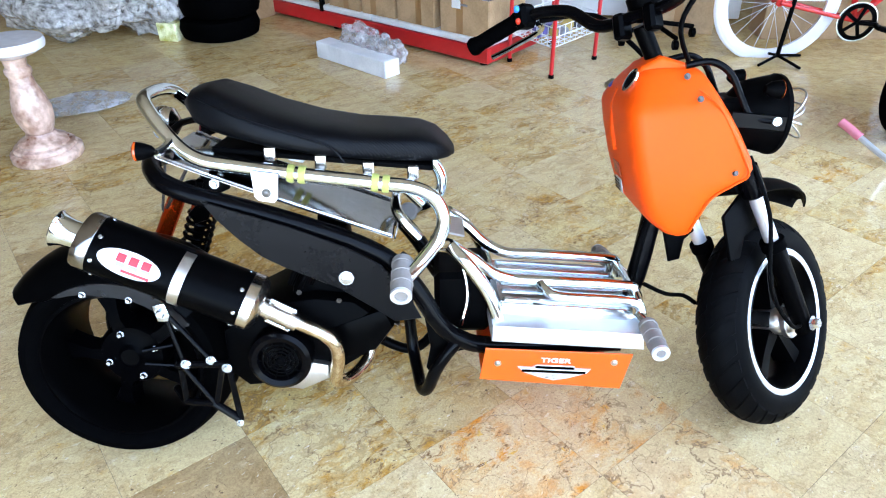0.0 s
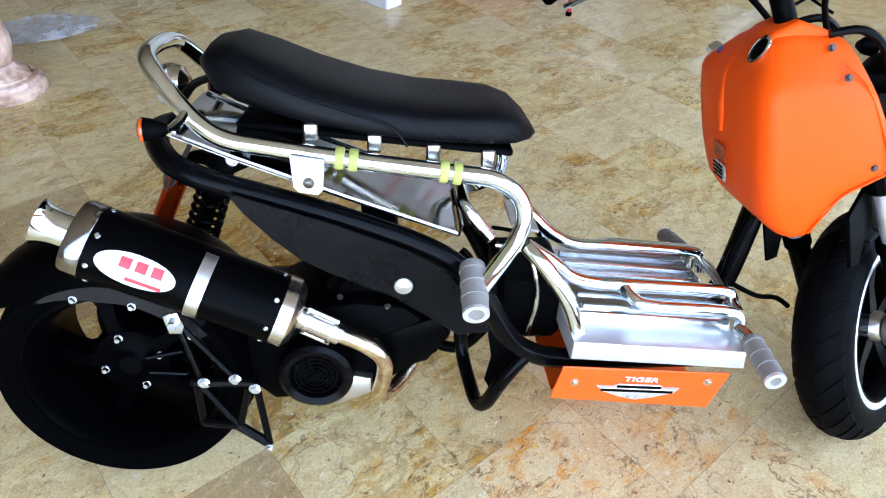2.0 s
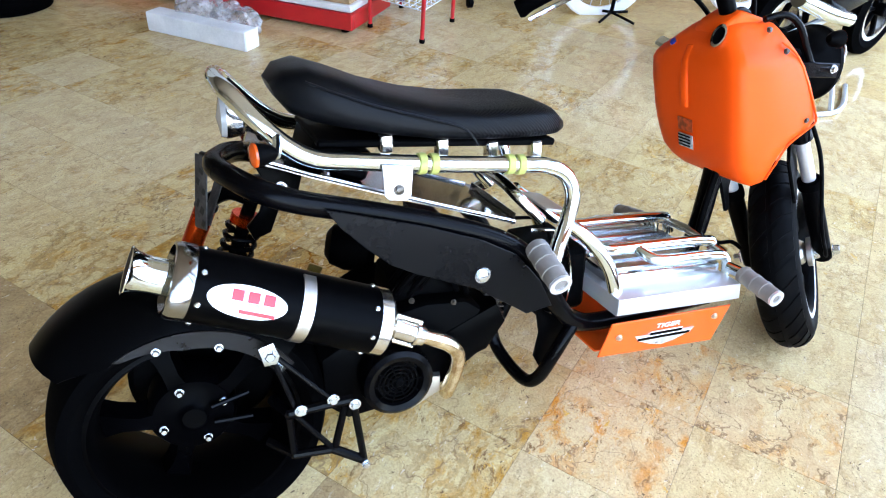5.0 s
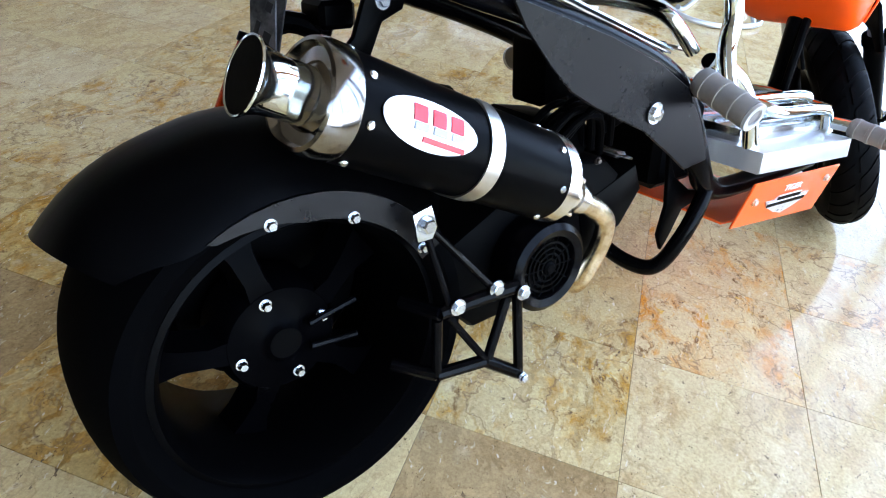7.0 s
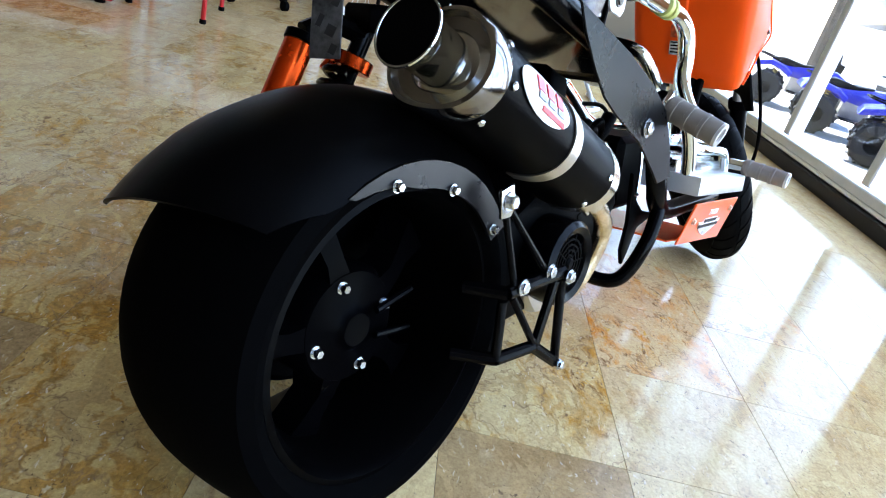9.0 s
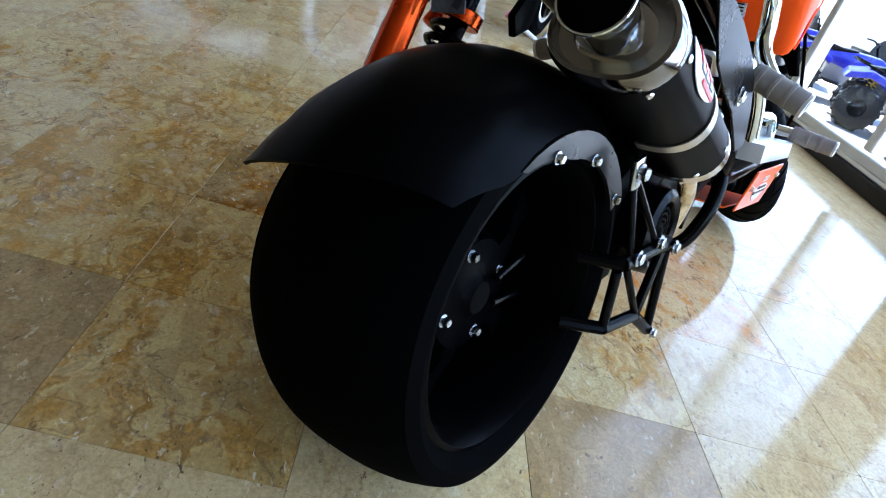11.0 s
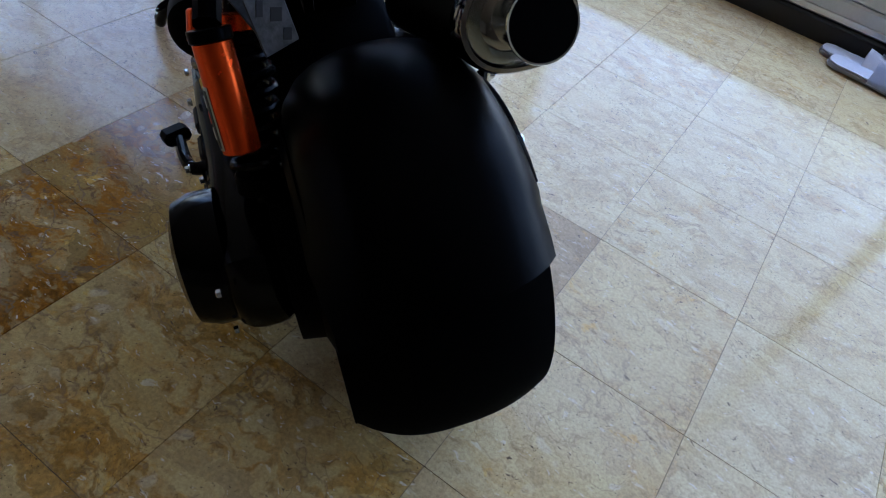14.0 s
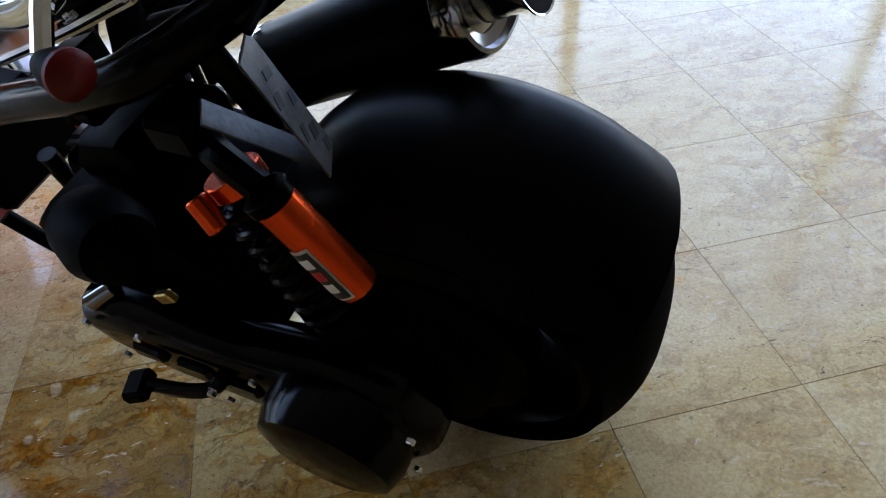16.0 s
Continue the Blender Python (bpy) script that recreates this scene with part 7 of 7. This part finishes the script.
PALE_AT = {(2, 0), (2, -1), (3, -1), (3, 0), (-1, 0), (-2, 0), (-2, 1)}


def tile_kind(i, j):
    """Which stone lies at a place of the grid."""
    if (i, j) in DARK_AT:
        return "dark"
    if (i, j) in ORANGE_AT:
        return "orange"
    for kind, places in (("rust", RUST_AT), ("amber", AMBER_SHADED_AT), ("ochre", OCHRE_AT), ("light", PALE_AT)):
        if (i, j) in places:
            return kind
    h = (i * 73856093 ^ j * 19349663) % 1000 / 1000
    if 0 <= j <= 3 and -1 <= i <= 5:
        return "ochre" if h < 0.75 else "light"
    if j <= 0 and i <= 0:
        return "light"
    if j <= -3:
        return "light" if h < 0.85 else "ochre"
    return "ochre" if h < 0.35 else "light"


near, far = [], []
for i in range(-22, 24):
    for j in range(-8, 34):
        a = CORNER.dot(AX) + (i + 0.5) * TILE_A
        n = CORNER.dot(AN) + (j + 0.5) * TILE_N
        if n < WINDOW_AT + 0.05 or n > 8.9 or a < -5.3 or a > 6.3:
            continue
        p = room(a, n)
        d = math.hypot(p.x - 0.35, (p.y - 0.35))
        (near if d < 2.75 else far).append((p, i, j))
near.sort(key=lambda q: (q[0] - Vector((0.35, 0.35, 0))).length)
far = near[300:] + far
near = near[:300]
for p, i, j in near:
    t = new("tile", tile_mesh[tile_kind(i, j)])
    t.parent = floor
    t.matrix_local = Matrix.Translation(p) @ pose(0, 0, 0, 0, 0, 37.0 + (0, 180)[(i * 7 + j * 3) % 2])
rng = random.Random(5)
bm = bm_new()
ha, hn = (TILE_A - 0.0008) / 2, (TILE_N - 0.0008) / 2
for p, i, j in far:
    q = [bm.verts.new(p + AX * (sx * ha) + AN * (sy * hn)) for sx, sy in ((-1, -1), (1, -1), (1, 1), (-1, 1))]
    bm.faces.new(q)
    low = [bm.verts.new(v.co - Vector((0, 0, 0.004))) for v in q]
    for k in range(4):
        bm.faces.new((q[k], low[k], low[(k + 1) % 4], q[(k + 1) % 4]))
far_tiles = part("tile_field", bm, TILES_FAR, floor, "limestone tiles further off", 0)
far_tiles["kind"] = "stuff"
